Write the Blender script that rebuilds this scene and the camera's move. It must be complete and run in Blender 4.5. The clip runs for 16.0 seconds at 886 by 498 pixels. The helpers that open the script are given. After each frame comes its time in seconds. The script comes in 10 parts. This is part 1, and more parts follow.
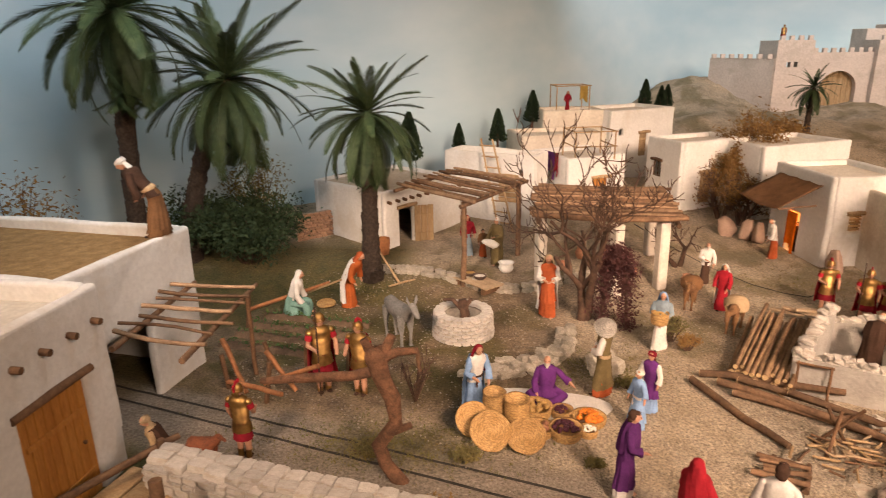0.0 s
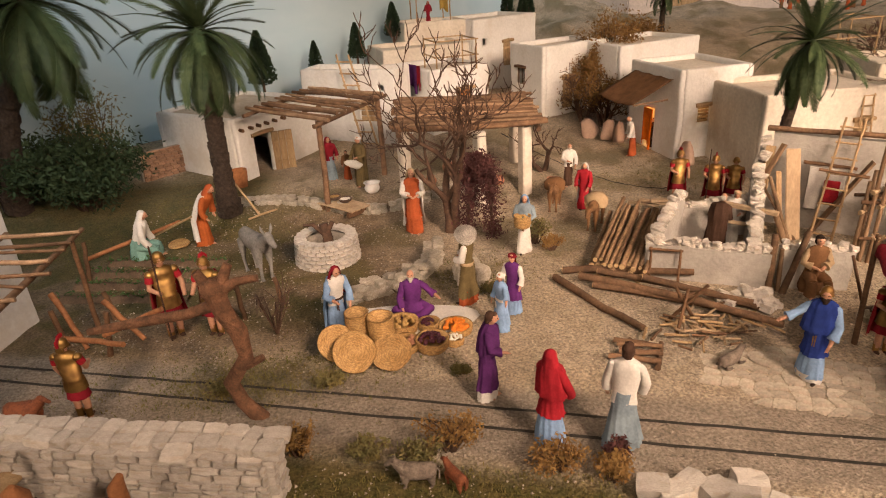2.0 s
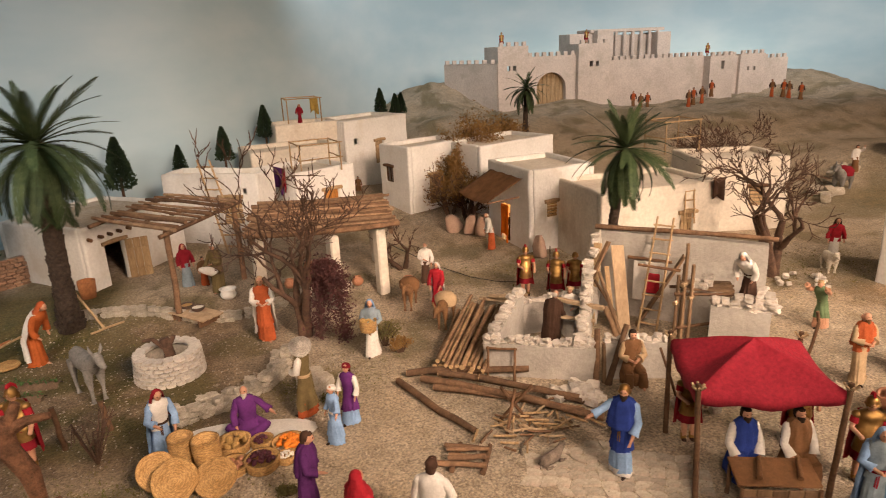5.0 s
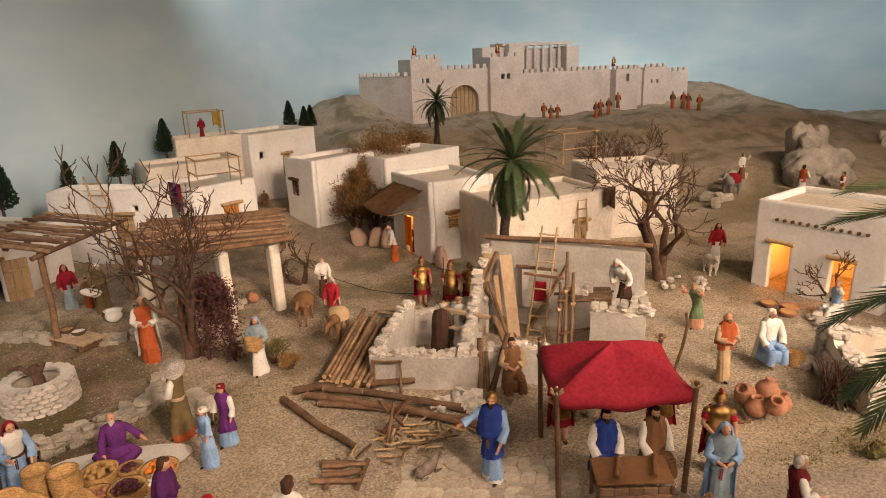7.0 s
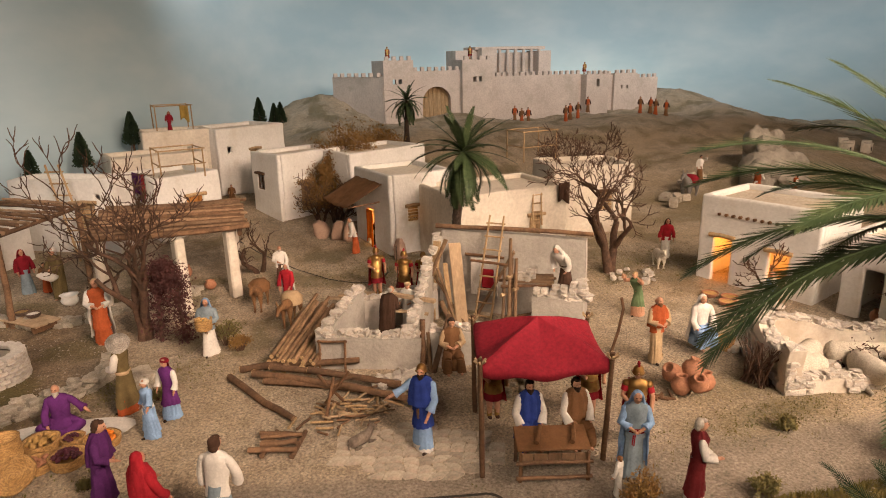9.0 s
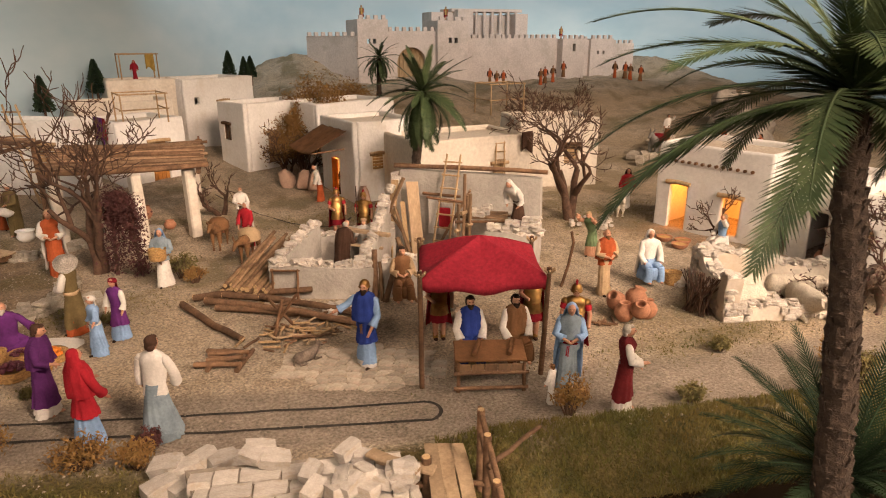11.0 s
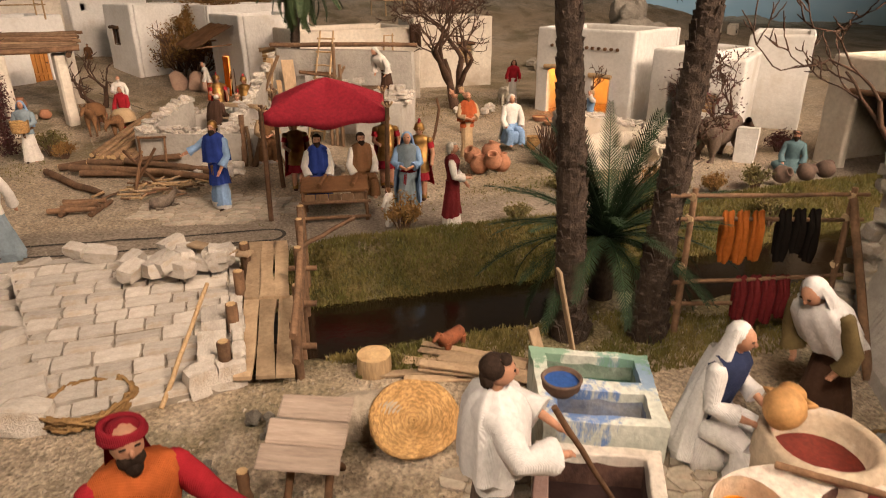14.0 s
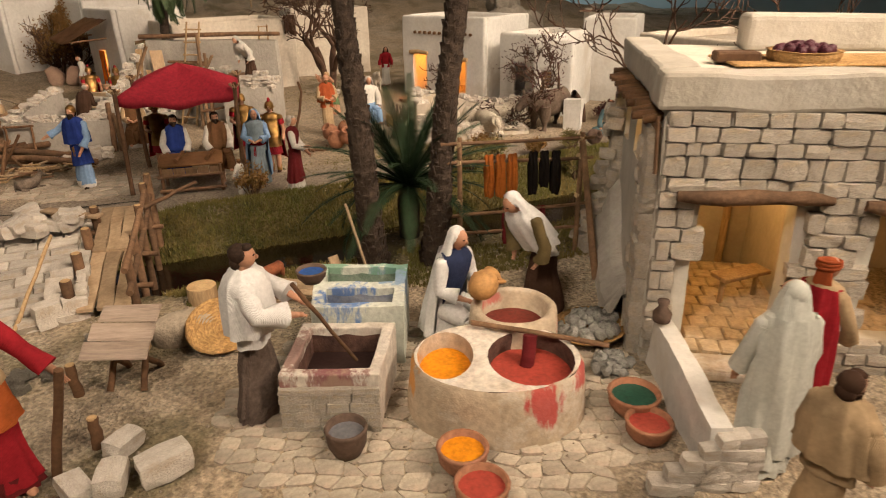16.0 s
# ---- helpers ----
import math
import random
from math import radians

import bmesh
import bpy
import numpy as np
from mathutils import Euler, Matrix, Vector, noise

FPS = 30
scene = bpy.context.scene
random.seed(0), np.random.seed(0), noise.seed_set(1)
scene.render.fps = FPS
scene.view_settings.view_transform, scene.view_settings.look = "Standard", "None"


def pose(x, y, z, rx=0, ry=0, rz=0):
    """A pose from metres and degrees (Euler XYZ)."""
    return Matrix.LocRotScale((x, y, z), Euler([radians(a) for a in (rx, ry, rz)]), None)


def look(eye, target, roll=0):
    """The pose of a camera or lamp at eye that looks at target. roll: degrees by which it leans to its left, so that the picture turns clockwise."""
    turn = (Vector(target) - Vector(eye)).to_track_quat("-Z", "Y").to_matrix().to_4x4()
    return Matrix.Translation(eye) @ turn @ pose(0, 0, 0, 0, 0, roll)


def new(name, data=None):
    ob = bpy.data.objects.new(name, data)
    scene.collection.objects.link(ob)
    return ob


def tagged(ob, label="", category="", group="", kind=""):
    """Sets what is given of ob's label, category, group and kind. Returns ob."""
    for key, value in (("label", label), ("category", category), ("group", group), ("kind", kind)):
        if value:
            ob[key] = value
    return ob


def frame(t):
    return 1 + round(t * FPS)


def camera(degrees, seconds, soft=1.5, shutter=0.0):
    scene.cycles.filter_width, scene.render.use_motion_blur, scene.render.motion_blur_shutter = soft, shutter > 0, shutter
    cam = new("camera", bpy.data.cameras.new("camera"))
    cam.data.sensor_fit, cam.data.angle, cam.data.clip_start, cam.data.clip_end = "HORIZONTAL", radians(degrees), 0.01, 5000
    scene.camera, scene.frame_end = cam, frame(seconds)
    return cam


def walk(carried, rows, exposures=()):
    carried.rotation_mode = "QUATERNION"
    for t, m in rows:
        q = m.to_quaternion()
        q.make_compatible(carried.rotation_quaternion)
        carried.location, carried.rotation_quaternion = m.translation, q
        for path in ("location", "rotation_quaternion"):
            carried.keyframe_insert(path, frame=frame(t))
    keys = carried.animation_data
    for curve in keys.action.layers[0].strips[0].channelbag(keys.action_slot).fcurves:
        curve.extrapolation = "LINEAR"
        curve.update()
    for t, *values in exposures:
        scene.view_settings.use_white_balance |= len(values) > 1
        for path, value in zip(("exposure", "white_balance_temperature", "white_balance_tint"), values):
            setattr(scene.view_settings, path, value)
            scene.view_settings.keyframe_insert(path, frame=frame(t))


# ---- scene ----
cam = camera(69.4, 16.0, soft=1.0, shutter=0.3)
PATH = [
    (0, (0.141, 0.044, 0.773), (0.003, 1.945, 0.166), -0.9),
    (0.5, (0.17, 0.073, 0.756), (0.175, 1.963, 0.101), -0.9),
    (1, (0.196, 0.088, 0.742), (0.283, 1.954, 0.029), -2.2),
    (1.5, (0.219, 0.093, 0.736), (0.348, 1.934, -0.036), -3.2),
    (2, (0.229, 0.096, 0.715), (0.407, 1.911, -0.105), -3.2),
    (2.5, (0.238, 0.1, 0.695), (0.47, 1.9, -0.147), -2.6),
    (3, (0.268, 0.103, 0.721), (0.564, 1.926, -0.046), -3.1),
    (3.5, (0.286, 0.099, 0.739), (0.636, 1.951, 0.071), -3.0),
    (4, (0.3, 0.08, 0.76), (0.669, 1.946, 0.14), -2.9),
    (4.5, (0.344, 0.065, 0.767), (0.759, 1.927, 0.166), -2.2),
    (5, (0.398, 0.055, 0.775), (0.874, 1.904, 0.178), -2.6),
    (7.5, (0.534, -0.006, 0.777), (1.227, 1.783, 0.212), -2.1),
    (8, (0.551, -0.029, 0.773), (1.253, 1.759, 0.217), -2.0),
    (8.5, (0.569, -0.06, 0.759), (1.281, 1.725, 0.207), -1.6),
    (11, (0.631, -0.167, 0.632), (1.392, 1.574, 0.008), -0.2),
    (11.5, (0.662, -0.187, 0.616), (1.455, 1.532, -0.028), -0.5),
    (12, (0.684, -0.219, 0.609), (1.495, 1.488, -0.046), -0.4),
    (12.5, (0.714, -0.259, 0.593), (1.549, 1.434, -0.069), -0.4),
    (13, (0.741, -0.318, 0.544), (1.621, 1.339, -0.148), 0.0),
    (13.5, (0.744, -0.357, 0.492), (1.633, 1.278, -0.239), 0.2),
    (14, (0.743, -0.39, 0.442), (1.634, 1.227, -0.328), -0.2),
    (14.5, (0.741, -0.442, 0.412), (1.626, 1.158, -0.397), -1.4),
    (15, (0.769, -0.526, 0.403), (1.672, 1.051, -0.431), 0.0),
    (15.5, (0.776, -0.574, 0.419), (1.806, 0.927, -0.409), -0.2),
    (16, (0.785, -0.653, 0.44), (1.864, 0.833, -0.351), -0.8),
]
EXPOSURES = [(0.0, 0.2, 6850, 16), (1.0, -0.04, 6800, 15), (3.0, -0.08, 6650, 12), (5.0, -0.14, 6650, 12), (8.0, -0.36, 6650, 11), (11.0, -0.26, 6600, 12), (12.5, -0.22, 6600, 12), (14.0, -0.44, 6400, 9), (15.0, -0.57, 6350, 5), (16.0, -0.69, 6350, 4)]
walk(cam, [(t, look(eye, target, roll)) for t, eye, target, roll in PATH], EXPOSURES)

# ------------------------------------------------------------------ light
world = bpy.data.worlds.new("gallery")
scene.world = world
world.use_nodes = True
world.node_tree.nodes["Background"].inputs[0].default_value = (1.0, 0.86, 0.7, 1)
world.node_tree.nodes["Background"].inputs[1].default_value = 0.007


def area_lamp(name, eye, target, size, power, color, spread=180):
    data = bpy.data.lights.new(name, "AREA")
    data.shape, data.size, data.size_y, data.energy, data.color = "RECTANGLE", size[0], size[1], power, color
    data.spread = radians(spread)
    ob = new(name, data)
    ob.matrix_world = look(eye, target)
    return ob


def bulb(name, place, power, color, radius=0.015):
    data = bpy.data.lights.new(name, "POINT")
    data.energy, data.color, data.shadow_soft_size = power, color, radius
    ob = new(name, data)
    ob.location = place
    return ob


WARM = (1.0, 0.745, 0.565)
# Unseen gallery spots; several are added only to lift dim parts of the model
area_lamp("unseen_spot", (2.3, -0.3, 1.80), (0.4, 1.6, 0.0), (0.3, 0.3), 21, WARM)
area_lamp("unseen_spot", (-0.1, -0.9, 1.80), (1.45, 0.0, 0.05), (0.3, 0.3), 12, (1.0, 0.78, 0.60), 84)
area_lamp("unseen_spot", (1.9, -1.9, 1.70), (1.5, 0.80, 0.0), (0.4, 0.3), 15, (1.0, 0.76, 0.58), 62)
area_lamp("unseen_spot", (2.75, -1.1, 1.80), (1.95, 0.75, 0.0), (0.3, 0.3), 12, (1.0, 0.76, 0.58), 62)
area_lamp("unseen_spot", (4.2, -0.5, 1.80), (3.6, 1.9, 0.0), (0.3, 0.3), 16, (1.0, 0.78, 0.60), 100)
area_lamp("unseen_spot", (1.5, -1.1, 1.80), (1.7, 1.0, 0.0), (0.3, 0.3), 12, (1.0, 0.78, 0.60), 130)
area_lamp("unseen_spot", (1.3, -0.9, 1.80), (0.75, 2.1, 0.0), (0.3, 0.3), 11, (1.0, 0.74, 0.56), 62)
area_lamp("unseen_spot", (-0.9, -0.9, 1.80), (-0.08, 2.1, 0.05), (0.3, 0.3), 5, (1.0, 0.76, 0.58), 44)
area_lamp("unseen_spot", (3.4, 0.8, 1.80), (3.1, 3.6, 0.3), (0.3, 0.3), 29, WARM, 120)
# Lamps out of view, added to brighten the painted sky
area_lamp("sky_wash", (2.0, 3.4, 1.86), (2.4, 6.2, 0.7), (4.0, 0.2), 23, (0.88, 0.95, 1.0), 110)
area_lamp("sky_wash", (5.2, 3.2, 1.86), (6.0, 6.0, 0.6), (3.0, 0.2), 30, (0.95, 0.96, 0.97), 110)
area_lamp("sky_wash", (-0.5, 1.4, 1.86), (-1.3, 2.7, 0.5), (0.2, 1.8), 12, (0.80, 0.92, 1.0), 120)
area_lamp("horizon_light", (3.4, 5.72, 0.2), (3.4, 6.3, 0.75), (4.6, 0.08), 15, (1.0, 0.90, 0.68))


# ------------------------------------------------------------------ geometry
class Geo:
    """Collects faces, then turns them into one mesh."""

    def __init__(self):
        self.v, self.f, self.m, self.s = [], [], [], []

    def add(self, verts, faces, mi=0, smooth=False):
        o = len(self.v)
        self.v.extend(verts)
        for f in faces:
            self.f.append([o + k for k in f])
            self.m.append(mi)
            self.s.append(smooth)

    def box(self, c, size, rot=None, mi=0, b=None, jit=0.0):
        """A box with chamfered edges; rot: a 3x3 matrix or a turn about z in degrees."""
        h = [k / 2 for k in size]
        b = min(h) * 0.25 if b is None else min(b, min(h) * 0.9)
        if not isinstance(rot, Matrix):
            rot = Matrix.Rotation(radians(rot or 0), 3, "Z")
        c = Vector(c)
        vs, idx = [], {}
        for k in range(8):
            sg = [1 if k >> a & 1 else -1 for a in range(3)]
            off = Vector([random.uniform(-jit, jit) for _ in range(3)])
            for a in range(3):
                idx[k, a] = len(vs)
                vs.append(Vector([sg[i] * (h[i] if i == a else h[i] - b) for i in range(3)]) + off)
        fs = []
        for a in range(3):
            p, q = 1 << (a + 1) % 3, 1 << (a + 2) % 3
            for s0 in (0, 1 << a):
                loop = [s0, s0 | p, s0 | p | q, s0 | q]
                fs.append([idx[k, a] for k in (loop if s0 else loop[::-1])])
            for base in (0, p, q, p | q):
                k1, k2, bb, cc = base, base | 1 << a, (a + 1) % 3, (a + 2) % 3
                quad = [idx[k1, bb], idx[k2, bb], idx[k2, cc], idx[k1, cc]]
                fs.append(quad if (base in (p, q)) ^ (base == q) ^ (base in (0, p | q)) else quad[::-1])
        for k in range(8):
            fs.append([idx[k, 0], idx[k, 1], idx[k, 2]])
        out = []
        for f in fs:
            pts = [vs[k] for k in f]
            mid = sum(pts, Vector()) / len(pts)
            nrm = (pts[1] - pts[0]).cross(pts[2] - pts[0])
            out.append(f if nrm.dot(mid) >= 0 else f[::-1])
        self.add([c + rot @ p for p in vs], out, mi)

    def tube(self, pts, radii, n=8, mi=0, caps=True, wob=0.0, smooth=True):
        pts = [Vector(p) for p in pts]
        if not isinstance(radii, (list, tuple)):
            radii = [radii] * len(pts)
        vs, ref = [], None
        for k, p in enumerate(pts):
            d = (pts[min(k + 1, len(pts) - 1)] - pts[max(k - 1, 0)]).normalized()
            if ref is None:
                ref = d.orthogonal().normalized()
            ref = (ref - d * ref.dot(d)).normalized()
            e = d.cross(ref)
            for j in range(n):
                a = 2 * math.pi * j / n
                r = radii[k] * (1 + random.uniform(-wob, wob))
                vs.append(p + r * (math.cos(a) * ref + math.sin(a) * e))
        fs = [[k * n + j, k * n + (j + 1) % n, (k + 1) * n + (j + 1) % n, (k + 1) * n + j] for k in range(len(pts) - 1) for j in range(n)]
        self.add(vs, fs, mi, smooth)
        if caps:
            self.add([vs[j] for j in range(n)], [list(range(n))[::-1]], mi)
            self.add([vs[-n + j] for j in range(n)], [list(range(n))], mi)

    def lathe(self, prof, n=16, mi=0, c=(0, 0, 0), sx=1.0, sy=1.0, fold=0.0, folds=7, ph=0.0, turn=None, smooth=True, bend=0.0, arc=None):
        """A turned form from (radius, height) pairs; fold: pleats; bend: how far it leans towards +y with height."""
        c = Vector(c)
        vs, top = [], max(abs(p[1]) for p in prof) or 1
        a0, a1 = arc or (0, 2 * math.pi)
        m = n if arc is None else n + 1
        for r, z in prof:
            for j in range(m):
                a = a0 + (a1 - a0) * j / n
                k = 1 + fold * math.sin(folds * a + ph + z * 9) + 0.5 * fold * math.sin((folds * 2 + 1) * a + 2 * ph)
                p = Vector((r * k * sx * math.cos(a), r * k * sy * math.sin(a) + bend * (z / top) ** 2, z))
                vs.append(c + (turn @ p if turn else p))
        fs = []
        for k in range(len(prof) - 1):
            for j in range(n):
                j2 = (j + 1) % n if arc is None else j + 1
                fs.append([k * m + j, k * m + j2, (k + 1) * m + j2, (k + 1) * m + j])
        self.add(vs, fs, mi, smooth)

    def ball(self, c, r, n=10, mi=0, jit=0.0, turn=None, half=False):
        if not isinstance(r, (tuple, list)):
            r = (r, r, r)
        c = Vector(c)
        rings = max(4, n // 2)
        vs = []
        for k in range(rings + 1):
            t = math.pi * k / rings
            if half:
                t *= 0.55
            for j in range(n):
                a = 2 * math.pi * j / n
                w = 1 + random.uniform(-jit, jit)
                p = Vector((r[0] * math.sin(t) * math.cos(a) * w, r[1] * math.sin(t) * math.sin(a) * w, r[2] * math.cos(t) * w))
                vs.append(c + (turn @ p if turn else p))
        fs = [[k * n + j, (k + 1) * n + j, (k + 1) * n + (j + 1) % n, k * n + (j + 1) % n] for k in range(rings) for j in range(n)]
        self.add(vs, fs, mi, True)

    def slab(self, o, d, w, h, thick, holes=(), mi=0, step=0.035, wave=0.0034, top=None):
        """An upright wall from o along d, with holes (u0, u1, v0, v1) right through it; it is thick towards the left of d."""
        o, d = Vector(o), Vector((d[0], d[1], 0)).normalized()
        n = Vector((-d.y, d.x, 0))
        us, vs_ = {0.0, w}, {0.0, h}
        for u0, u1, v0, v1 in holes:
            us |= {u0, u1}
            vs_ |= {v0, v1}

        def fill(vals, lim):
            vals = sorted(vals)
            out = [vals[0]]
            for a, b in zip(vals, vals[1:]):
                if b - a < 1e-4:
                    continue
                k = max(1, round((b - a) / step))
                out += [a + (b - a) * i / k for i in range(1, k + 1)]
            return out

        us, vs_ = fill(us, w), fill(vs_, h)
        nu, nv = len(us) - 1, len(vs_) - 1
        solid = [[not any(u0 < (us[i] + us[i + 1]) / 2 < u1 and v0 < (vs_[j] + vs_[j + 1]) / 2 < v1 for u0, u1, v0, v1 in holes) for j in range(nv)] for i in range(nu)]
        pts = []
        for side in (0, 1):
            for u in us:
                for v in vs_:
                    t = v if top is None else v * top(u) / h
                    p = o + d * u + n * thick * side + Vector((0, 0, t))
                    q = noise.noise_vector(p * 9) * wave + noise.noise_vector(p * 31) * wave * 0.4
                    pts.append(p + q)
        k = lambda s, i, j: (s * (nu + 1) + i) * (nv + 1) + j
        fs = []
        ok = lambda i, j: 0 <= i < nu and 0 <= j < nv and solid[i][j]
        for i in range(nu):
            for j in range(nv):
                if not solid[i][j]:
                    continue
                fs.append([k(0, i, j), k(0, i + 1, j), k(0, i + 1, j + 1), k(0, i, j + 1)])
                fs.append([k(1, i, j), k(1, i, j + 1), k(1, i + 1, j + 1), k(1, i + 1, j)])
                if not ok(i - 1, j):
                    fs.append([k(0, i, j), k(0, i, j + 1), k(1, i, j + 1), k(1, i, j)])
                if not ok(i + 1, j):
                    fs.append([k(0, i + 1, j), k(1, i + 1, j), k(1, i + 1, j + 1), k(0, i + 1, j + 1)])
                if not ok(i, j - 1):
                    fs.append([k(0, i, j), k(1, i, j), k(1, i + 1, j), k(0, i + 1, j)])
                if not ok(i, j + 1):
                    fs.append([k(0, i, j + 1), k(0, i + 1, j + 1), k(1, i + 1, j + 1), k(1, i, j + 1)])
        self.add(pts, fs, mi)

    def mesh(self, name, mats):
        me = bpy.data.meshes.new(name)
        me.from_pydata([tuple(p) for p in self.v], [], self.f)
        for m in mats if isinstance(mats, (list, tuple)) else [mats]:
            me.materials.append(m)
        me.polygons.foreach_set("material_index", self.m)
        me.polygons.foreach_set("use_smooth", self.s)
        me.update()
        return me


def part(name, geo, mats, parent=None, label="", place=None):
    ob = new(name, geo.mesh(name, mats) if isinstance(geo, Geo) else geo)
    if parent:
        ob.parent = parent
    if place is not None:
        ob.matrix_basis = place
    return tagged(ob, label)


def bevelled(ob, width=0.004, segments=2):
    mod = ob.modifiers.new("edge", "BEVEL")
    mod.width, mod.segments, mod.limit_method, mod.angle_limit = width, segments, "ANGLE", radians(50)
    return ob


def thing(name, label, category, place=(0, 0, 0), turn=0.0, group="", kind=""):
    ob = new(name)
    ob.empty_display_size = 0.02
    ob.matrix_basis = pose(*place, 0, 0, turn)
    return tagged(ob, label, category, group, kind)


# ------------------------------------------------------------------ materials
def node(tree, kind, **values):
    n = tree.nodes.new(kind)
    for key, value in values.items():
        n.inputs[key].default_value = value
    return n


def mat(name, col, col2=None, rough=0.85, scale=25.0, fine=6.0, bump=0.35, depth=0.002, metal=0.0, stain=None, stain_scale=6.0, weave=0.0, vary=0.0, stretch=None, spec=0.3, grainy=0.28, spots=(), coil=0.0):
    """A surface of two colours in broad and fine grain with relief; stain: a third colour in patches; vary: change from object to object."""
    m = bpy.data.materials.new(name)
    m.use_nodes = True
    t = m.node_tree
    bs = t.nodes["Principled BSDF"]
    bs.inputs["Metallic"].default_value = metal
    bs.inputs["Specular IOR Level"].default_value = spec
    co = t.nodes.new("ShaderNodeTexCoord")
    src = co.outputs["Object"]
    if stretch:
        mp = t.nodes.new("ShaderNodeMapping")
        mp.inputs["Scale"].default_value = stretch
        t.links.new(src, mp.inputs["Vector"])
        src = mp.outputs["Vector"]
    col2 = col2 or tuple(c * 0.7 for c in col)
    n1 = node(t, "ShaderNodeTexNoise", Scale=scale, Detail=5.0, Roughness=0.6)
    n2 = node(t, "ShaderNodeTexNoise", Scale=scale * fine, Detail=3.0, Roughness=0.65)
    for n in (n1, n2):
        t.links.new(src, n.inputs["Vector"])
    ramp = t.nodes.new("ShaderNodeMapRange")
    ramp.inputs["From Min"].default_value, ramp.inputs["From Max"].default_value = 0.34, 0.66
    t.links.new(n1.outputs["Fac"], ramp.inputs["Value"])
    mix = t.nodes.new("ShaderNodeMix")
    mix.data_type = "RGBA"
    mix.inputs["A"].default_value, mix.inputs["B"].default_value = (*col, 1), (*col2, 1)
    t.links.new(ramp.outputs["Result"], mix.inputs["Factor"])
    out = mix.outputs["Result"]
    grain = t.nodes.new("ShaderNodeMix")
    grain.data_type, grain.blend_type = "RGBA", "MULTIPLY"
    g = t.nodes.new("ShaderNodeMapRange")
    g.inputs["From Min"].default_value, g.inputs["From Max"].default_value = 0.3, 0.7
    g.inputs["To Min"].default_value, g.inputs["To Max"].default_value = 1 - grainy, 1 + grainy * 0.5
    t.links.new(n2.outputs["Fac"], g.inputs["Value"])
    grain.inputs["Factor"].default_value = 1.0
    t.links.new(out, grain.inputs["A"])
    t.links.new(g.outputs["Result"], grain.inputs["B"])
    out = grain.outputs["Result"]
    if coil:
        cw = t.nodes.new("ShaderNodeTexWave")
        cw.wave_type, cw.rings_direction = "RINGS", "SPHERICAL"
        for key, value in (("Scale", coil), ("Distortion", 9.0), ("Detail", 4.0), ("Detail Scale", 2.5)):
            cw.inputs[key].default_value = value
        t.links.new(src, cw.inputs["Vector"])
        cm = t.nodes.new("ShaderNodeMix")
        cm.data_type, cm.blend_type = "RGBA", "MULTIPLY"
        cm.inputs["Factor"].default_value = 0.55
        cr = t.nodes.new("ShaderNodeMapRange")
        cr.inputs["To Min"].default_value, cr.inputs["To Max"].default_value = 0.45, 1.15
        t.links.new(cw.outputs["Fac"], cr.inputs["Value"])
        t.links.new(out, cm.inputs["A"])
        t.links.new(cr.outputs["Result"], cm.inputs["B"])
        out = cm.outputs["Result"]
    if stain:
        n3 = node(t, "ShaderNodeTexNoise", Scale=stain_scale, Detail=6.0, Roughness=0.7)
        t.links.new(src, n3.inputs["Vector"])
        r3 = t.nodes.new("ShaderNodeMapRange")
        r3.inputs["From Min"].default_value, r3.inputs["From Max"].default_value = 0.52, 0.68
        t.links.new(n3.outputs["Fac"], r3.inputs["Value"])
        m3 = t.nodes.new("ShaderNodeMix")
        m3.data_type = "RGBA"
        m3.inputs["B"].default_value = (*stain, 1)
        t.links.new(r3.outputs["Result"], m3.inputs["Factor"])
        t.links.new(out, m3.inputs["A"])
        out = m3.outputs["Result"]
    for place, size, tint in spots:
        mp = t.nodes.new("ShaderNodeMapping")
        mp.inputs["Location"].default_value = [-p / q for p, q in zip(place, size)]
        mp.inputs["Scale"].default_value = [1 / q for q in size]
        t.links.new(co.outputs["Object"], mp.inputs["Vector"])
        ln = t.nodes.new("ShaderNodeVectorMath")
        ln.operation = "LENGTH"
        t.links.new(mp.outputs["Vector"], ln.inputs[0])
        n4 = node(t, "ShaderNodeTexNoise", Scale=90.0, Detail=5.0, Roughness=0.7)
        st = t.nodes.new("ShaderNodeMapping")
        st.inputs["Scale"].default_value = (1.0, 1.0, 0.3)
        t.links.new(co.outputs["Object"], st.inputs["Vector"])
        t.links.new(st.outputs["Vector"], n4.inputs["Vector"])
        ad = t.nodes.new("ShaderNodeMath")
        ad.operation = "MULTIPLY_ADD"
        ad.inputs[1].default_value = 2.6
        t.links.new(n4.outputs["Fac"], ad.inputs[0])
        t.links.new(ln.outputs["Value"], ad.inputs[2])
        r4 = t.nodes.new("ShaderNodeMapRange")
        r4.inputs["From Min"].default_value, r4.inputs["From Max"].default_value = 1.9, 2.25
        r4.inputs["To Min"].default_value, r4.inputs["To Max"].default_value = 0.85, 0.0
        t.links.new(ad.outputs[0], r4.inputs["Value"])
        m4 = t.nodes.new("ShaderNodeMix")
        m4.data_type = "RGBA"
        m4.inputs["B"].default_value = (*tint, 1)
        t.links.new(r4.outputs["Result"], m4.inputs["Factor"])
        t.links.new(out, m4.inputs["A"])
        out = m4.outputs["Result"]
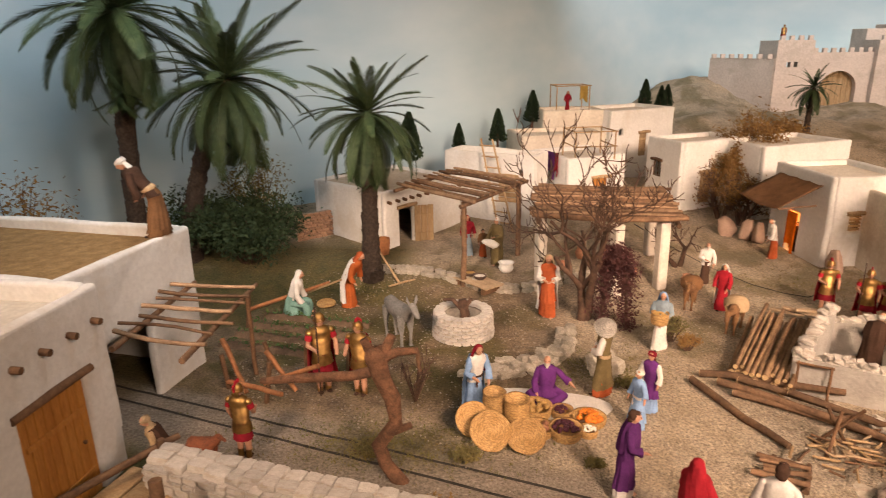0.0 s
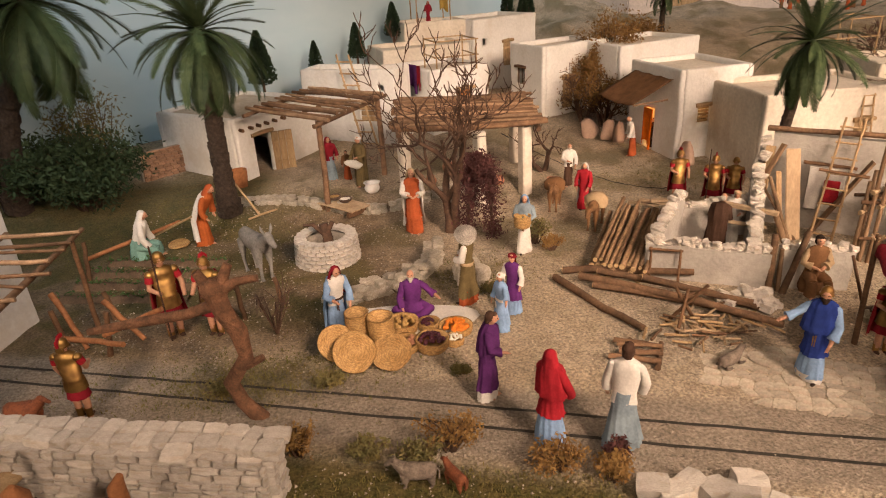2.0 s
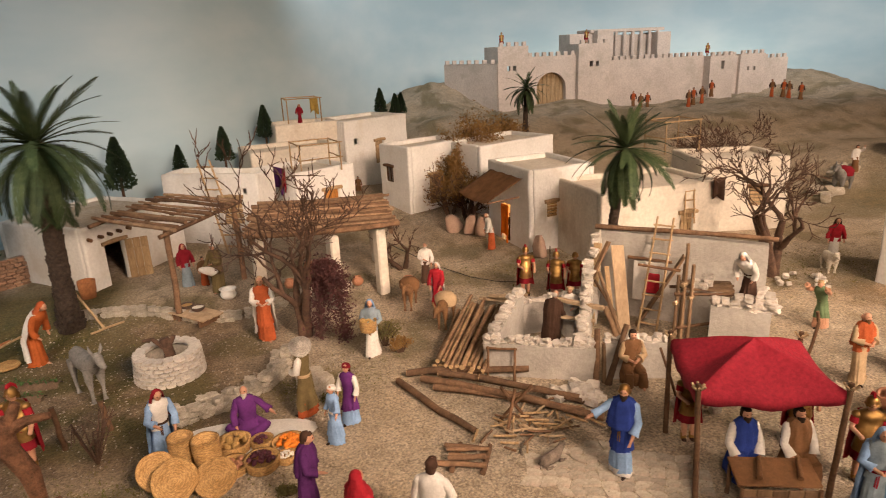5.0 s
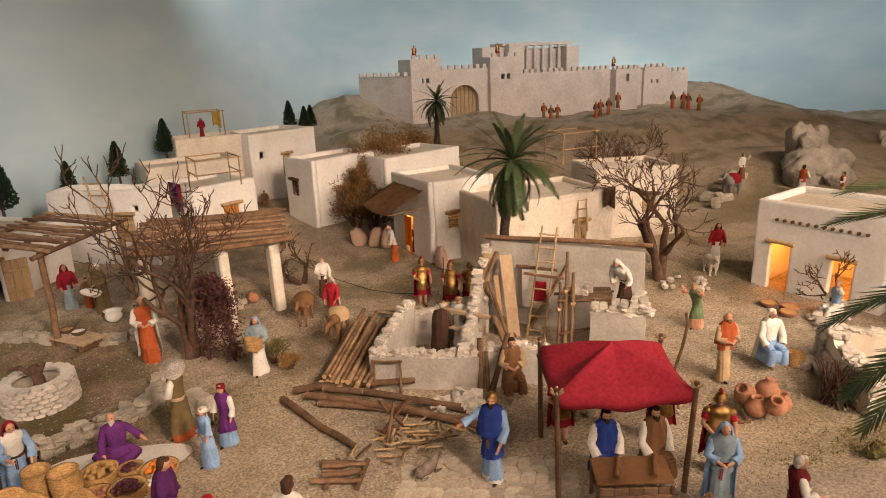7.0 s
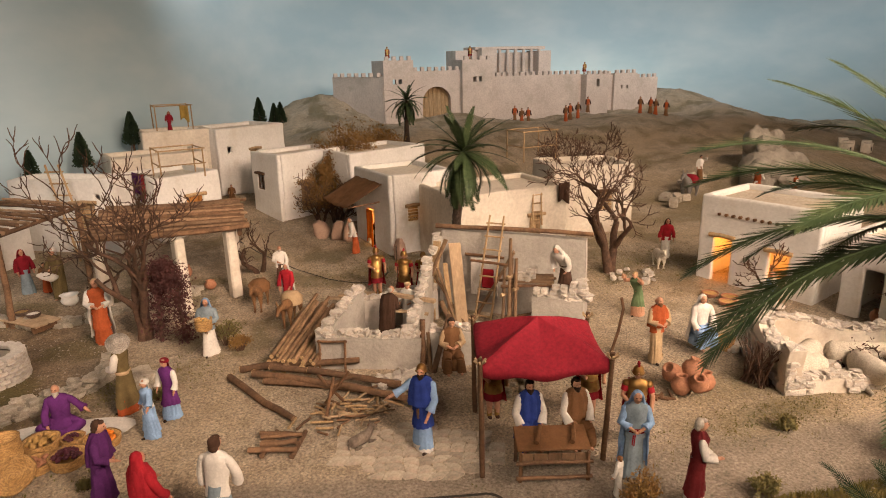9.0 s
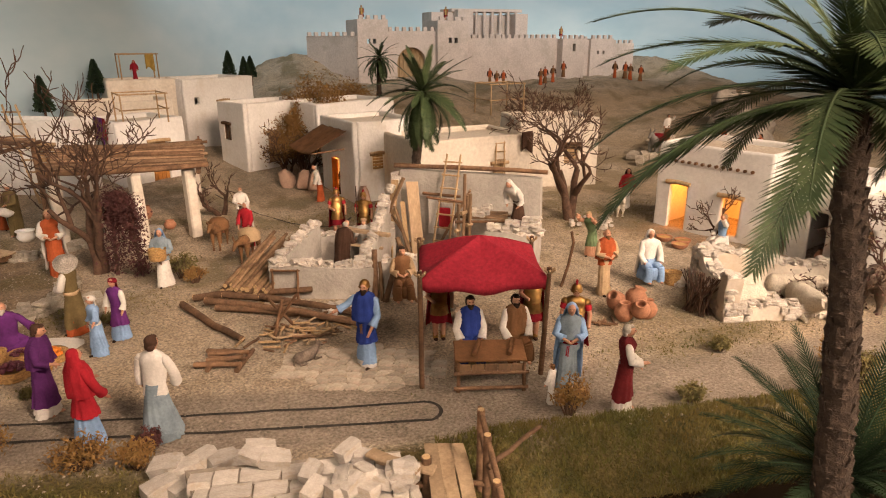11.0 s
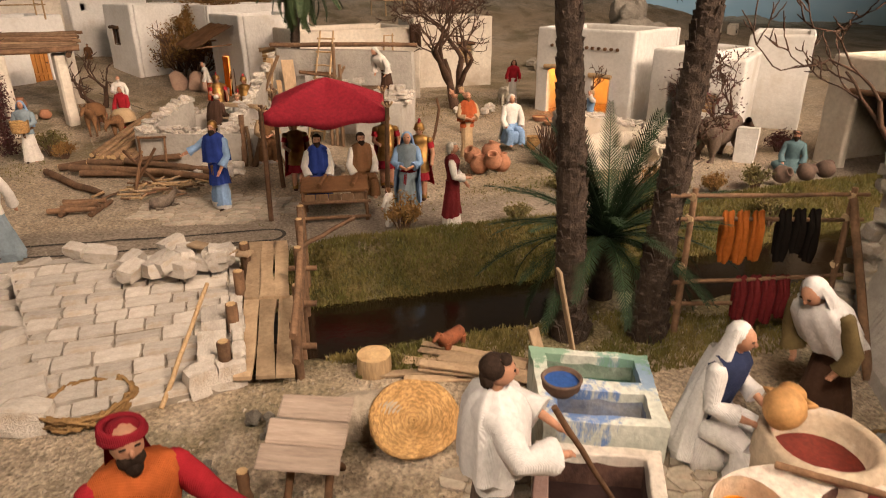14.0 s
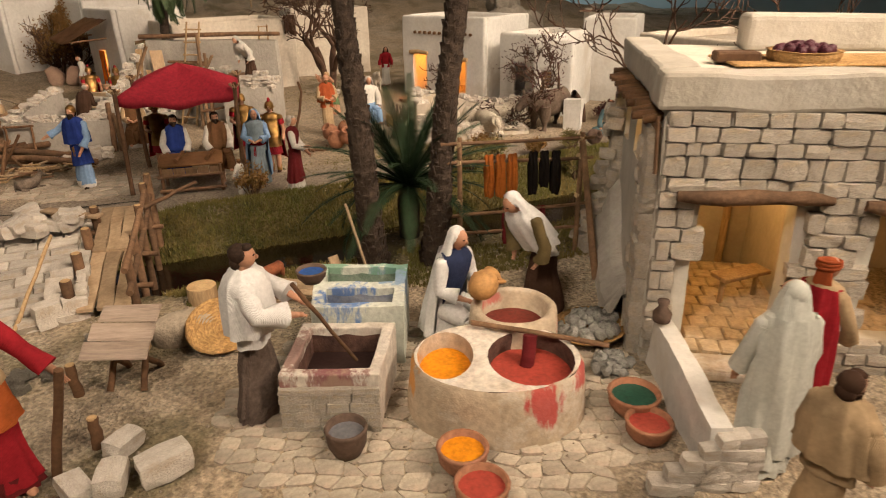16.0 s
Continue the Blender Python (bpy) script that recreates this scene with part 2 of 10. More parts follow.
    if vary:
        info = t.nodes.new("ShaderNodeObjectInfo")
        hs = t.nodes.new("ShaderNodeHueSaturation")
        rv = t.nodes.new("ShaderNodeMapRange")
        rv.inputs["To Min"].default_value, rv.inputs["To Max"].default_value = 1 - vary, 1 + vary
        t.links.new(info.outputs["Random"], rv.inputs["Value"])
        t.links.new(rv.outputs["Result"], hs.inputs["Value"])
        t.links.new(out, hs.inputs["Color"])
        out = hs.outputs["Color"]
    t.links.new(out, bs.inputs["Base Color"])
    rr = t.nodes.new("ShaderNodeMapRange")
    rr.inputs["To Min"].default_value, rr.inputs["To Max"].default_value = max(0.05, rough - 0.12), min(1, rough + 0.1)
    t.links.new(n1.outputs["Fac"], rr.inputs["Value"])
    t.links.new(rr.outputs["Result"], bs.inputs["Roughness"])
    height = n2.outputs["Fac"]
    if weave:
        wv = t.nodes.new("ShaderNodeTexWave")
        wv.inputs["Scale"].default_value, wv.inputs["Distortion"].default_value = weave, 2.0
        t.links.new(src, wv.inputs["Vector"])
        ad = t.nodes.new("ShaderNodeMath")
        ad.operation = "ADD"
        t.links.new(height, ad.inputs[0])
        t.links.new(wv.outputs["Fac"], ad.inputs[1])
        height = ad.outputs[0]
    bp = node(t, "ShaderNodeBump", Strength=bump, Distance=depth)
    t.links.new(height, bp.inputs["Height"])
    t.links.new(bp.outputs["Normal"], bs.inputs["Normal"])
    return m


WHITE = mat("white_plaster", (0.72, 0.70, 0.66), (0.62, 0.595, 0.55), 0.9, 7, 12, 0.6, 0.003, stain=(0.56, 0.51, 0.44), stain_scale=6, grainy=0.10)
CREAM = mat("cream_plaster", (0.66, 0.60, 0.50), (0.57, 0.50, 0.41), 0.92, 8, 10, 0.4, 0.002, stain=(0.46, 0.38, 0.29), stain_scale=6, grainy=0.15)
GREY = mat("grey_render", (0.40, 0.37, 0.325), (0.33, 0.30, 0.26), 0.95, 12, 9, 0.8, 0.003, stain=(0.45, 0.41, 0.36), stain_scale=9, grainy=0.14)
# Plaster darkened in colour to make the inner room wall read as shade
SHADE = mat("shaded_plaster", (0.50, 0.44, 0.36), (0.40, 0.35, 0.28), 0.95, 10, 9, 0.5, 0.002, grainy=0.09)
ROOF = mat("earth_roof", (0.42, 0.35, 0.26), (0.50, 0.44, 0.36), 0.95, 9, 12, 0.6, 0.003)
STRAW = mat("straw", (0.36, 0.22, 0.09), (0.24, 0.14, 0.055), 0.95, 40, 5, 0.8, 0.004)
WSTONE = mat("white_stone", (0.60, 0.55, 0.485), (0.49, 0.44, 0.375), 0.9, 2.4, 6, 0.5, 0.010, grainy=0.16, vary=0.16, stain=(0.46, 0.38, 0.29), stain_scale=1.5)
FSTONE = mat("field_stone", (0.52, 0.455, 0.36), (0.38, 0.325, 0.25), 0.92, 2.2, 6, 0.7, 0.014, vary=0.2, stain=(0.55, 0.50, 0.42), stain_scale=1.5)
MORTAR = mat("mortar", (0.33, 0.28, 0.22), (0.26, 0.22, 0.17), 0.97, 20, 6, 0.6, 0.003)
CASTLE = mat("castle_stone", (0.57, 0.48, 0.41), (0.48, 0.40, 0.34), 0.95, 6, 14, 0.7, 0.004, stain=(0.40, 0.34, 0.28), stain_scale=5, grainy=0.16)
ROCK = mat("rock", (0.36, 0.325, 0.27), (0.22, 0.195, 0.16), 0.95, 9, 8, 0.9, 0.01)
WOOD = mat("pale_wood", (0.42, 0.29, 0.16), (0.31, 0.20, 0.10), 0.8, 18, 5, 0.4, 0.0015, vary=0.2, stretch=(4, 4, 0.6))
PLANK = mat("raw_plank", (0.40, 0.29, 0.18), (0.29, 0.20, 0.12), 0.85, 34, 5, 0.6, 0.0015, vary=0.22, grainy=0.2, stretch=(1, 1, 0.3))
DARKPLANK = mat("old_brown_plank", (0.26, 0.16, 0.088), (0.15, 0.09, 0.05), 0.88, 30, 5, 0.7, 0.002, vary=0.25, grainy=0.25, stretch=(1, 1, 0.3))
DOOR = mat("orange_door_wood", (0.48, 0.21, 0.045), (0.38, 0.15, 0.03), 0.6, 14, 6, 0.25, 0.001, stretch=(5, 5, 0.6))
DARKWOOD = mat("brown_stick", (0.17, 0.09, 0.045), (0.10, 0.052, 0.026), 0.85, 30, 5, 0.7, 0.002, vary=0.25)
LOG = mat("log_bark", (0.22, 0.125, 0.068), (0.105, 0.06, 0.034), 0.9, 26, 6, 0.8, 0.002, vary=0.3)
POLEBARK = mat("weathered_pole", (0.34, 0.22, 0.13), (0.20, 0.12, 0.07), 0.9, 26, 6, 0.8, 0.002, vary=0.3)
CUTWOOD = mat("cut_wood", (0.55, 0.38, 0.2), (0.45, 0.29, 0.14), 0.8, 60, 4, 0.3, 0.001)
TWIG = mat("bare_branch", (0.115, 0.063, 0.038), (0.055, 0.031, 0.02), 0.9, 40, 5, 0.8, 0.002)
TRUNK = mat("palm_trunk", (0.075, 0.05, 0.034), (0.03, 0.02, 0.014), 0.95, 110, 4, 1.0, 0.004)
FROND = mat("palm_frond", (0.026, 0.046, 0.019), (0.062, 0.084, 0.036), 0.55, 14, 5, 0.2, 0.001, vary=0.3, spec=0.14)
FERN = mat("cycad_frond", (0.026, 0.046, 0.020), (0.013, 0.026, 0.012), 0.7, 18, 5, 0.2, 0.001, vary=0.3, spec=0.14)
CYPRESS = mat("cypress_leaf", (0.016, 0.035, 0.016), (0.028, 0.05, 0.022), 0.9, 40, 4, 0.6, 0.003)
BUSH = mat("dark_bush_leaf", (0.016, 0.034, 0.012), (0.03, 0.05, 0.018), 0.8, 30, 4, 0.5, 0.002)
DRYLEAF = mat("dry_leaf", (0.27, 0.16, 0.05), (0.2, 0.1, 0.03), 0.9, 30, 4, 0.5, 0.002)
OLIVE = mat("olive_leaf", (0.13, 0.12, 0.045), (0.2, 0.15, 0.05), 0.9, 30, 4, 0.5, 0.002)
RUSTLEAF = mat("rust_leaf", (0.10, 0.035, 0.03), (0.06, 0.022, 0.022), 0.9, 30, 4, 0.5, 0.002)
CLAY = mat("clay_pot", (0.40, 0.19, 0.11), (0.32, 0.14, 0.075), 0.8, 30, 5, 0.3, 0.001, vary=0.15)
DARKCLAY = mat("dark_clay", (0.14, 0.09, 0.065), (0.09, 0.06, 0.045), 0.85, 30, 5, 0.3, 0.001)
WICKER = mat("wicker", (0.52, 0.315, 0.125), (0.36, 0.20, 0.07), 0.75, 40, 5, 0.9, 0.002, vary=0.14, coil=62.0, grainy=0.3)
GOLD = mat("gilt_metal", (0.40, 0.235, 0.075), (0.19, 0.10, 0.035), 0.46, 60, 4, 0.3, 0.001, metal=0.9)
SKIN = mat("painted_clay_skin", (0.50, 0.265, 0.165), (0.40, 0.20, 0.12), 0.6, 40, 4, 0.1, 0.001)
HAIR = mat("painted_dark_hair", (0.025, 0.016, 0.012), (0.045, 0.028, 0.02), 0.8, 90, 4, 0.6, 0.001, spec=0.08)
GREYHAIR = mat("painted_grey_hair", (0.5, 0.45, 0.38), (0.36, 0.32, 0.27), 0.8, 90, 4, 0.6, 0.001)
BLACK = mat("hollow_and_yarn_black", (0.014, 0.011, 0.009), (0.008, 0.007, 0.006), 1.0, 20, 4, 0.1, 0.001, spec=0.03)
SLOT = mat("track_slot", (0.05, 0.042, 0.033), (0.03, 0.026, 0.02), 1.0, 40, 4, 0.5, 0.001)


def cloth(name, col, k=0.6, rough=0.9):
    return mat(name, col, tuple(c * k for c in col), rough, 24, 9, 0.35, 0.001, weave=330, spec=0.12, grainy=0.14)


PURPLE, LILAC = cloth("purple_cloth", (0.10, 0.025, 0.12)), cloth("violet_cloth", (0.13, 0.03, 0.16))
RED, CRIMSON = cloth("red_cloth", (0.38, 0.02, 0.03)), cloth("crimson_cloth", (0.25, 0.015, 0.025))
CANOPY = mat("red_canopy_cloth", (0.33, 0.02, 0.035), (0.27, 0.016, 0.03), 0.85, 10, 14, 0.3, 0.001, weave=260, spec=0.2)
BLUE, SKYBLUE = cloth("royal_blue_cloth", (0.025, 0.05, 0.24)), cloth("pale_blue_cloth", (0.26, 0.40, 0.62))
TEAL, SEA = cloth("teal_cloth", (0.13, 0.21, 0.23)), cloth("sea_green_cloth", (0.2, 0.36, 0.3))
OFFWHITE, WOOLW = cloth("off_white_cloth", (0.66, 0.62, 0.56), 0.8), cloth("white_wool", (0.70, 0.68, 0.66), 0.88)
BROWN, DKBROWN = cloth("brown_cloth", (0.20, 0.10, 0.045)), cloth("dark_brown_cloth", (0.075, 0.04, 0.026))
ORANGE, RUST = cloth("orange_cloth", (0.47, 0.115, 0.03)), cloth("rust_cloth", (0.40, 0.09, 0.03))
SAND, GREENC = cloth("sand_cloth", (0.48, 0.34, 0.2)), cloth("green_cloth", (0.14, 0.2, 0.1))
GREYBLUE, NAVY = cloth("grey_blue_cloth", (0.24, 0.30, 0.34)), cloth("navy_cloth", (0.03, 0.04, 0.09))
OLIVEROBE = cloth("olive_brown_cloth", (0.17, 0.125, 0.055))
TWEED = mat("brown_tweed", (0.17, 0.125, 0.10), (0.10, 0.072, 0.058), 0.95, 30, 6, 0.6, 0.001, weave=420, grainy=0.35)
OCHRE = cloth("ochre_cloth", (0.36, 0.24, 0.06))
MAROON = cloth("maroon_cloth", (0.16, 0.02, 0.022))


# ------------------------------------------------------------------ the ground
def step(a, b, x):
    t = max(0.0, min(1.0, (x - a) / (b - a)))
    return t * t * (3 - 2 * t)


def bank(x):
    """The y of the stream's far bank."""
    return 0.605 - 0.19 * (x - 1.05) - 0.012 * math.sin(5 * x)


def road_mid(x):
    return 0.93 - 0.30 * (x - 0.5) + 0.12 * step(1.2, 2.6, x)


def channel(x, y):
    """1 in the stream's bed, 0 on land."""
    far, near = bank(x) + 0.005, bank(x) - 0.335 + 0.095 * math.exp(-((x - 1.37) / 0.07) ** 2)
    left = 0.845 + (y - 0.30) * 0.22
    return (1 - step(far - 0.21, far, y)) * step(near, near + 0.03, y) * step(left, left + 0.015, x)


def gz(x, y):
    """The ground's height."""
    z = 0.045 * step(1.88, 2.2, y) * (1 - step(0.75, 1.0, x)) + 0.05 * step(2.3, 3.1, y)
    k = step(2.9, 4.4, y + 0.25 * step(1.2, 2.6, x)) * step(0.5, 1.6, x) * (1 - 0.95 * step(4.6, 6.6, x))
    z += 0.26 * k
    z += 0.20 * math.exp(-(((x - 1.9) / 0.7) ** 2) - ((y - 5.2) / 0.5) ** 2)
    z += 0.16 * math.exp(-(((x - 5.15) / 0.8) ** 2) - ((y - 5.0) / 0.6) ** 2)
    z += 0.14 * math.exp(-(((x - 3.75) / 0.45) ** 2) - ((y - 2.75) / 0.35) ** 2)
    z *= 1 - 0.9 * step(5.25, 5.6, y)
    r = noise.fractal(Vector((x * 1.7, y * 1.7, 0)), 1.0, 2.0, 4)
    z += r * (0.004 + 0.05 * step(3.0, 4.4, y)) + 0.022 * step(2.9, 3.6, y) * noise.fractal(Vector((x * 7, y * 7, 2)), 1.0, 2.0, 4)
    z += 0.0022 * noise.noise(Vector((x * 28, y * 28, 3)))
    z += 0.022 * math.exp(-(((y - bank(x)) / 0.05) ** 2)) * step(0.98, 1.1, x)
    z -= 0.085 * channel(x, y)
    return z


def spread(a, b, fine, coarse, f0, f1):
    out, x = [], a
    while x < b:
        out.append(x)
        x += fine if f0 < x < f1 else coarse
    return out + [b]


def build_ground():
    xs = spread(-1.75, 7.6, 0.016, 0.07, -1.0, 2.5)
    ys = spread(-0.72, 6.6, 0.014, 0.06, -0.7, 2.3)
    verts = [(x, y, gz(x, y)) for y in ys for x in xs]
    w = len(xs)
    faces = [(j * w + i, j * w + i + 1, (j + 1) * w + i + 1, (j + 1) * w + i) for j in range(len(ys) - 1) for i in range(w - 1)]
    me = bpy.data.meshes.new("ground")
    me.from_pydata(verts, [], faces)
    me.polygons.foreach_set("use_smooth", [True] * len(faces))
    grass, road, soil = (me.attributes.new(n, "FLOAT", "POINT") for n in ("grass", "road", "soil"))
    ga, ra, sa = [], [], []
    for x, y, z in verts:
        n = 0.5 + 0.5 * noise.fractal(Vector((x * 6, y * 6, 7)), 1.0, 2.0, 4)
        d = y - road_mid(x)
        r = 1 - step(0.075, 0.125, abs(d + 0.01) - 0.02 * step(1.1, 1.5, x))
        gr = 0.0
        far = bank(x)
        if x > 0.86:
            gr = max(gr, (1 - step(far + 0.02, far + 0.055, y)) * step(far - 0.22, far - 0.19, y))
            gr = max(gr, 0.8 * (1 - step(far - 0.24, far - 0.21, y)) * step(far - 0.40 - 0.10 * step(1.1, 1.3, x), far - 0.33 - 0.11 * step(1.1, 1.3, x), y))
        gr = max(gr, (1 - step(0.02, 0.10, y - (0.74 - 0.30 * (x - 0.5)))) * step(0.28, 0.4, y) * (1 - step(0.5, 0.62, x)))
        gr = max(gr, 0.9 * step(0.05, 0.2, -x) * step(1.72, 1.9, y) * (1 - step(2.3, 2.5, y)))
        gr = max(gr, 0.8 * math.exp(-(((x + 0.05) / 0.18) ** 2) - ((y - 1.16) / 0.09) ** 2))
        gr = max(gr, 0.7 * math.exp(-(((x - 0.42) / 0.13) ** 2) - ((y - 1.5) / 0.10) ** 2))
        gr = max(gr, 0.6 * math.exp(-(((x - 1.25) / 0.35) ** 2) - ((y - 2.1) / 0.14) ** 2))
        gr = max(gr, 0.7 * math.exp(-(((x - 1.72) / 0.25) ** 2) - ((y - 0.78) / 0.06) ** 2))
        gr = max(gr, 0.6 * math.exp(-(((x - 2.15) / 0.35) ** 2) - ((y - 1.75) / 0.2) ** 2))
        gr = max(gr, 0.75 * math.exp(-(((x - 3.3) / 0.9) ** 2) - ((y - 2.35) / 0.35) ** 2))
        gr = max(gr, 0.85 * step(0.0, 0.25, 0.36 - x) * step(1.22, 1.45, y) * (1 - step(1.86, 2.0, y)) * step(0.42, 0.6, n))
        gr = max(gr, 0.55 * step(0.52, 0.66, n) * step(1.2, 1.6, y) * (1 - step(2.5, 3.0, y)))
        gr = max(gr, 0.6 * step(0.45, 0.62, n) * (1 - step(0.20, 0.34, y)) * (1 - step(0.9, 1.0, x)))
        gr = max(gr, 0.6 * math.exp(-(((x - 1.75) / 0.2) ** 2) - ((y - 0.92) / 0.1) ** 2))
        so = 0.95 * step(0.0, 0.35, 0.50 - x) * step(1.10, 1.36, y) * (1 - step(1.95, 2.25, y))
        so = max(so, 0.12 * step(2.95, 3.5, y))
        gr = max(gr, 0.55 * step(0.5, 0.68, n) * step(2.6, 3.2, y))
        ga.append(gr * step(0.25, 0.6, n + 0.25 * gr))
        ra.append(r)
        sa.append(so)
    grass.data.foreach_set("value", ga)
    road.data.foreach_set("value", ra)
    soil.data.foreach_set("value", sa)
    m = bpy.data.materials.new("sandy_ground")
    m.use_nodes = True
    t = m.node_tree
    bs = t.nodes["Principled BSDF"]
    bs.inputs["Roughness"].default_value, bs.inputs["Specular IOR Level"].default_value = 0.95, 0.2
    co = t.nodes.new("ShaderNodeTexCoord")

    def tex(scale, detail=4.0):
        n = node(t, "ShaderNodeTexNoise", Scale=scale, Detail=detail, Roughness=0.65)
        t.links.new(co.outputs["Object"], n.inputs["Vector"])
        return n

    broad, mid, fine, blot = tex(3.0), tex(22.0), tex(170.0, 3.0), tex(8.0, 7.0)
    vor = node(t, "ShaderNodeTexVoronoi", Scale=230.0)
    t.links.new(co.outputs["Object"], vor.inputs["Vector"])

    def blend(fac, a, b, mode="MIX"):
        k = t.nodes.new("ShaderNodeMix")
        k.data_type, k.blend_type = "RGBA", mode
        for sock, val in (("Factor", fac), ("A", a), ("B", b)):
            if isinstance(val, (tuple, float)):
                k.inputs[sock].default_value = val if isinstance(val, float) else (*val, 1)
            else:
                t.links.new(val, k.inputs[sock])
        return k.outputs["Result"]

    def ranged(val, a, b, lo=0.0, hi=1.0):
        k = t.nodes.new("ShaderNodeMapRange")
        for key, x in (("From Min", a), ("From Max", b), ("To Min", lo), ("To Max", hi)):
            k.inputs[key].default_value = x
        t.links.new(val, k.inputs["Value"])
        return k.outputs["Result"]

    def attr(n):
        k = t.nodes.new("ShaderNodeAttribute")
        k.attribute_name = n
        return k.outputs["Fac"]

    base = blend(ranged(mid.outputs["Fac"], 0.35, 0.65), (0.43, 0.36, 0.275), (0.29, 0.238, 0.175))
    base = blend(ranged(broad.outputs["Fac"], 0.4, 0.65), base, (0.40, 0.315, 0.22))
    pebble = blend(ranged(vor.outputs["Color"], 0.0, 1.0), (0.62, 0.62, 0.62), (1.42, 1.4, 1.36))
    base = blend(0.75, base, pebble, "MULTIPLY")
    base = blend(ranged(blot.outputs["Fac"], 0.50, 0.68, 0.0, 0.6), base, (0.27, 0.21, 0.135))
    base = blend(attr("soil"), base, blend(ranged(mid.outputs["Fac"], 0.35, 0.65), (0.21, 0.145, 0.085), (0.12, 0.082, 0.05)))
    base = blend(attr("road"), base, blend(ranged(mid.outputs["Fac"], 0.3, 0.7), (0.30, 0.25, 0.195), (0.215, 0.175, 0.135)))
    # Moss green, darkened further to carry the shade on the stream bank's slope
    green = blend(ranged(mid.outputs["Fac"], 0.35, 0.65), (0.062, 0.060, 0.018), (0.125, 0.095, 0.034))
    base = blend(attr("grass"), base, green)
    base = blend(0.9, base, blend(ranged(fine.outputs["Fac"], 0.3, 0.7), (0.5, 0.5, 0.5), (1.38, 1.38, 1.38)), "MULTIPLY")
    t.links.new(base, bs.inputs["Base Color"])
    bp = node(t, "ShaderNodeBump", Strength=1.0, Distance=0.005)
    hs = t.nodes.new("ShaderNodeMath")
    hs.operation = "ADD"
    hs.operation = "MULTIPLY_ADD"
    hs.inputs[1].default_value = 0.45
    t.links.new(vor.outputs["Distance"], hs.inputs[0])
    t.links.new(fine.outputs["Fac"], hs.inputs[2])
    t.links.new(hs.outputs[0], bp.inputs["Height"])
    t.links.new(bp.outputs["Normal"], bs.inputs["Normal"])
    me.materials.append(m)
    tagged(new("ground", me), "sandy gravel ground of the model village with moss patches", "ground", kind="structure")


build_ground()


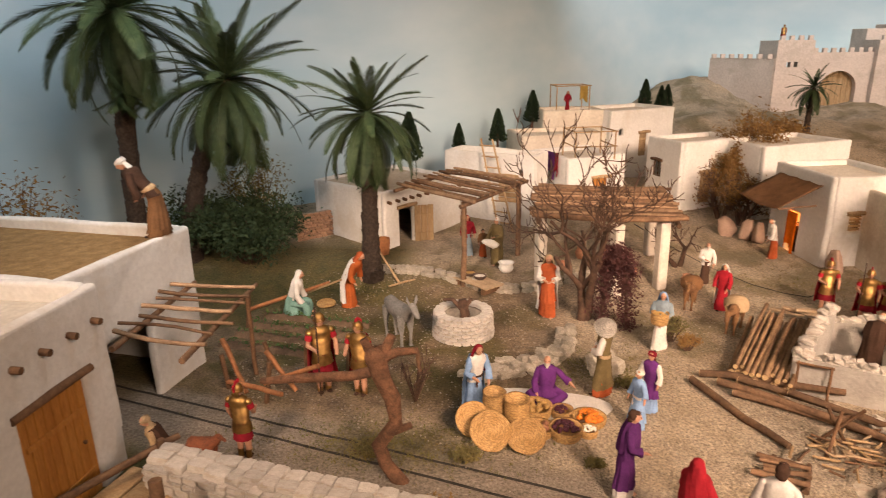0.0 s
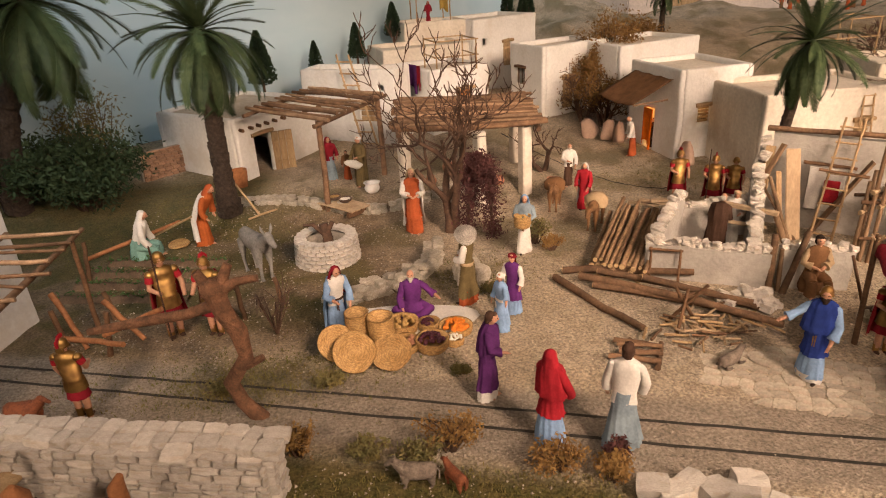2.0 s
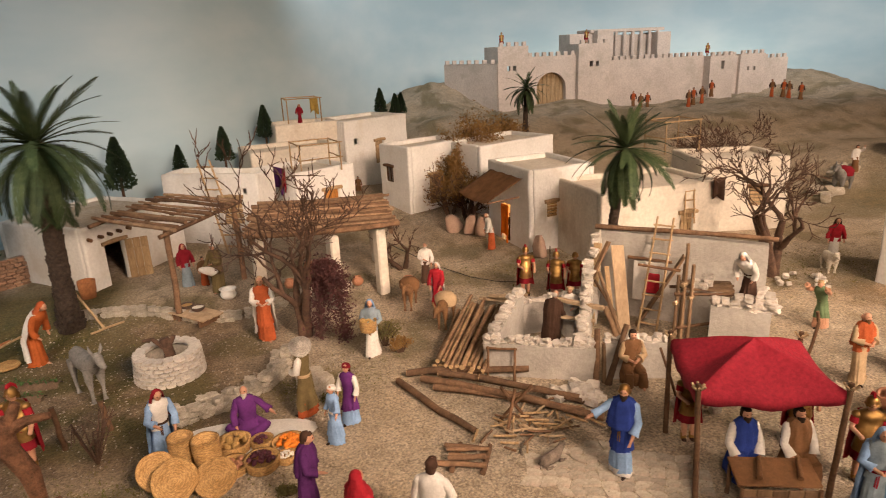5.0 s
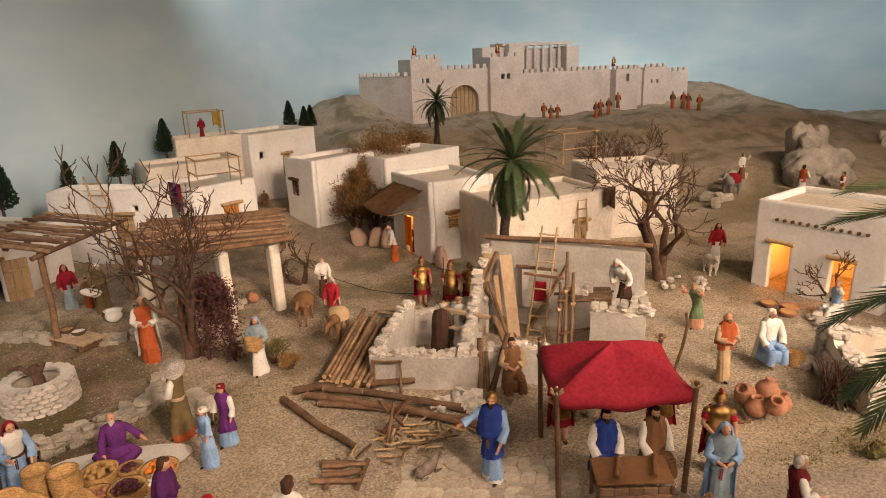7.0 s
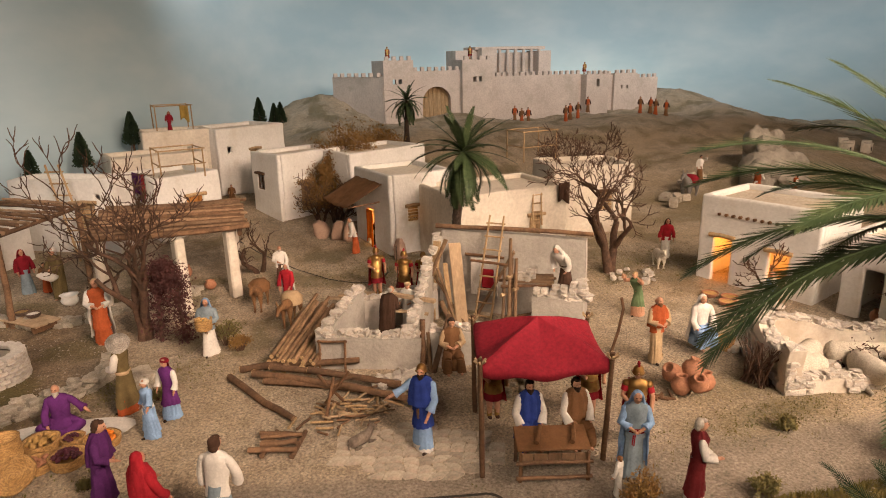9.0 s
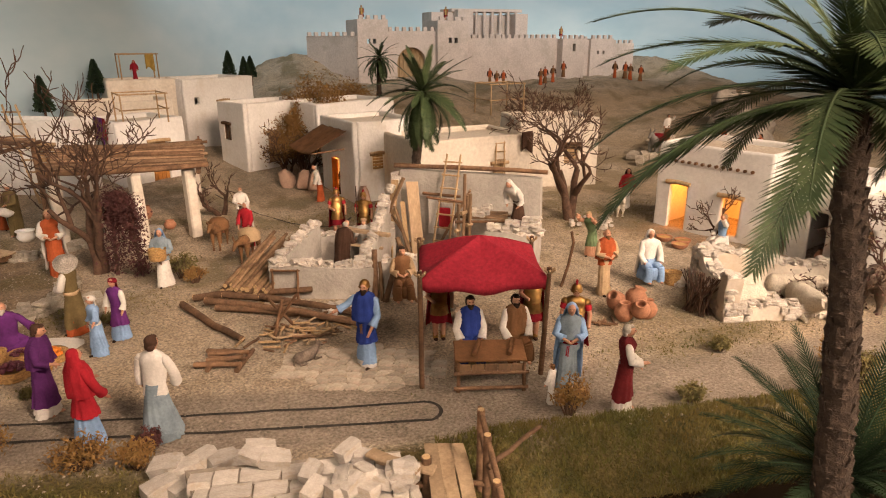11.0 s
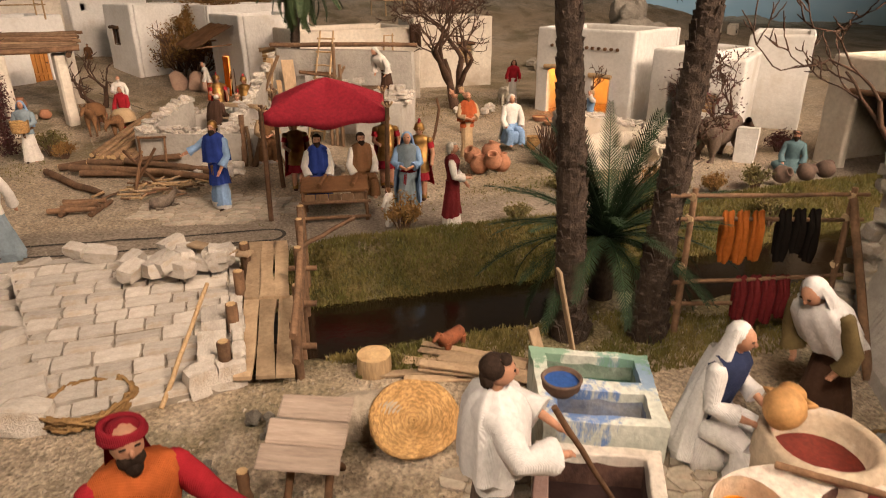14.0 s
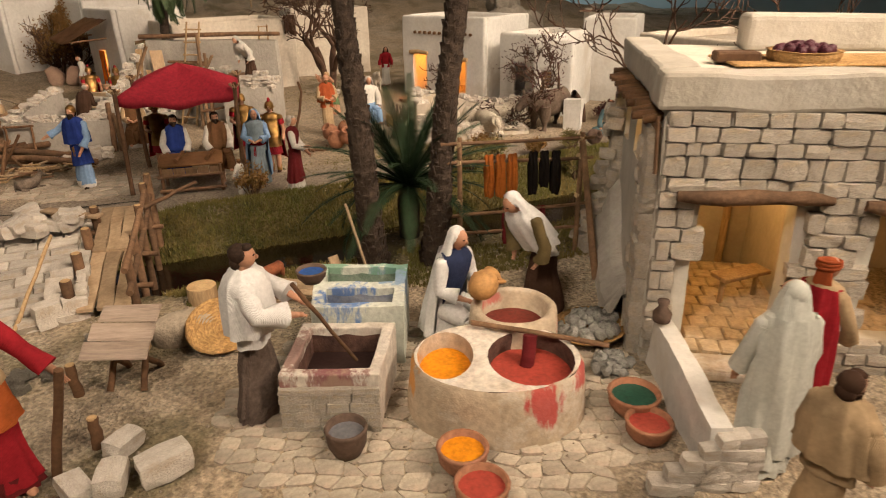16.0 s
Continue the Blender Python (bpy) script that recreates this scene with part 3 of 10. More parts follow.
def build_room():
    # painted sky, a curved wall behind the village
    line = [(-1.62, -1.2), (-1.6, 0.6), (-1.5, 1.7), (-1.15, 2.5), (-0.55, 2.95), (0.0, 3.15), (0.35, 3.62), (0.75, 4.3), (1.2, 5.1), (2.0, 5.8), (3.2, 6.1), (5.0, 6.2), (6.4, 5.9), (7.2, 4.8), (7.4, 2.5), (7.4, -1.2)]
    pts = []
    for k in range(len(line) - 1):
        p0, p1, p2, p3 = (Vector(line[max(0, min(len(line) - 1, k + j))]) for j in (-1, 0, 1, 2))
        for i in range(6):
            u = i / 6
            pts.append(0.5 * (2 * p1 + (p2 - p0) * u + (2 * p0 - 5 * p1 + 4 * p2 - p3) * u * u + (3 * p1 - p0 - 3 * p2 + p3) * u ** 3))
    pts.append(Vector(line[-1]))
    g = Geo()
    vs, n = [], len(pts)
    for off in (0.0, 0.04):
        for k, p in enumerate(pts):
            d = (pts[min(n - 1, k + 1)] - pts[max(0, k - 1)]).normalized()
            q = p + Vector((-d.y, d.x)) * off
            vs += [(q.x, q.y, -0.12), (q.x, q.y, 1.95)]
    fs = []
    for k in range(n - 1):
        a, b = 2 * k, 2 * n + 2 * k
        fs += [[a, a + 2, a + 3, a + 1], [b, b + 1, b + 3, b + 2], [a + 1, a + 3, b + 3, b + 1]]
    g.add(vs, fs, 0, True)
    m = bpy.data.materials.new("painted_sky")
    m.use_nodes = True
    t = m.node_tree
    bs = t.nodes["Principled BSDF"]
    bs.inputs["Roughness"].default_value = 0.95
    co = t.nodes.new("ShaderNodeTexCoord")
    mp = t.nodes.new("ShaderNodeMapping")
    mp.inputs["Scale"].default_value = (1.0, 1.0, 2.4)
    t.links.new(co.outputs["Object"], mp.inputs["Vector"])
    n1 = node(t, "ShaderNodeTexNoise", Scale=1.5, Detail=7.0, Roughness=0.55)
    n2 = node(t, "ShaderNodeTexNoise", Scale=40.0, Detail=4.0, Roughness=0.6)
    t.links.new(mp.outputs["Vector"], n1.inputs["Vector"])
    t.links.new(co.outputs["Object"], n2.inputs["Vector"])
    cl = t.nodes.new("ShaderNodeValToRGB")
    cl.color_ramp.elements[0].position, cl.color_ramp.elements[0].color = 0.38, (0.36, 0.49, 0.545, 1)
    cl.color_ramp.elements[1].position, cl.color_ramp.elements[1].color = 0.80, (0.49, 0.585, 0.61, 1)
    t.links.new(n1.outputs["Fac"], cl.inputs["Fac"])
    t.links.new(cl.outputs["Color"], bs.inputs["Base Color"])
    bp = node(t, "ShaderNodeBump", Strength=0.1, Distance=0.002)
    t.links.new(n2.outputs["Fac"], bp.inputs["Height"])
    t.links.new(bp.outputs["Normal"], bs.inputs["Normal"])
    tagged(part("backdrop", g, m), "pale blue painted sky wall with soft white clouds", "backdrop", kind="structure")
    wall = mat("gallery_wall", (0.30, 0.25, 0.2), (0.26, 0.21, 0.17), 0.95, 4, 20, 0.2, 0.001)
    floor = mat("gallery_floor", (0.16, 0.11, 0.075), (0.12, 0.08, 0.055), 0.6, 6, 10, 0.2, 0.001)
    for name, c, s, mm, lab in (
        ("floor", (2.8, 1.5, -0.9), (10.0, 12.0, 0.06), floor, "dark gallery floor below the model landscape"),
        ("ceiling", (2.8, 1.5, 1.98), (10.0, 12.0, 0.06), wall, "plain gallery ceiling over the model landscape"),
        ("wall_south", (2.8, -3.0, 0.55), (9.2, 0.1, 2.82), wall, "plain gallery wall behind the visitors"),
        ("wall_west", (-1.85, -0.9, 0.55), (0.1, 4.1, 2.82), wall, "plain gallery side wall"),
        ("wall_east", (7.65, -0.9, 0.55), (0.1, 4.1, 2.82), wall, "plain gallery side wall"),
        ("front_panel", (2.92, -0.76, -0.43), (9.3, 0.05, 0.82), floor, "dark wooden front of the display platform"),
    ):
        gg = Geo()
        gg.box(c, s, b=0.003)
        tagged(part(name, gg, mm), lab, name.split("_")[0], kind="structure")


build_room()


def build_water():
    g = Geo()
    xs = [0.8 + 0.05 * k for k in range(60)]
    vs = []
    for x in xs:
        vs += [(x, bank(x) - 0.35, -0.045), (x, bank(x) + 0.02, -0.045)]
    g.add(vs, [[2 * k, 2 * k + 2, 2 * k + 3, 2 * k + 1] for k in range(len(xs) - 1)], 0, True)
    m = mat("stream_water", (0.014, 0.009, 0.004), (0.008, 0.005, 0.003), 0.07, 14, 4, 0.12, 0.003, spec=0.5)
    tagged(part("water", g, m), "still dark brown water in the stream bed", "water", kind="structure")


build_water()


def build_track():
    """The narrow slots in the road along which figures are drawn, their shade painted as dark strips."""
    top = [(-1.2 + 0.05 * k, 0.952 - 0.325 * (-1.2 + 0.05 * k - 0.5)) for k in range(45)]
    low = [(-1.2 + 0.05 * k, 0.895 - 0.335 * (-1.2 + 0.05 * k - 0.5)) for k in range(45)]
    line = [Vector(p) for p in top]
    a, b = Vector(top[-1]), Vector(low[-1])
    c, r = (a + b) / 2, (a - b).length / 2
    for k in range(1, 10):
        w = math.atan2(a.y - b.y, a.x - b.x) - math.pi * k / 10
        line.append(c + Vector((math.cos(w) * r * 0.9, math.sin(w) * r)))
    line += [Vector(p) for p in low[::-1]]
    far = [Vector(p) for p in [(0.74, 2.62), (0.82, 2.42), (0.93, 2.24), (1.02, 2.10), (1.09, 2.02), (1.15, 1.99), (1.2, 2.02), (1.24, 2.08)]]
    for pts, wdt in ((line, 0.0035), (far, 0.0035)):
        g, vs = Geo(), []
        for k, p in enumerate(pts):
            d = (pts[min(len(pts) - 1, k + 1)] - pts[max(0, k - 1)]).normalized() * wdt
            for s in (1, -1):
                q = p + s * Vector((-d.y, d.x))
                vs.append((q.x, q.y, gz(q.x, q.y) + 0.0016))
        g.add(vs, [[2 * k, 2 * k + 1, 2 * k + 3, 2 * k + 2] for k in range(len(pts) - 1)], 0)
        tagged(part("track_slot", g, SLOT), "dark flat strip on the road painting the guide slot's shade", "slot", kind="structure")


build_track()


# ------------------------------------------------------------------ houses
def house(name, label, a, b, depth, z0, h, wall_mat=None, doors=(), windows=(), parapet=0.02, roof_mat=None, thick=0.022, side=None, beams=0, side_left=(), side_right=()):
    """A flat-roofed house whose front runs from a to b (left to right seen from outside). doors and windows: (start, width, foot, height, kind)."""
    a, b = Vector(a), Vector(b)
    d = (b - a).normalized()
    w = (b - a).length
    turn = math.degrees(math.atan2(d.y, d.x))
    h += 0.05
    z0 -= 0.05
    root = thing(name, label, "house", (a.x, a.y, z0), turn)
    cut = [(u, u + ww, v + 0.05, v + hh + 0.05) for u, ww, v, hh, _ in (*doors, *windows)]
    right = [(u, u + ww, v + 0.05, v + hh + 0.05) for u, ww, v, hh, _ in side_right]
    left = [(depth - 2 * thick - u - ww, depth - 2 * thick - u, v + 0.05, v + hh + 0.05) for u, ww, v, hh, _ in side_left]
    for o, dd, ww, holes in (((0, 0, 0), (1, 0), w, cut), ((w, depth, 0), (-1, 0), w, ()), ((w, thick, 0), (0, 1), depth - 2 * thick, right), ((0, depth - thick, 0), (0, -1), depth - 2 * thick, left)):
        g = Geo()
        g.slab(o, dd, ww, h, thick, holes)
        bevelled(part("wall", g, wall_mat or WHITE, root), 0.008, 3)
    g = Geo()
    g.box((w / 2, depth / 2, h - parapet - 0.006), (w - 2 * thick + 0.004, depth - 2 * thick + 0.004, 0.012), b=0.001)
    part("roof", g, roof_mat or CREAM, root)
    for u, ww, v, hh, kind in doors:
        v += 0.05
        opening(root, kind, (u, 0, v), ww, hh, thick)
    for u, ww, v, hh, kind in windows:
        v += 0.05
        opening(root, kind, (u, 0, v), ww, hh, thick)
    for u, ww, v, hh, kind in side_right:
        opening(root, kind, (w, thick + u, v + 0.05), ww, hh, thick, 90)
    for u, ww, v, hh, kind in side_left:
        opening(root, kind, (0, thick + u + ww, v + 0.05), ww, hh, thick, -90)
    for k in range(beams):
        g = Geo()
        x = w * (k + 0.5) / beams
        g.tube([(x, 0.015, h - parapet - 0.026), (x + random.uniform(-.004, .004), -0.018, h - parapet - 0.028)], 0.0065, 8)
        part("roof_beam", g, DARKWOOD, root)
    return root


def opening(root, kind, o, w, h, thick, turn=0):
    """What stands in an opening: door leaf, window frame, lintel."""
    m = Matrix.Translation(o) @ Matrix.Rotation(radians(turn), 4, "Z")
    if "lintel" in kind:
        g = Geo()
        g.tube([(-0.014, -0.003, h + 0.006), (w * 0.5, -0.005, h + 0.009), (w + 0.014, -0.003, h + 0.006)], 0.0075, 7, wob=0.15)
        part("lintel", g, DARKWOOD if "dark" in kind else WOOD, root, place=m)
    if "leaf" in kind:
        planks = []
        leaf = DOOR if "orange" in kind else WOOD
        n = max(3, round(w / 0.018))
        g = Geo()
        g.box((w / 2, thick * 0.55 + 0.003, h / 2), (w, 0.003, h), b=0.0008)
        door = part("door", g, leaf, root, place=m)
        for k in range(n):
            g = Geo()
            g.box((w * (k + 0.5) / n, thick * 0.55 - 0.002, h / 2), (w / n - 0.0014, 0.006, h), b=0.0012)
            part("plank", g, leaf, door)
        for z in (0.25, 0.75):
            g = Geo()
            g.box((w / 2, thick * 0.55 - 0.007, h * z), (w * 0.9, 0.004, 0.01), b=0.001)
            part("batten", g, leaf, door)
        g = Geo()
        g.ball((w * 0.84, thick * 0.55 - 0.008, h * 0.5), 0.004, 8)
        part("door_handle", g, DARKWOOD, door)
    if "ajar" in kind:
        n = 3
        g = Geo()
        for k in range(n):
            g.box((w * (k + 0.5) / n, 0, h / 2), (w / n - 0.0012, 0.006, h), b=0.0012)
        for z in (0.25, 0.75):
            g.box((w / 2, -0.004, h * z), (w * 0.9, 0.004, 0.009), b=0.001)
        part("door", g, WOOD, root, place=m @ Matrix.Translation((w, -0.004, 0)) @ Matrix.Rotation(radians(-35), 4, "Z"))
    if "window" in kind:
        g = Geo()
        for z in (0.0, h):
            g.box((w / 2, thick * 0.3, z), (w + 0.004, 0.008, 0.006), b=0.001)
        for x in (0.0, w):
            g.box((x, thick * 0.3, h / 2), (0.006, 0.008, h), b=0.001)
        g.box((w / 2, thick * 0.4, h / 2), (0.004, 0.004, h), b=0.001)
        part("window_frame", g, DARKWOOD, root, place=m)
    if "bars" in kind:
        for k in range(5):
            g = Geo()
            g.box((w / 2, thick * 0.4, h * (k + 0.5) / 5), (w, 0.004, h / 5 - 0.003), b=0.001)
            part("slat", g, WOOD, root, place=m)


house("village_house", "low white house with a plank door and projecting roof beams", (-0.235, 2.30), (0.03, 2.64), 0.42, 0.04, 0.225, doors=[(0.075, 0.075, 0, 0.15, "ajar lintel")], beams=11, roof_mat=ROOF, parapet=0.012)
house("village_house", "white house with a flat roof reached by a ladder", (-0.045, 2.765), (0.325, 2.578), 0.15, 0.04, 0.31, windows=[(0.255, 0.08, 0.11, 0.105, "lintel bars_low"), (0.345, 0.018, 0.23, 0.02, "")])
house("village_house", "white house with a wooden rack on its roof", (0.47, 2.66), (0.725, 2.79), 0.30, 0.06, 0.265, doors=[(0.13, 0.07, 0.0, 0.17, "leaf orange lintel")])
house("village_house", "white cube house with a small framed window and a side door", (0.89, 3.12), (0.985, 2.9), 0.36, 0.07, 0.285, windows=[(0.055, 0.05, 0.11, 0.07, "window lintel dark")], side_right=[(0.1, 0.06, 0.0, 0.14, "leaf lintel")])
house("village_house", "white house with an awning over a lit doorway", (1.262, 2.60), (1.315, 2.27), 0.30, 0.01, 0.315, doors=[(0.12, 0.065, 0, 0.15, "")], side_right=[(0.06, 0.05, 0.12, 0.06, "bars lintel")])
house("village_house", "pale upper house behind the awning house", (1.30, 2.80), (1.74, 2.98), 0.3, 0.05, 0.30)
house("village_house", "low cream house with a cloth over its parapet", (1.46, 1.98), (1.96, 2.0), 0.34, 0.02, 0.26, wall_mat=CREAM, doors=[(0.33, 0.05, 0.03, 0.12, "lintel leaf")])
house("village_house", "cream house behind a bare tree with a barred window", (2.06, 2.26), (2.42, 2.18), 0.32, 0.0, 0.30, wall_mat=CREAM, windows=[(0.21, 0.06, 0.10, 0.08, "bars lintel dark")])
house("village_house", "white hillside house on the upper slope", (0.76, 3.36), (1.13, 3.58), 0.3, 0.10, 0.345, doors=[(0.2, 0.05, 0.1, 0.12, "leaf lintel")], windows=[(0.06, 0.025, 0.22, 0.03, "")])
house("village_house", "low cream roof terrace house on the upper slope", (0.30, 3.02), (0.70, 3.12), 0.28, 0.08, 0.29, wall_mat=CREAM)
house("village_house", "small cream house at the top of the slope", (0.42, 3.36), (0.74, 3.42), 0.2, 0.10, 0.35, wall_mat=CREAM)
house("village_house", "white house with two glowing doorways and beam ends", (2.212, 1.565), (2.316, 1.185), 0.30, -0.01, 0.305, doors=[(0.055, 0.062, 0.0, 0.165, "lintel"), (0.245, 0.06, 0.03, 0.12, "lintel")], roof_mat=ROOF)
house("village_house", "white lean-to house with a recessed doorway", (2.33, 1.12), (2.37, 0.93), 0.3, -0.01, 0.26, doors=[(0.06, 0.05, 0.0, 0.16, "")])
house("village_house", "white house with a shuttered window beside a bare tree", (2.30, 0.92), (2.365, 0.805), 0.3, -0.01, 0.25, windows=[(0.03, 0.034, 0.095, 0.055, "bars")])
house("village_house", "cream house with a dark opening at the road", (2.415, 0.60), (2.345, 0.20), 0.4, -0.01, 0.285, wall_mat=CREAM, doors=[(0.085, 0.115, 0.0, 0.195, "lintel dark")], roof_mat=ROOF)
house("village_house", "tall white house behind the rusty tree", (2.62, 1.00), (2.72, 0.845), 0.3, -0.01, 0.30)
house("village_house", "white house with beam ends and an orange wooden door", (-0.60, 0.52), (-0.555, 1.07), 0.55, -0.01, 0.39, doors=[(0.33, 0.15, 0, 0.245, "leaf orange lintel dark")], beams=9, roof_mat=CREAM, parapet=0.035)
house("village_house", "white house with a straw covered roof terrace", (-0.66, 1.10), (-0.585, 1.50), 0.62, -0.01, 0.375, doors=[(0.10, 0.13, 0, 0.2, "")], roof_mat=STRAW, parapet=0.03)


# ------------------------------------------------------------------ castle on the hill
def build_castle():
    root = thing("castle", "pale stone castle with battlements and an arched gate on the hill", "castle", (2.0, 4.6, 0.2))
    y0, z0 = 0.0, 0.0

    def merlons(par, x0, x1, y, z, size=0.028, gap=1.9):
        n = max(2, int((x1 - x0) / (size * gap)))
        for k in range(n):
            g = Geo()
            g.box((x0 + (x1 - x0) * (k + 0.5) / n, y + 0.014, z + 0.014), (size, 0.026, 0.03), b=0.002, jit=0.001)
            part("merlon", g, CASTLE, par)

    def tower(x0, x1, y, z1, deep, windows=()):
        g = Geo()
        g.slab((x0, y, 0), (1, 0), x1 - x0, z1, 0.03, windows, wave=0.002)
        g.slab((x1, y + 0.03, 0), (0, 1), deep - 0.03, z1, 0.03, wave=0.002)
        g.slab((x0, y + deep, 0), (0, -1), deep - 0.03, z1, 0.03, wave=0.002)
        g.box(((x0 + x1) / 2, y + deep / 2 + 0.02, z1 - 0.02), (x1 - x0 - 0.05, deep - 0.05, 0.02), b=0.001)
        t = part("tower", g, CASTLE, root)
        merlons(t, x0, x1, y, z1)
        return t

    def curtain(x0, x1, y, z1, windows=()):
        g = Geo()
        g.slab((x0, y, 0), (1, 0), x1 - x0, z1, 0.05, windows, wave=0.002)
        t = part("curtain_wall", g, CASTLE, root)
        merlons(t, x0, x1, y, z1)
        return t

    win = lambda u, w, v, h: (u, u + w, v, v + h)
    tower(0.03, 0.265, -0.03, 0.57, 0.3, [win(0.07, 0.025, 0.40, 0.035), win(0.115, 0.025, 0.40, 0.035)])
    tower(0.66, 0.915, -0.04, 0.565, 0.3, [win(0.09, 0.028, 0.40, 0.04), win(0.14, 0.028, 0.40, 0.04)])
    tower(1.78, 2.0, -0.06, 0.43, 0.25, [win(0.10, 0.03, 0.33, 0.06)])
    tower(2.12, 2.36, 0.02, 0.43, 0.25, [win(0.07, 0.02, 0.3, 0.03), win(0.13, 0.02, 0.3, 0.03)])
    curtain(0.915, 1.78, 0.02, 0.435)
    curtain(2.0, 2.12, 0.05, 0.42)
    curtain(2.36, 2.6, 0.04, 0.39)
    # gate wall with a round arch: upright strips whose feet follow the arch
    g, x0, x1, top = Geo(), 0.265, 0.66, 0.49
    ca, ra, spring = 0.46, 0.118, 0.255
    xs = sorted({x0, x1, ca - ra, ca + ra, *[ca - ra * math.cos(math.pi * k / 16) for k in range(17)]})
    foot = lambda x: spring + math.sqrt(max(0, ra * ra - (x - ca) ** 2)) if abs(x - ca) < ra - 1e-6 else (spring if abs(abs(x - ca) - ra) < 1e-6 else 0)
    for p, q in zip(xs, xs[1:]):
        ins = p > ca - ra - 1e-6 and q < ca + ra + 1e-6
        f0, f1 = (foot(p), foot(q)) if ins else (0, 0)
        v = [(p, 0, f0), (q, 0, f1), (q, 0, top), (p, 0, top), (p, 0.06, f0), (q, 0.06, f1), (q, 0.06, top), (p, 0.06, top)]
        g.add(v, [[0, 1, 2, 3], [5, 4, 7, 6], [3, 2, 6, 7], [1, 0, 4, 5]])
    for x, s in ((ca - ra, 1), (ca + ra, -1)):
        v = [(x, 0, 0), (x, 0.06, 0), (x, 0.06, spring), (x, 0, spring)]
        g.add(v, [[0, 1, 2, 3] if s > 0 else [3, 2, 1, 0]])
    gm = g.mesh("gate_wall", CASTLE)
    bm = bmesh.new()
    bm.from_mesh(gm)
    bmesh.ops.remove_doubles(bm, verts=bm.verts, dist=1e-5)
    bm.to_mesh(gm)
    bm.free()
    gw = part("gate_wall", gm, None, root)
    merlons(gw, x0, x1, 0, top)
    g = Geo()
    for k in range(7):
        x = ca - ra + 2 * ra * (k + 0.5) / 7
        g.box((x, 0.05, 0.2), (2 * ra / 7 - 0.002, 0.012, 0.4), b=0.002)
    part("gate_leaf", g, WOOD, root, "brown wooden gate leaf")
    # receding wall on the left
    g = Geo()
    g.slab((-0.24, 0.45, 0), (0.56, -1), 0.54, 0.455, 0.05)
    lw = part("curtain_wall", g, CASTLE, root)
    for k in range(7):
        g = Geo()
        u = 0.54 * (k + 0.5) / 7
        dx, dy = 0.56 / 1.146, -1 / 1.146
        g.box((-0.24 + dx * u, 0.46 + dy * u, 0.469), (0.03, 0.028, 0.03), b=0.002)
        part("merlon", g, CASTLE, lw)
    # hall with columns behind the curtain
    hall = Geo()
    hall.box((1.25, 0.42, 0.32), (0.62, 0.2, 0.6), b=0.003)
    hall.box((1.25, 0.40, 0.655), (0.66, 0.24, 0.025), b=0.003)
    hall.box((1.02, 0.34, 0.3), (0.14, 0.24, 0.72), b=0.003)
    hall.box((1.55, 0.34, 0.3), (0.12, 0.22, 0.66), b=0.003)
    hall.box((0.85, 0.40, 0.3), (0.2, 0.2, 0.68), b=0.003)
    hp = part("hall", hall, CASTLE, root)
    for k in range(8):
        g = Geo()
        g.tube([(1.0 + 0.075 * k, 0.29, 0.2), (1.0 + 0.075 * k, 0.29, 0.645)], [0.016, 0.013], 10)
        part("column", g, CASTLE, hp)


build_castle()


# ------------------------------------------------------------------ pieces used over and over
def frame_of(a, b):
    """Origin a, x axis along a to b, z up: place and turn in degrees."""
    d = Vector(b) - Vector(a)
    return d.length, math.degrees(math.atan2(d.y, d.x))


def lump(soft, jit, smooth=False):
    """A unit block of 24 faces with worn corners and uneven sides."""
    g, idx, vs, fs = Geo(), {}, [], []

    def vid(p):
        if p not in idx:
            q = Vector(p)
            k = (1.0, 1.0, 1.0 - soft * 0.45, 1.0 - soft)[sum(1 for c in p if c)]
            idx[p] = len(vs)
            vs.append(q * 0.5 * k + Vector([random.uniform(-jit, jit) for _ in range(3)]))
        return idx[p]

    for a in range(3):
        for s in (-1, 1):
            for i in (-1, 0):
                for j in (-1, 0):
                    f = []
                    for di, dj in ((0, 0), (1, 0), (1, 1), (0, 1)):
                        p = [0, 0, 0]
                        p[a], p[(a + 1) % 3], p[(a + 2) % 3] = s, i + di, j + dj
                        f.append(vid(tuple(p)))
                    fs.append(f if s > 0 else f[::-1])
    g.add(vs, fs, 0, smooth)
    return g


STONES = [lump(0.14, 0.05) for _ in range(12)]


def stone_meshes(material, tag, shapes=None):
    return [g.mesh(tag, material) for g in shapes or STONES]


HEWN = [lump(0.12, 0.04) for _ in range(14)]
FLAT = [lump(0.07, 0.018) for _ in range(12)]
RAGGED = [lump(0.24, 0.13) for _ in range(16)]
WS, FS = stone_meshes(WSTONE, "white_block"), stone_meshes(FSTONE, "field_stone")


HSTONE = mat("house_stone", (0.53, 0.475, 0.40), (0.42, 0.37, 0.30), 0.92, 2.2, 6, 0.8, 0.005, grainy=0.22, vary=0.12, stain=(0.52, 0.43, 0.31), stain_scale=1.6)
ROUGH = [lump(0.11, 0.05) for k in range(20)]
HS = stone_meshes(HSTONE, "house_stone", ROUGH)
RS = stone_meshes(WSTONE, "rough_stone", RAGGED)
FRS = stone_meshes(FSTONE, "ragged_field_stone", RAGGED)
HB = stone_meshes(WSTONE, "hewn_block", HEWN)
FB = stone_meshes(WSTONE, "flat_block", FLAT)


def piece(name, meshes, parent, c, size, turn=0.0, tilt=(0, 0)):
    ob = new(name, random.choice(meshes))
    ob.parent = parent
    ob.matrix_basis = pose(c[0], c[1], c[2], tilt[0], tilt[1], turn + random.choice((0, 180))) @ Matrix.Diagonal((*size, 1))
    return ob


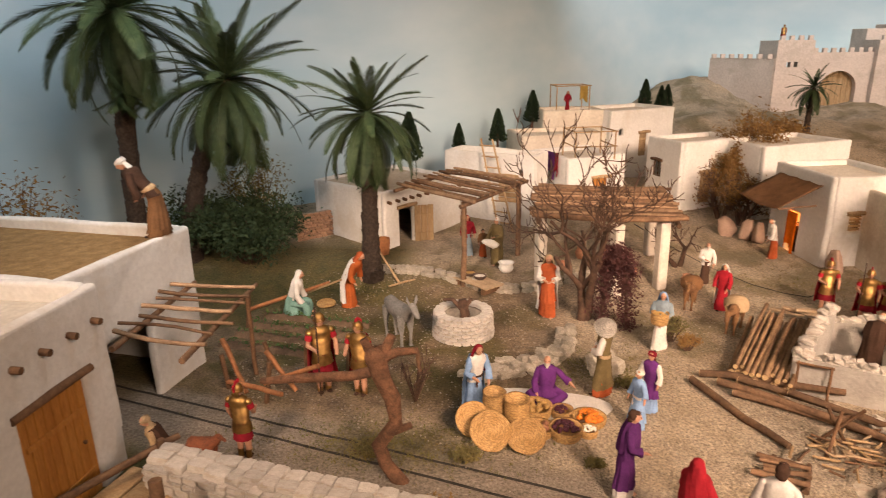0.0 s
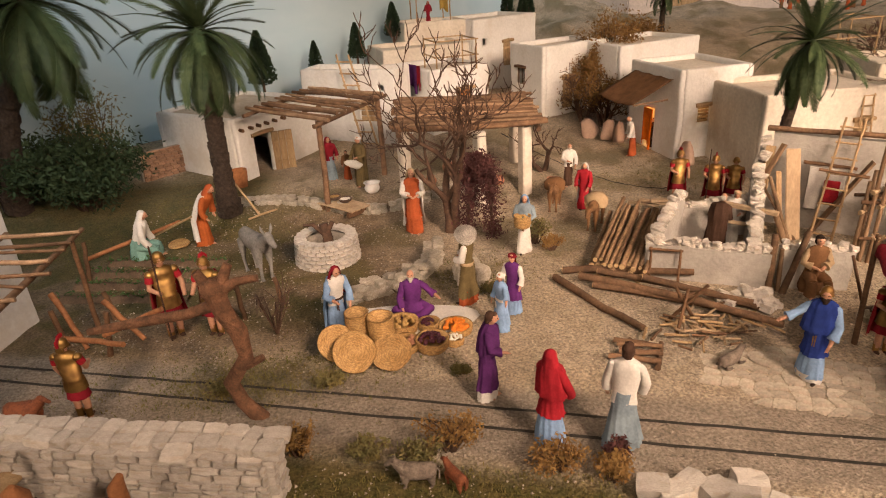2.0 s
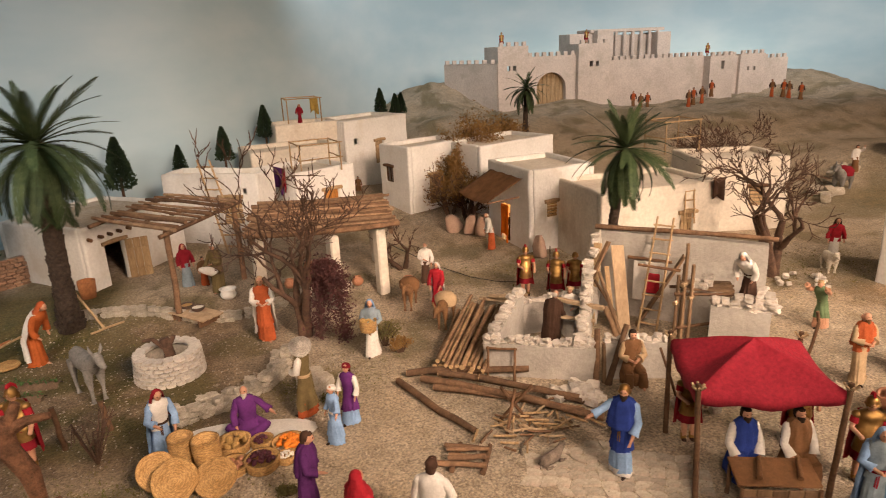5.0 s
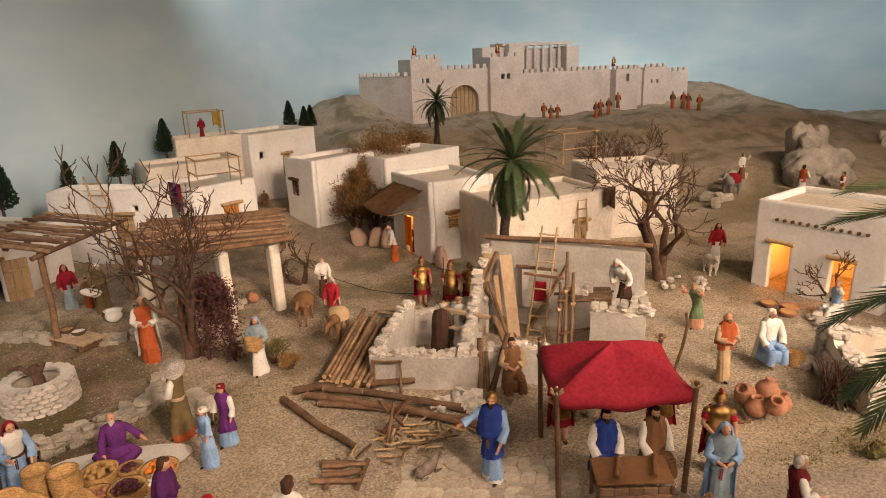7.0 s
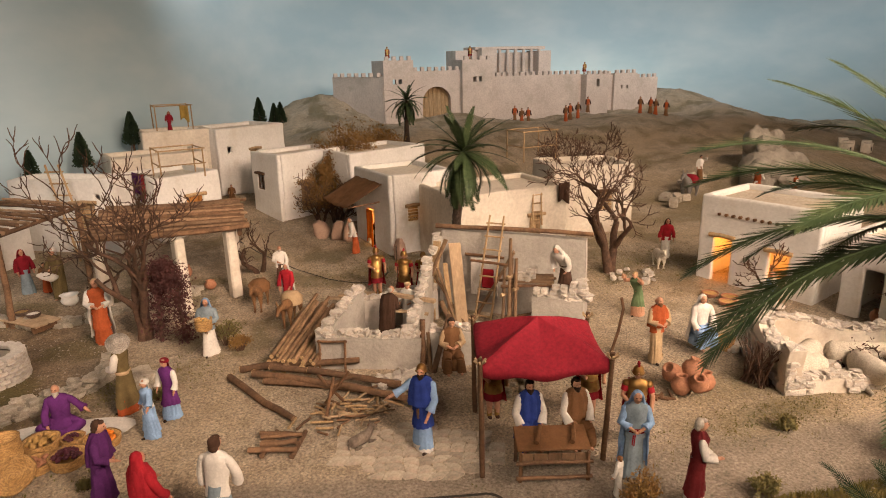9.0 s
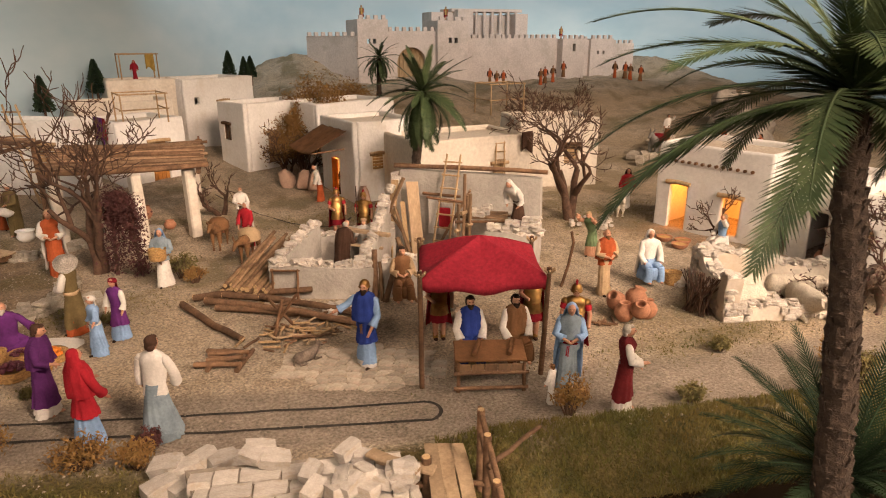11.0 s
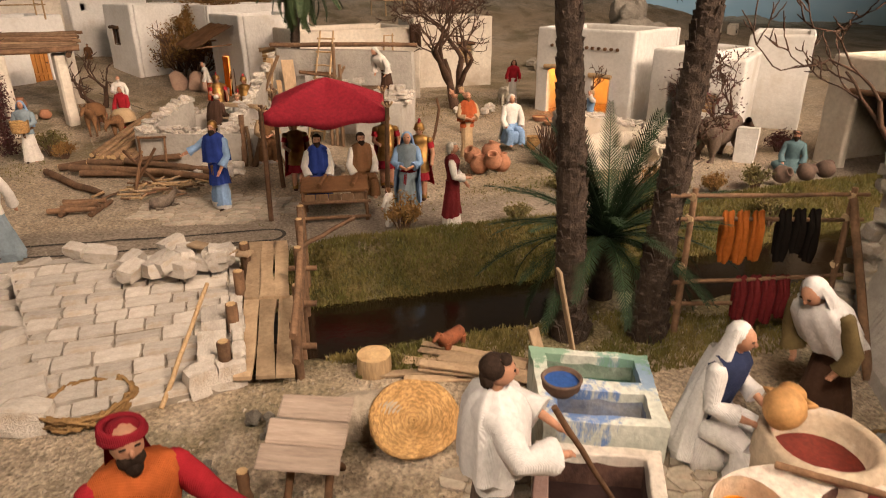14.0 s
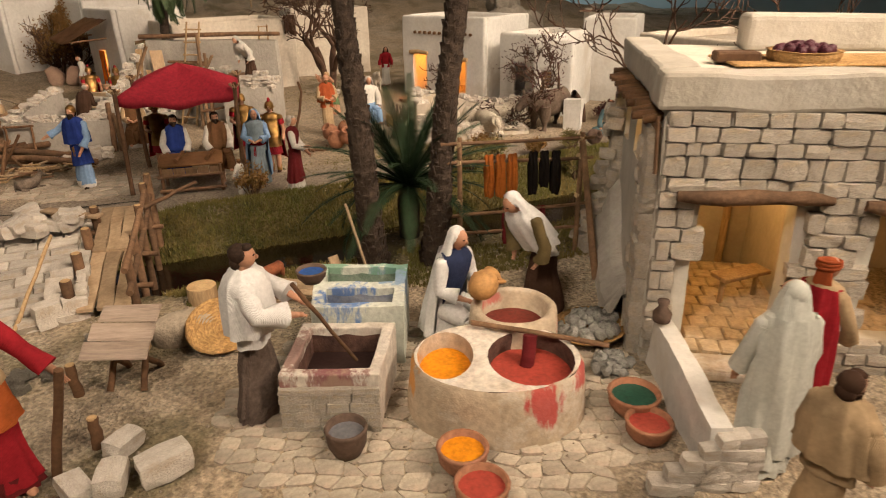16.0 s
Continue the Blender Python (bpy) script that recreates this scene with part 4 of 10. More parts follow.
def coursed(parent, o, turn, w, h, size, meshes=None, name="stone", deep=0.012, gap=0.0012, irregular=0.3, skip=None, top=None):
    """Courses of stones on the face of a wall: o, along turn degrees, w wide, h high."""
    d = Vector((math.cos(radians(turn)), math.sin(radians(turn)), 0))
    z, row = 0.0, 0
    while z < h - 0.003:
        ch = min(size[1] * random.uniform(1 - irregular, 1 + irregular), h - z)
        x = -random.uniform(0, size[0] * 0.5)
        while x < w:
            cw = size[0] * random.uniform(1 - irregular, 1 + irregular)
            x0, x1 = max(0, x), min(w, x + cw)
            if x1 - x0 > size[0] * 0.2:
                mid = (x0 + x1) / 2
                if not (skip and skip(mid, z + ch / 2)) and (top is None or z + ch * 0.5 < top(mid)):
                    c = Vector(o) + d * mid + Vector((0, 0, z + ch / 2))
                    piece(name, meshes or FS, parent, c, (x1 - x0 - gap, deep * random.uniform(0.8, 1.25), ch - gap), turn, (random.uniform(-2, 2), random.uniform(-2, 2)))
            x += cw
        z += ch
        row += 1


def stick(parent, a, b, r, material=None, name="pole", r2=None, n=7, bow=0.0):
    a, b = Vector(a), Vector(b)
    g = Geo()
    k = 5
    side = (b - a).orthogonal().normalized()
    pts = [a.lerp(b, i / k) + side * (bow * math.sin(math.pi * i / k) + random.uniform(-1, 1) * r * 0.25) for i in range(k + 1)]
    g.tube(pts, [r + ((r2 or r * 0.85) - r) * i / k for i in range(k + 1)], n, wob=0.08)
    return part(name, g, material or DARKWOOD, parent)


def ladder(label, a, b, w, rungs, side, r=0.0035):
    """A stick ladder from a to b; side: its sideways direction."""
    root = thing("ladder", label, "ladder", a)
    a, b, side = Vector(a), Vector(b), Vector(side).normalized() * w / 2
    up = b - a
    for s in (-1, 1):
        stick(root, side * s, up + side * s * 0.85, r, WOOD, "rail")
    for k in range(rungs):
        p = up * ((k + 0.7) / (rungs + 0.3))
        stick(root, p - side * 1.15, p + side * 1.15, r * 0.8, WOOD, "rung")
    return root


def jar(label, x, y, h, r, material=None, z=None, lying=0, turn=0, name="clay_jar", neck=0.45, handles=0):
    ob = thing(name, label, "jar", (x, y, gz(x, y) if z is None else z), turn)
    g = Geo()
    prof = [(0.0001, 0), (r * 0.5, 0), (r * 0.85, h * 0.22), (r, h * 0.48), (r * 0.85, h * 0.72), (r * neck, h * 0.88), (r * neck * 1.2, h), (r * neck * 0.9, h), (r * neck * 0.75, h * 0.88), (r * 0.5, h * 0.6), (0.0001, h * 0.55)]
    g.lathe(prof, 16)
    m = pose(0, 0, r * 0.9, lying, 0, 0) if lying else None
    b = part("body", g, material or CLAY, ob, place=m)
    for k in range(handles):
        g = Geo()
        s = 1 if k else -1
        g.tube([(s * r * 0.8, 0, h * 0.72), (s * r * 1.15, 0, h * 0.82), (s * r * neck, 0, h * 0.9)], 0.0025, 6)
        part("handle", g, material or CLAY, b)
    return ob


def bowl(label, x, y, r, h, fill=None, material=None, z=None, name="clay_bowl", lumps=0, cat="bowl"):
    ob = thing(name, label, cat, (x, y, gz(x, y) if z is None else z))
    g = Geo()
    g.lathe([(0.0001, 0), (r * 0.6, 0), (r * 0.93, h * 0.45), (r * 0.98, h * 0.85), (r * 1.03, h * 0.95), (r * 0.98, h * 1.02), (r * 0.88, h), (r * 0.82, h * 0.5), (0.0001, h * 0.25)], 20)
    part("body", g, material or CLAY, ob)
    if fill:
        g = Geo()
        if lumps:
            for k in range(lumps):
                a, q = random.uniform(0, 6.28), r * 0.75 * math.sqrt(random.random())
                g.ball((q * math.cos(a), q * math.sin(a), h * 0.75 + (r - q) * 0.25), r * random.uniform(0.13, 0.2), 7, jit=0.08)
        else:
            g.lathe([(r * 0.86, h * 0.76), (r * 0.6, h * 0.76), (0.0001, h * 0.78)], 20)
        tagged(part("filling", g, fill, ob), kind="stuff")
    return ob


# ------------------------------------------------------------------ dyes and foods
def plain(name, col, rough=0.5, bump=0.2):
    return mat(name, col, tuple(c * 0.8 for c in col), rough, 40, 5, bump, 0.001)


YELLOWDYE, REDDYE, GREENDYE = plain("yellow_dye", (0.75, 0.27, 0.008)), plain("red_dye", (0.40, 0.062, 0.042)), plain("green_dye", (0.025, 0.09, 0.06))
MAROONDYE = plain("maroon_dye", (0.17, 0.026, 0.018))
BLUEDYE, DARKDYE, GREYDYE = plain("blue_dye", (0.03, 0.09, 0.3)), plain("dark_dye", (0.035, 0.02, 0.018), 0.35), plain("grey_dye", (0.16, 0.16, 0.17))
DATES, APRICOT, NUTS, EGGS = plain("dates", (0.08, 0.018, 0.03)), plain("apricots", (0.7, 0.2, 0.02)), plain("dried_fruit", (0.5, 0.3, 0.1)), plain("white_cheese", (0.75, 0.7, 0.6))
GLOWCLOTH = cloth("orange_curtain", (0.75, 0.16, 0.01))


# ------------------------------------------------------------------ half-built house in the middle
def half_built():
    def wall(label, a, b, h, top=None, cap=True, thick=0.03, cover=0):
        w, turn = frame_of(a, b)
        z = gz(a[0], a[1]) - 0.02
        root = thing("unfinished_wall", label, "wall", (a[0], a[1], z), turn, group="walls of the unfinished house")
        g = Geo()
        g.slab((0, 0, 0), (1, 0), w, h + 0.02, thick, top=(lambda u: top(u) + 0.02) if top else None)
        part("render", g, GREY, root)
        if cap:
            x = 0.0
            while x < w - 0.005:
                cw = random.uniform(0.011, 0.024)
                hh = (top(min(w, x + cw / 2)) if top else h) + 0.02
                for k in range(random.choice((1, 1, 2, 2))):
                    piece("stone", RS, root, (x + cw / 2 + random.uniform(-.003, .003), thick / 2 + random.uniform(-.005, .005), hh + 0.003 + 0.009 * k), (cw * 1.15, thick * random.uniform(0.6, 1.1), random.uniform(0.009, 0.018)), random.uniform(-25, 25), (random.uniform(-14, 14), random.uniform(-14, 14)))
                x += cw * 0.97
        return root

    wall("grey rendered low wall topped with loose white stones", (0.836, 1.405), (1.075, 1.285), 0.085)
    wall("grey rendered side wall topped with white stones", (0.99, 1.60), (0.845, 1.42), 0.10, top=lambda u: 0.135 - 0.17 * u)
    wall("rough inner wall rising with white stones", (1.06, 1.30), (1.235, 1.60), 0.2, top=lambda u: 0.085 + 0.04 * step(0.0, 0.2, u) + 0.05 * step(0.18, 0.33, u))
    wall("rough back wall of white stones", (1.24, 1.61), (1.0, 1.62), 0.09)
    wall("tall grey rendered wall under a long roof beam", (1.29, 1.665), (1.605, 1.365), 0.255, cap=False)
    wall("ragged wall end of white bricks", (1.245, 1.60), (1.29, 1.665), 0.22, top=lambda u: 0.165 + 0.03 * math.sin(110 * u) + 0.6 * u)
    wall("grey rendered block with stepped white bricks on top", (1.402, 1.312), (1.502, 1.222), 0.135, thick=0.05)
    wall("rough side wall of the stepped block", (1.506, 1.226), (1.605, 1.35), 0.13)
    bk = thing("brick_stack", "rows of rough white bricks laid on the grey block", "bricks", (1.402, 1.312, 0.14), -42)
    for row, (u0, u1) in enumerate(((0.0, 0.134), (0.05, 0.134), (0.10, 0.134))):
        u = u0
        while u < u1 - 0.008:
            bw = random.uniform(0.017, 0.026)
            piece("brick", HB, bk, (u + bw / 2, 0.018 + random.uniform(-.004, .004), 0.008 + 0.0135 * row), (bw, 0.026, 0.0135), random.uniform(-9, 9), (random.uniform(-4, 4), random.uniform(-4, 4)))
            u += bw + 0.001
    wall("short grey wall stub topped with white stones", (1.10, 1.288), (1.238, 1.243), 0.092)
    beam = thing("roof_beam", "long pale peeled log lying along the wall top", "beam", (0, 0, 0))
    stick(beam, (1.275, 1.675, 0.265), (1.615, 1.345, 0.275), 0.0075, LOG, "log")
    ladder("long stick ladder leaning against the tall wall", (1.335, 1.480, 0.0), (1.412, 1.536, 0.31), 0.05, 8, (0.7, -0.7, 0))
    for a, b, wd, m, lab in (
        ((1.291, 1.522, 0.0), (1.298, 1.592, 0.228), 0.034, PLANK, "wide raw plank leaning on the unfinished wall"),
        ((1.218, 1.585, 0.0), (1.254, 1.618, 0.232), 0.021, WOOD, "narrow sawn plank leaning on the white bricks"),
        ((1.178, 1.588, 0.05), (1.274, 1.594, 0.240), 0.015, DARKPLANK, "dark old plank leaning across the others"),
        ((1.336, 1.535, 0.0), (1.440, 1.485, 0.210), 0.026, DARKPLANK, "wide brown plank leaning aslant behind the ladder"),
        ((1.262, 1.53, 0.0), (1.268, 1.59, 0.17), 0.014, WOOD, "short narrow plank leaning on the wall"),
        ((1.150, 1.43, 0.085), (1.055, 1.475, 0.098), 0.015, PLANK, "plank laid across the unfinished walls"),
    ):
        p = thing("plank", lab, "plank", a, group="planks at the unfinished house")
        g = Geo()
        d = Vector(b) - Vector(a)
        g.box(d / 2, (wd, 0.005, d.length), d.to_track_quat("Z", "Y").to_matrix(), b=0.001, jit=0.002)
        part("board", g, m, p)
    for a, b, r in (((1.262, 1.490, 0.0), (1.240, 1.582, 0.160), 0.0062), ((1.240, 1.465, 0.0), (1.216, 1.500, 0.090), 0.008), ((1.092, 1.272, 0.0), (1.089, 1.276, 0.104), 0.0055), ((1.296, 1.52, 0.0), (1.236, 1.60, 0.13), 0.0045), ((1.168, 1.225, 0.0), (1.145, 1.262, 0.075), 0.0035)):
        p = thing("pole", "knotty brown pole leaning at the unfinished wall", "pole", a, group="poles at the unfinished house")
        stick(p, (0, 0, 0), Vector(b) - Vector(a), r, DARKPLANK, "rod")
    sc = thing("scaffold", "rough stick scaffold with a rubble shelf", "scaffold", (1.365, 1.372, 0))
    for x, y, h in ((0, 0, 0.285), (0.012, -0.012, 0.232), (0.10, -0.045, 0.16), (0.035, 0.055, 0.21), (-0.012, 0.012, 0.20), (0.13, 0.0, 0.15)):
        stick(sc, (x, y, 0), (x + 0.004, y, h), 0.0055, DARKPLANK, "post")
        g = Geo()
        g.tube([(x - 0.008, y - 0.003, h * 0.62), (x + 0.009, y + 0.003, h * 0.63)], 0.006, 7, wob=0.25)
        part("binding", g, SAND, sc)
    for a, b in (((-0.02, 0.01, 0.150), (0.13, -0.06, 0.153)), ((0.0, 0.06, 0.15), (0.15, 0.0, 0.152)), ((0.03, 0.06, 0.19), (-0.06, 0.12, 0.2)), ((-0.015, 0.0, 0.06), (0.11, -0.05, 0.08))):
        stick(sc, a, b, 0.0045, DARKWOOD, "rail")
    g = Geo()
    for q in range(3):
        g.box((0.062 + 0.012 * q, -0.012 + 0.021 * q, 0.160), (0.125, 0.020, 0.006), -32 + 3 * q, b=0.001, jit=0.001)
    part("deck", g, DARKPLANK, sc)
    for k in range(9):
        piece("stone", WS, sc, (0.03 + random.uniform(0, 0.06), random.uniform(-0.02, 0.02), 0.170 + 0.011 * (k % 2)), (0.022, 0.018, 0.014), random.uniform(0, 180))
    door = thing("red_cloth", "small red cloth hanging on a white board", "cloth", (1.372, 1.540, 0.082), -44)
    g = Geo()
    g.box((-0.004, 0.012, 0.04), (0.084, 0.005, 0.115), b=0.001)
    part("board", g, OFFWHITE, door)
    stick(door, (-0.062, 0.008, 0.108), (0.058, 0.008, 0.106), 0.005, DARKWOOD, "rod")
    g = Geo()
    g.box((0.012, -0.001, 0.04), (0.034, 0.006, 0.06), b=0.002, jit=0.002)
    part("cloth", g, RED, door)


half_built()


def rubble(label, x, y, n, rad, size, meshes=None, name="rubble_heap", zup=0.02):
    root = thing(name, label, "stones", (x, y, gz(x, y)))
    for k in range(n):
        a, q = random.uniform(0, 6.28), rad * math.sqrt(random.random())
        s = size * random.uniform(0.6, 1.3)
        z = max(0, (1 - q / rad)) * zup + s * 0.3
        piece("stone", meshes or WS, root, (q * math.cos(a), q * math.sin(a), z), (s, s * random.uniform(0.6, 1), s * random.uniform(0.5, 0.8)), random.uniform(0, 360), (random.uniform(-20, 20), random.uniform(-20, 20)))
    return root


rubble("heap of broken white stones at the wall foot", 1.0, 1.23, 26, 0.06, 0.024)
rubble("loose white stones under the bare tree", 2.0, 1.62, 16, 0.09, 0.02)
rubble("stones and dark earth by the wall stub", 1.23, 1.12, 14, 0.05, 0.02, FS)


def log_pile():
    root = thing("log_pile", "stack of thin brown logs beside the unfinished house", "logs", (0.0, 0.0, 0.0))
    a, b = Vector((0.765, 1.415, 0)), Vector((1.01, 1.80, 0))
    d = (b - a).normalized()
    s = Vector((d.y, -d.x, 0))
    for k in range(30):
        row = k // 10
        off = -0.062 + 0.0135 * (k % 10) + 0.007 * row
        p = a + s * off + d * random.uniform(-0.015, 0.02) + Vector((0, 0, 0.008 + 0.014 * row))
        e = p + d * random.uniform(0.27, 0.34) + Vector((0, 0, random.uniform(0, 0.02) + 0.03)) + s * random.uniform(-.01, .01)
        q = random.uniform(0.0050, 0.0078)
        stick(root, p, e, q, PALELOG, "log")
        g = Geo()
        g.tube([p - d * 0.0012, p + d * 0.0006], q * 0.9, 8)
        part("log_end", g, CUTWOOD, root)
    for k in range(7):
        p = Vector((1.0 + 0.025 * k, 1.80 - 0.02 * k, 0.03 + 0.01 * (k % 3)))
        g = Geo()
        g.box(p, (0.09, 0.016, 0.007), random.uniform(-60, 20), b=0.001)
        part("board", g, PLANK, root)


PALELOG = mat("pale_log_bark", (0.30, 0.185, 0.10), (0.16, 0.095, 0.052), 0.9, 30, 6, 0.8, 0.002, vary=0.25)
log_pile()


def logs_on_ground():
    z = 0.012
    for a, b, r in [((0.626, 1.43, z), (0.735, 1.165, z), 0.009), ((0.654, 1.462, z), (0.93, 1.345, 0.03), 0.0095), ((0.68, 1.41, 0.02), (1.005, 1.115, 0.02), 0.0095), ((0.72, 1.40, 0.03), (0.99, 1.20, 0.022), 0.008), ((0.70, 1.37, 0.012), (0.985, 1.165, 0.012), 0.008), ((0.80, 1.33, 0.04), (1.01, 1.19, 0.012), 0.008)]:
        t = thing("log", "long brown log lying on the gravel", "log", a, group="logs on the gravel")
        stick(t, (0, 0, 0), Vector(b) - Vector(a), r, LOG, "trunk", bow=0.004)
        g = Geo()
        d = (Vector(b) - Vector(a)).normalized()
        g.tube([-d * 0.0012, d * 0.001], r * 0.9, 8)
        part("cut_end", g, CUTWOOD, t)
    tr = thing("sawing_trestle", "crossed stick trestle among the firewood", "trestle", (0.83, 1.18, 0))
    for a, b in (((-0.03, 0.02, 0), (0.03, -0.02, 0.10)), ((0.03, 0.02, 0), (-0.035, -0.01, 0.10)), ((-0.03, -0.03, 0), (0.0, 0.0, 0.085)), ((-0.02, 0.0, 0.07), (0.04, 0.0, 0.075))):
        stick(tr, a, b, 0.004, DARKWOOD, "leg")
    fw = thing("firewood_heap", "scattered heap of split firewood sticks", "firewood", (0.86, 1.14, 0.0))
    for k in range(60):
        x, y = random.gauss(0, 0.055), random.gauss(0, 0.035)
        a = random.uniform(0, 3.14)
        L = random.uniform(0.02, 0.05)
        p = Vector((x, y, 0.006 + random.uniform(0, 0.014)))
        d = Vector((math.cos(a), math.sin(a), random.uniform(-0.12, 0.12))) * L / 2
        stick(fw, p - d, p + d, random.uniform(0.002, 0.0035), random.choice((LOG, WOOD, WOOD, PLANK)), "stick", n=5)
    sp = thing("log_sledge", "low frame of split logs on the gravel", "logs", (0.70, 1.09, 0.0), -25)
    for k in range(5):
        stick(sp, (-0.05 + random.uniform(-.01, .01), -0.03 + 0.014 * k, 0.012), (0.045 + random.uniform(-.015, .01), -0.03 + 0.014 * k + random.uniform(-.008, .008), 0.014 + 0.004 * (k % 2)), random.uniform(0.004, 0.0065), LOG, "log")
    stick(sp, (-0.03, -0.045, 0.006), (-0.025, 0.045, 0.006), 0.006, LOG, "runner")
    stick(sp, (0.03, -0.045, 0.006), (0.035, 0.045, 0.006), 0.006, LOG, "runner")


logs_on_ground()


# ------------------------------------------------------------------ tax table under a red canopy
def canopy():
    root = thing("canopy_stall", "red cloth canopy on four rough brown poles", "canopy", (1.165, 0.92, 0.0))
    c = [Vector(p) - Vector((1.165, 0.92, 0)) for p in ((1.035, 0.865, 0.203), (1.265, 0.785, 0.203), (1.335, 0.965, 0.205), (1.11, 1.055, 0.205))]
    feet = [(-0.14, -0.085, 0), (0.095, -0.13, 0), (0.165, 0.045, 0), (-0.055, 0.13, 0)]
    for f, p in zip(feet, c):
        stick(root, f, p + Vector((0, 0, 0.022)), 0.0055, DARKWOOD, "pole")
        g = Geo()
        for k in range(6):
            a = k * 1.05
            g.tube([p + Vector((0, 0, 0.008)), p + Vector((0.012 * math.cos(a), 0.012 * math.sin(a), 0.02))], 0.0022, 5)
        part("rope_knot", g, SAND, root)
    apex = Vector((0.02, 0.0, 0.262))
    n = 14
    g, vs, fs = Geo(), [], []
    ring = []
    for k in range(4):
        for j in range(n):
            u = j / n
            p = c[k].lerp(c[(k + 1) % 4], u)
            p.z += 0.004 - 0.014 * math.sin(math.pi * u)
            ring.append(p)
    m = len(ring)
    R = 8
    for r in range(R):
        for k, p in enumerate(ring):
            u = r / R
            q = apex.lerp(p, u)
            corner = abs((k % n) / n - 0.5) * 2
            q.z += -0.012 * math.sin(math.pi * u) * (1 - corner) + 0.003 * math.sin(math.pi * u)
            vs.append(q + noise.noise_vector(q * 14) * 0.003)
    for p in ring:
        vs.append(p)
    for p in ring:
        vs.append(p * 1.012 + Vector((0, 0, -0.019 + 0.004 * math.sin(90 * p.x + 70 * p.y))))
    for r in range(R + 1):
        for k in range(m):
            fs.append([r * m + k, (r + 1) * m + k, (r + 1) * m + (k + 1) % m, r * m + (k + 1) % m])
    g.add(vs, fs, 0, True)
    ob = part("canopy", g, CANOPY, root, "red woven cloth canopy with a hanging valance")
    sol = ob.modifiers.new("cloth", "SOLIDIFY")
    sol.thickness = 0.0015
    tb = thing("tax_table", "low plank table with a slanted brown top on stick legs", "table", (1.148, 0.795, 0), -21)
    g = Geo()
    g.box((0, 0.012, 0.066), (0.135, 0.062, 0.006), Matrix.Rotation(radians(12), 3, "X"), b=0.0015)
    part("tabletop", g, BROWN, tb, "brown leather covered top")
    for k in range(5):
        g = Geo()
        g.box((-0.05 + 0.025 * k, -0.022, 0.048), (0.024, 0.004, 0.016), b=0.001)
        part("board", g, DARKPLANK, tb)
    for x in (-0.062, 0.062):
        for y in (-0.025, 0.04):
            stick(tb, (x, y, 0), (x, y, 0.06), 0.004, DARKWOOD, "leg")
    for z in (0.008, 0.04):
        stick(tb, (-0.07, -0.027, z), (0.07, -0.027, z), 0.004, LOG, "stretcher")
    for x in (-0.03, 0.035):
        s = thing("scroll", "rolled brown leather scroll on the table", "scroll", (1.148, 0.795, 0.07), -21, group="scrolls on the table")
        stick(s, (x, -0.01, 0.0), (x + 0.012, 0.035, 0.008), 0.005, BROWN, "roll")


canopy()


# ------------------------------------------------------------------ market stall on the ground
def flat_basket(label, x, y, r, lean, turn, z=None):
    ob = thing("flat_basket", label, "basket", (x, y, (gz(x, y) if z is None else z)), turn, group="flat baskets at the market")
    g = Geo()
    prof = [(0.0001, 0.0)]
    for k in range(1, 13):
        q = r * k / 12
        prof += [(q - r / 28, 0.003 + 0.35 * (q / r) ** 2 * r * 0.3 + 0.0015), (q, 0.002 + 0.35 * (q / r) ** 2 * r * 0.3)]
    prof += [(r * 1.02, r * 0.13), (r, r * 0.14)] + [(q * r, 0.35 * q * q * r * 0.3 - 0.002) for q in (0.9, 0.5, 0.01)]
    g.lathe(prof, 40, fold=0.012, folds=20)
    ph = random.uniform(0, 9)
    g.v = [p + noise.noise_vector(p * (1.1 / r) + Vector((ph, 0, 0))) * r * 0.075 + Vector((0, 0, random.uniform(-1, 1) * r * 0.012)) for p in g.v]
    part("weave", g, WICKER, ob, place=pose(0, 0, r * math.sin(radians(lean)) + 0.002, lean, 0, 0))
    return ob


FRUIT = {}


def deep_basket(label, x, y, r, h, z=None, fill=None, name="deep_basket", tilt=0, turn=0, lumps=0):
    ob = thing(name, label, "basket", (x, y, gz(x, y) if z is None else z), turn)
    g = Geo()
    prof = [(0.0001, 0.002), (r * 0.8, 0.0)]
    n = 7
    for k in range(n):
        z0 = h * k / n
        q = r * (0.85 + 0.15 * math.sin(1.8 * k / n + 0.4))
        prof += [(q * 1.03, z0 + h * 0.4 / n), (q, z0 + h * 0.9 / n)]
    prof += [(r * 1.06, h), (r * 0.92, h), (r * 0.8, h * 0.3), (0.0001, h * 0.25)]
    g.lathe(prof, 30, fold=0.014, folds=15)
    g.v = [p + noise.noise_vector(p * (1.1 / r) + Vector((x * 9, 0, 0))) * r * 0.06 for p in g.v]
    part("weave", g, WICKER, ob, place=pose(0, 0, 0, tilt, 0, 0))
    if fill:
        if fill.name not in FRUIT:
            g = Geo()
            g.ball((0, 0, 0), 1.0, 7, jit=0.08)
            FRUIT[fill.name] = g.mesh("fruit", fill)
        for k in range(lumps or 26):
            a, q = random.uniform(0, 6.28), r * 0.72 * math.sqrt(random.random())
            s = r * random.uniform(0.13, 0.19)
            part("fruit", FRUIT[fill.name], None, ob, place=pose(q * math.cos(a), q * math.sin(a), h * 0.82 + (r - q) * 0.2, k * 50, 0, k * 70) @ Matrix.Diagonal((s, s * 0.85, s, 1)))
    return ob


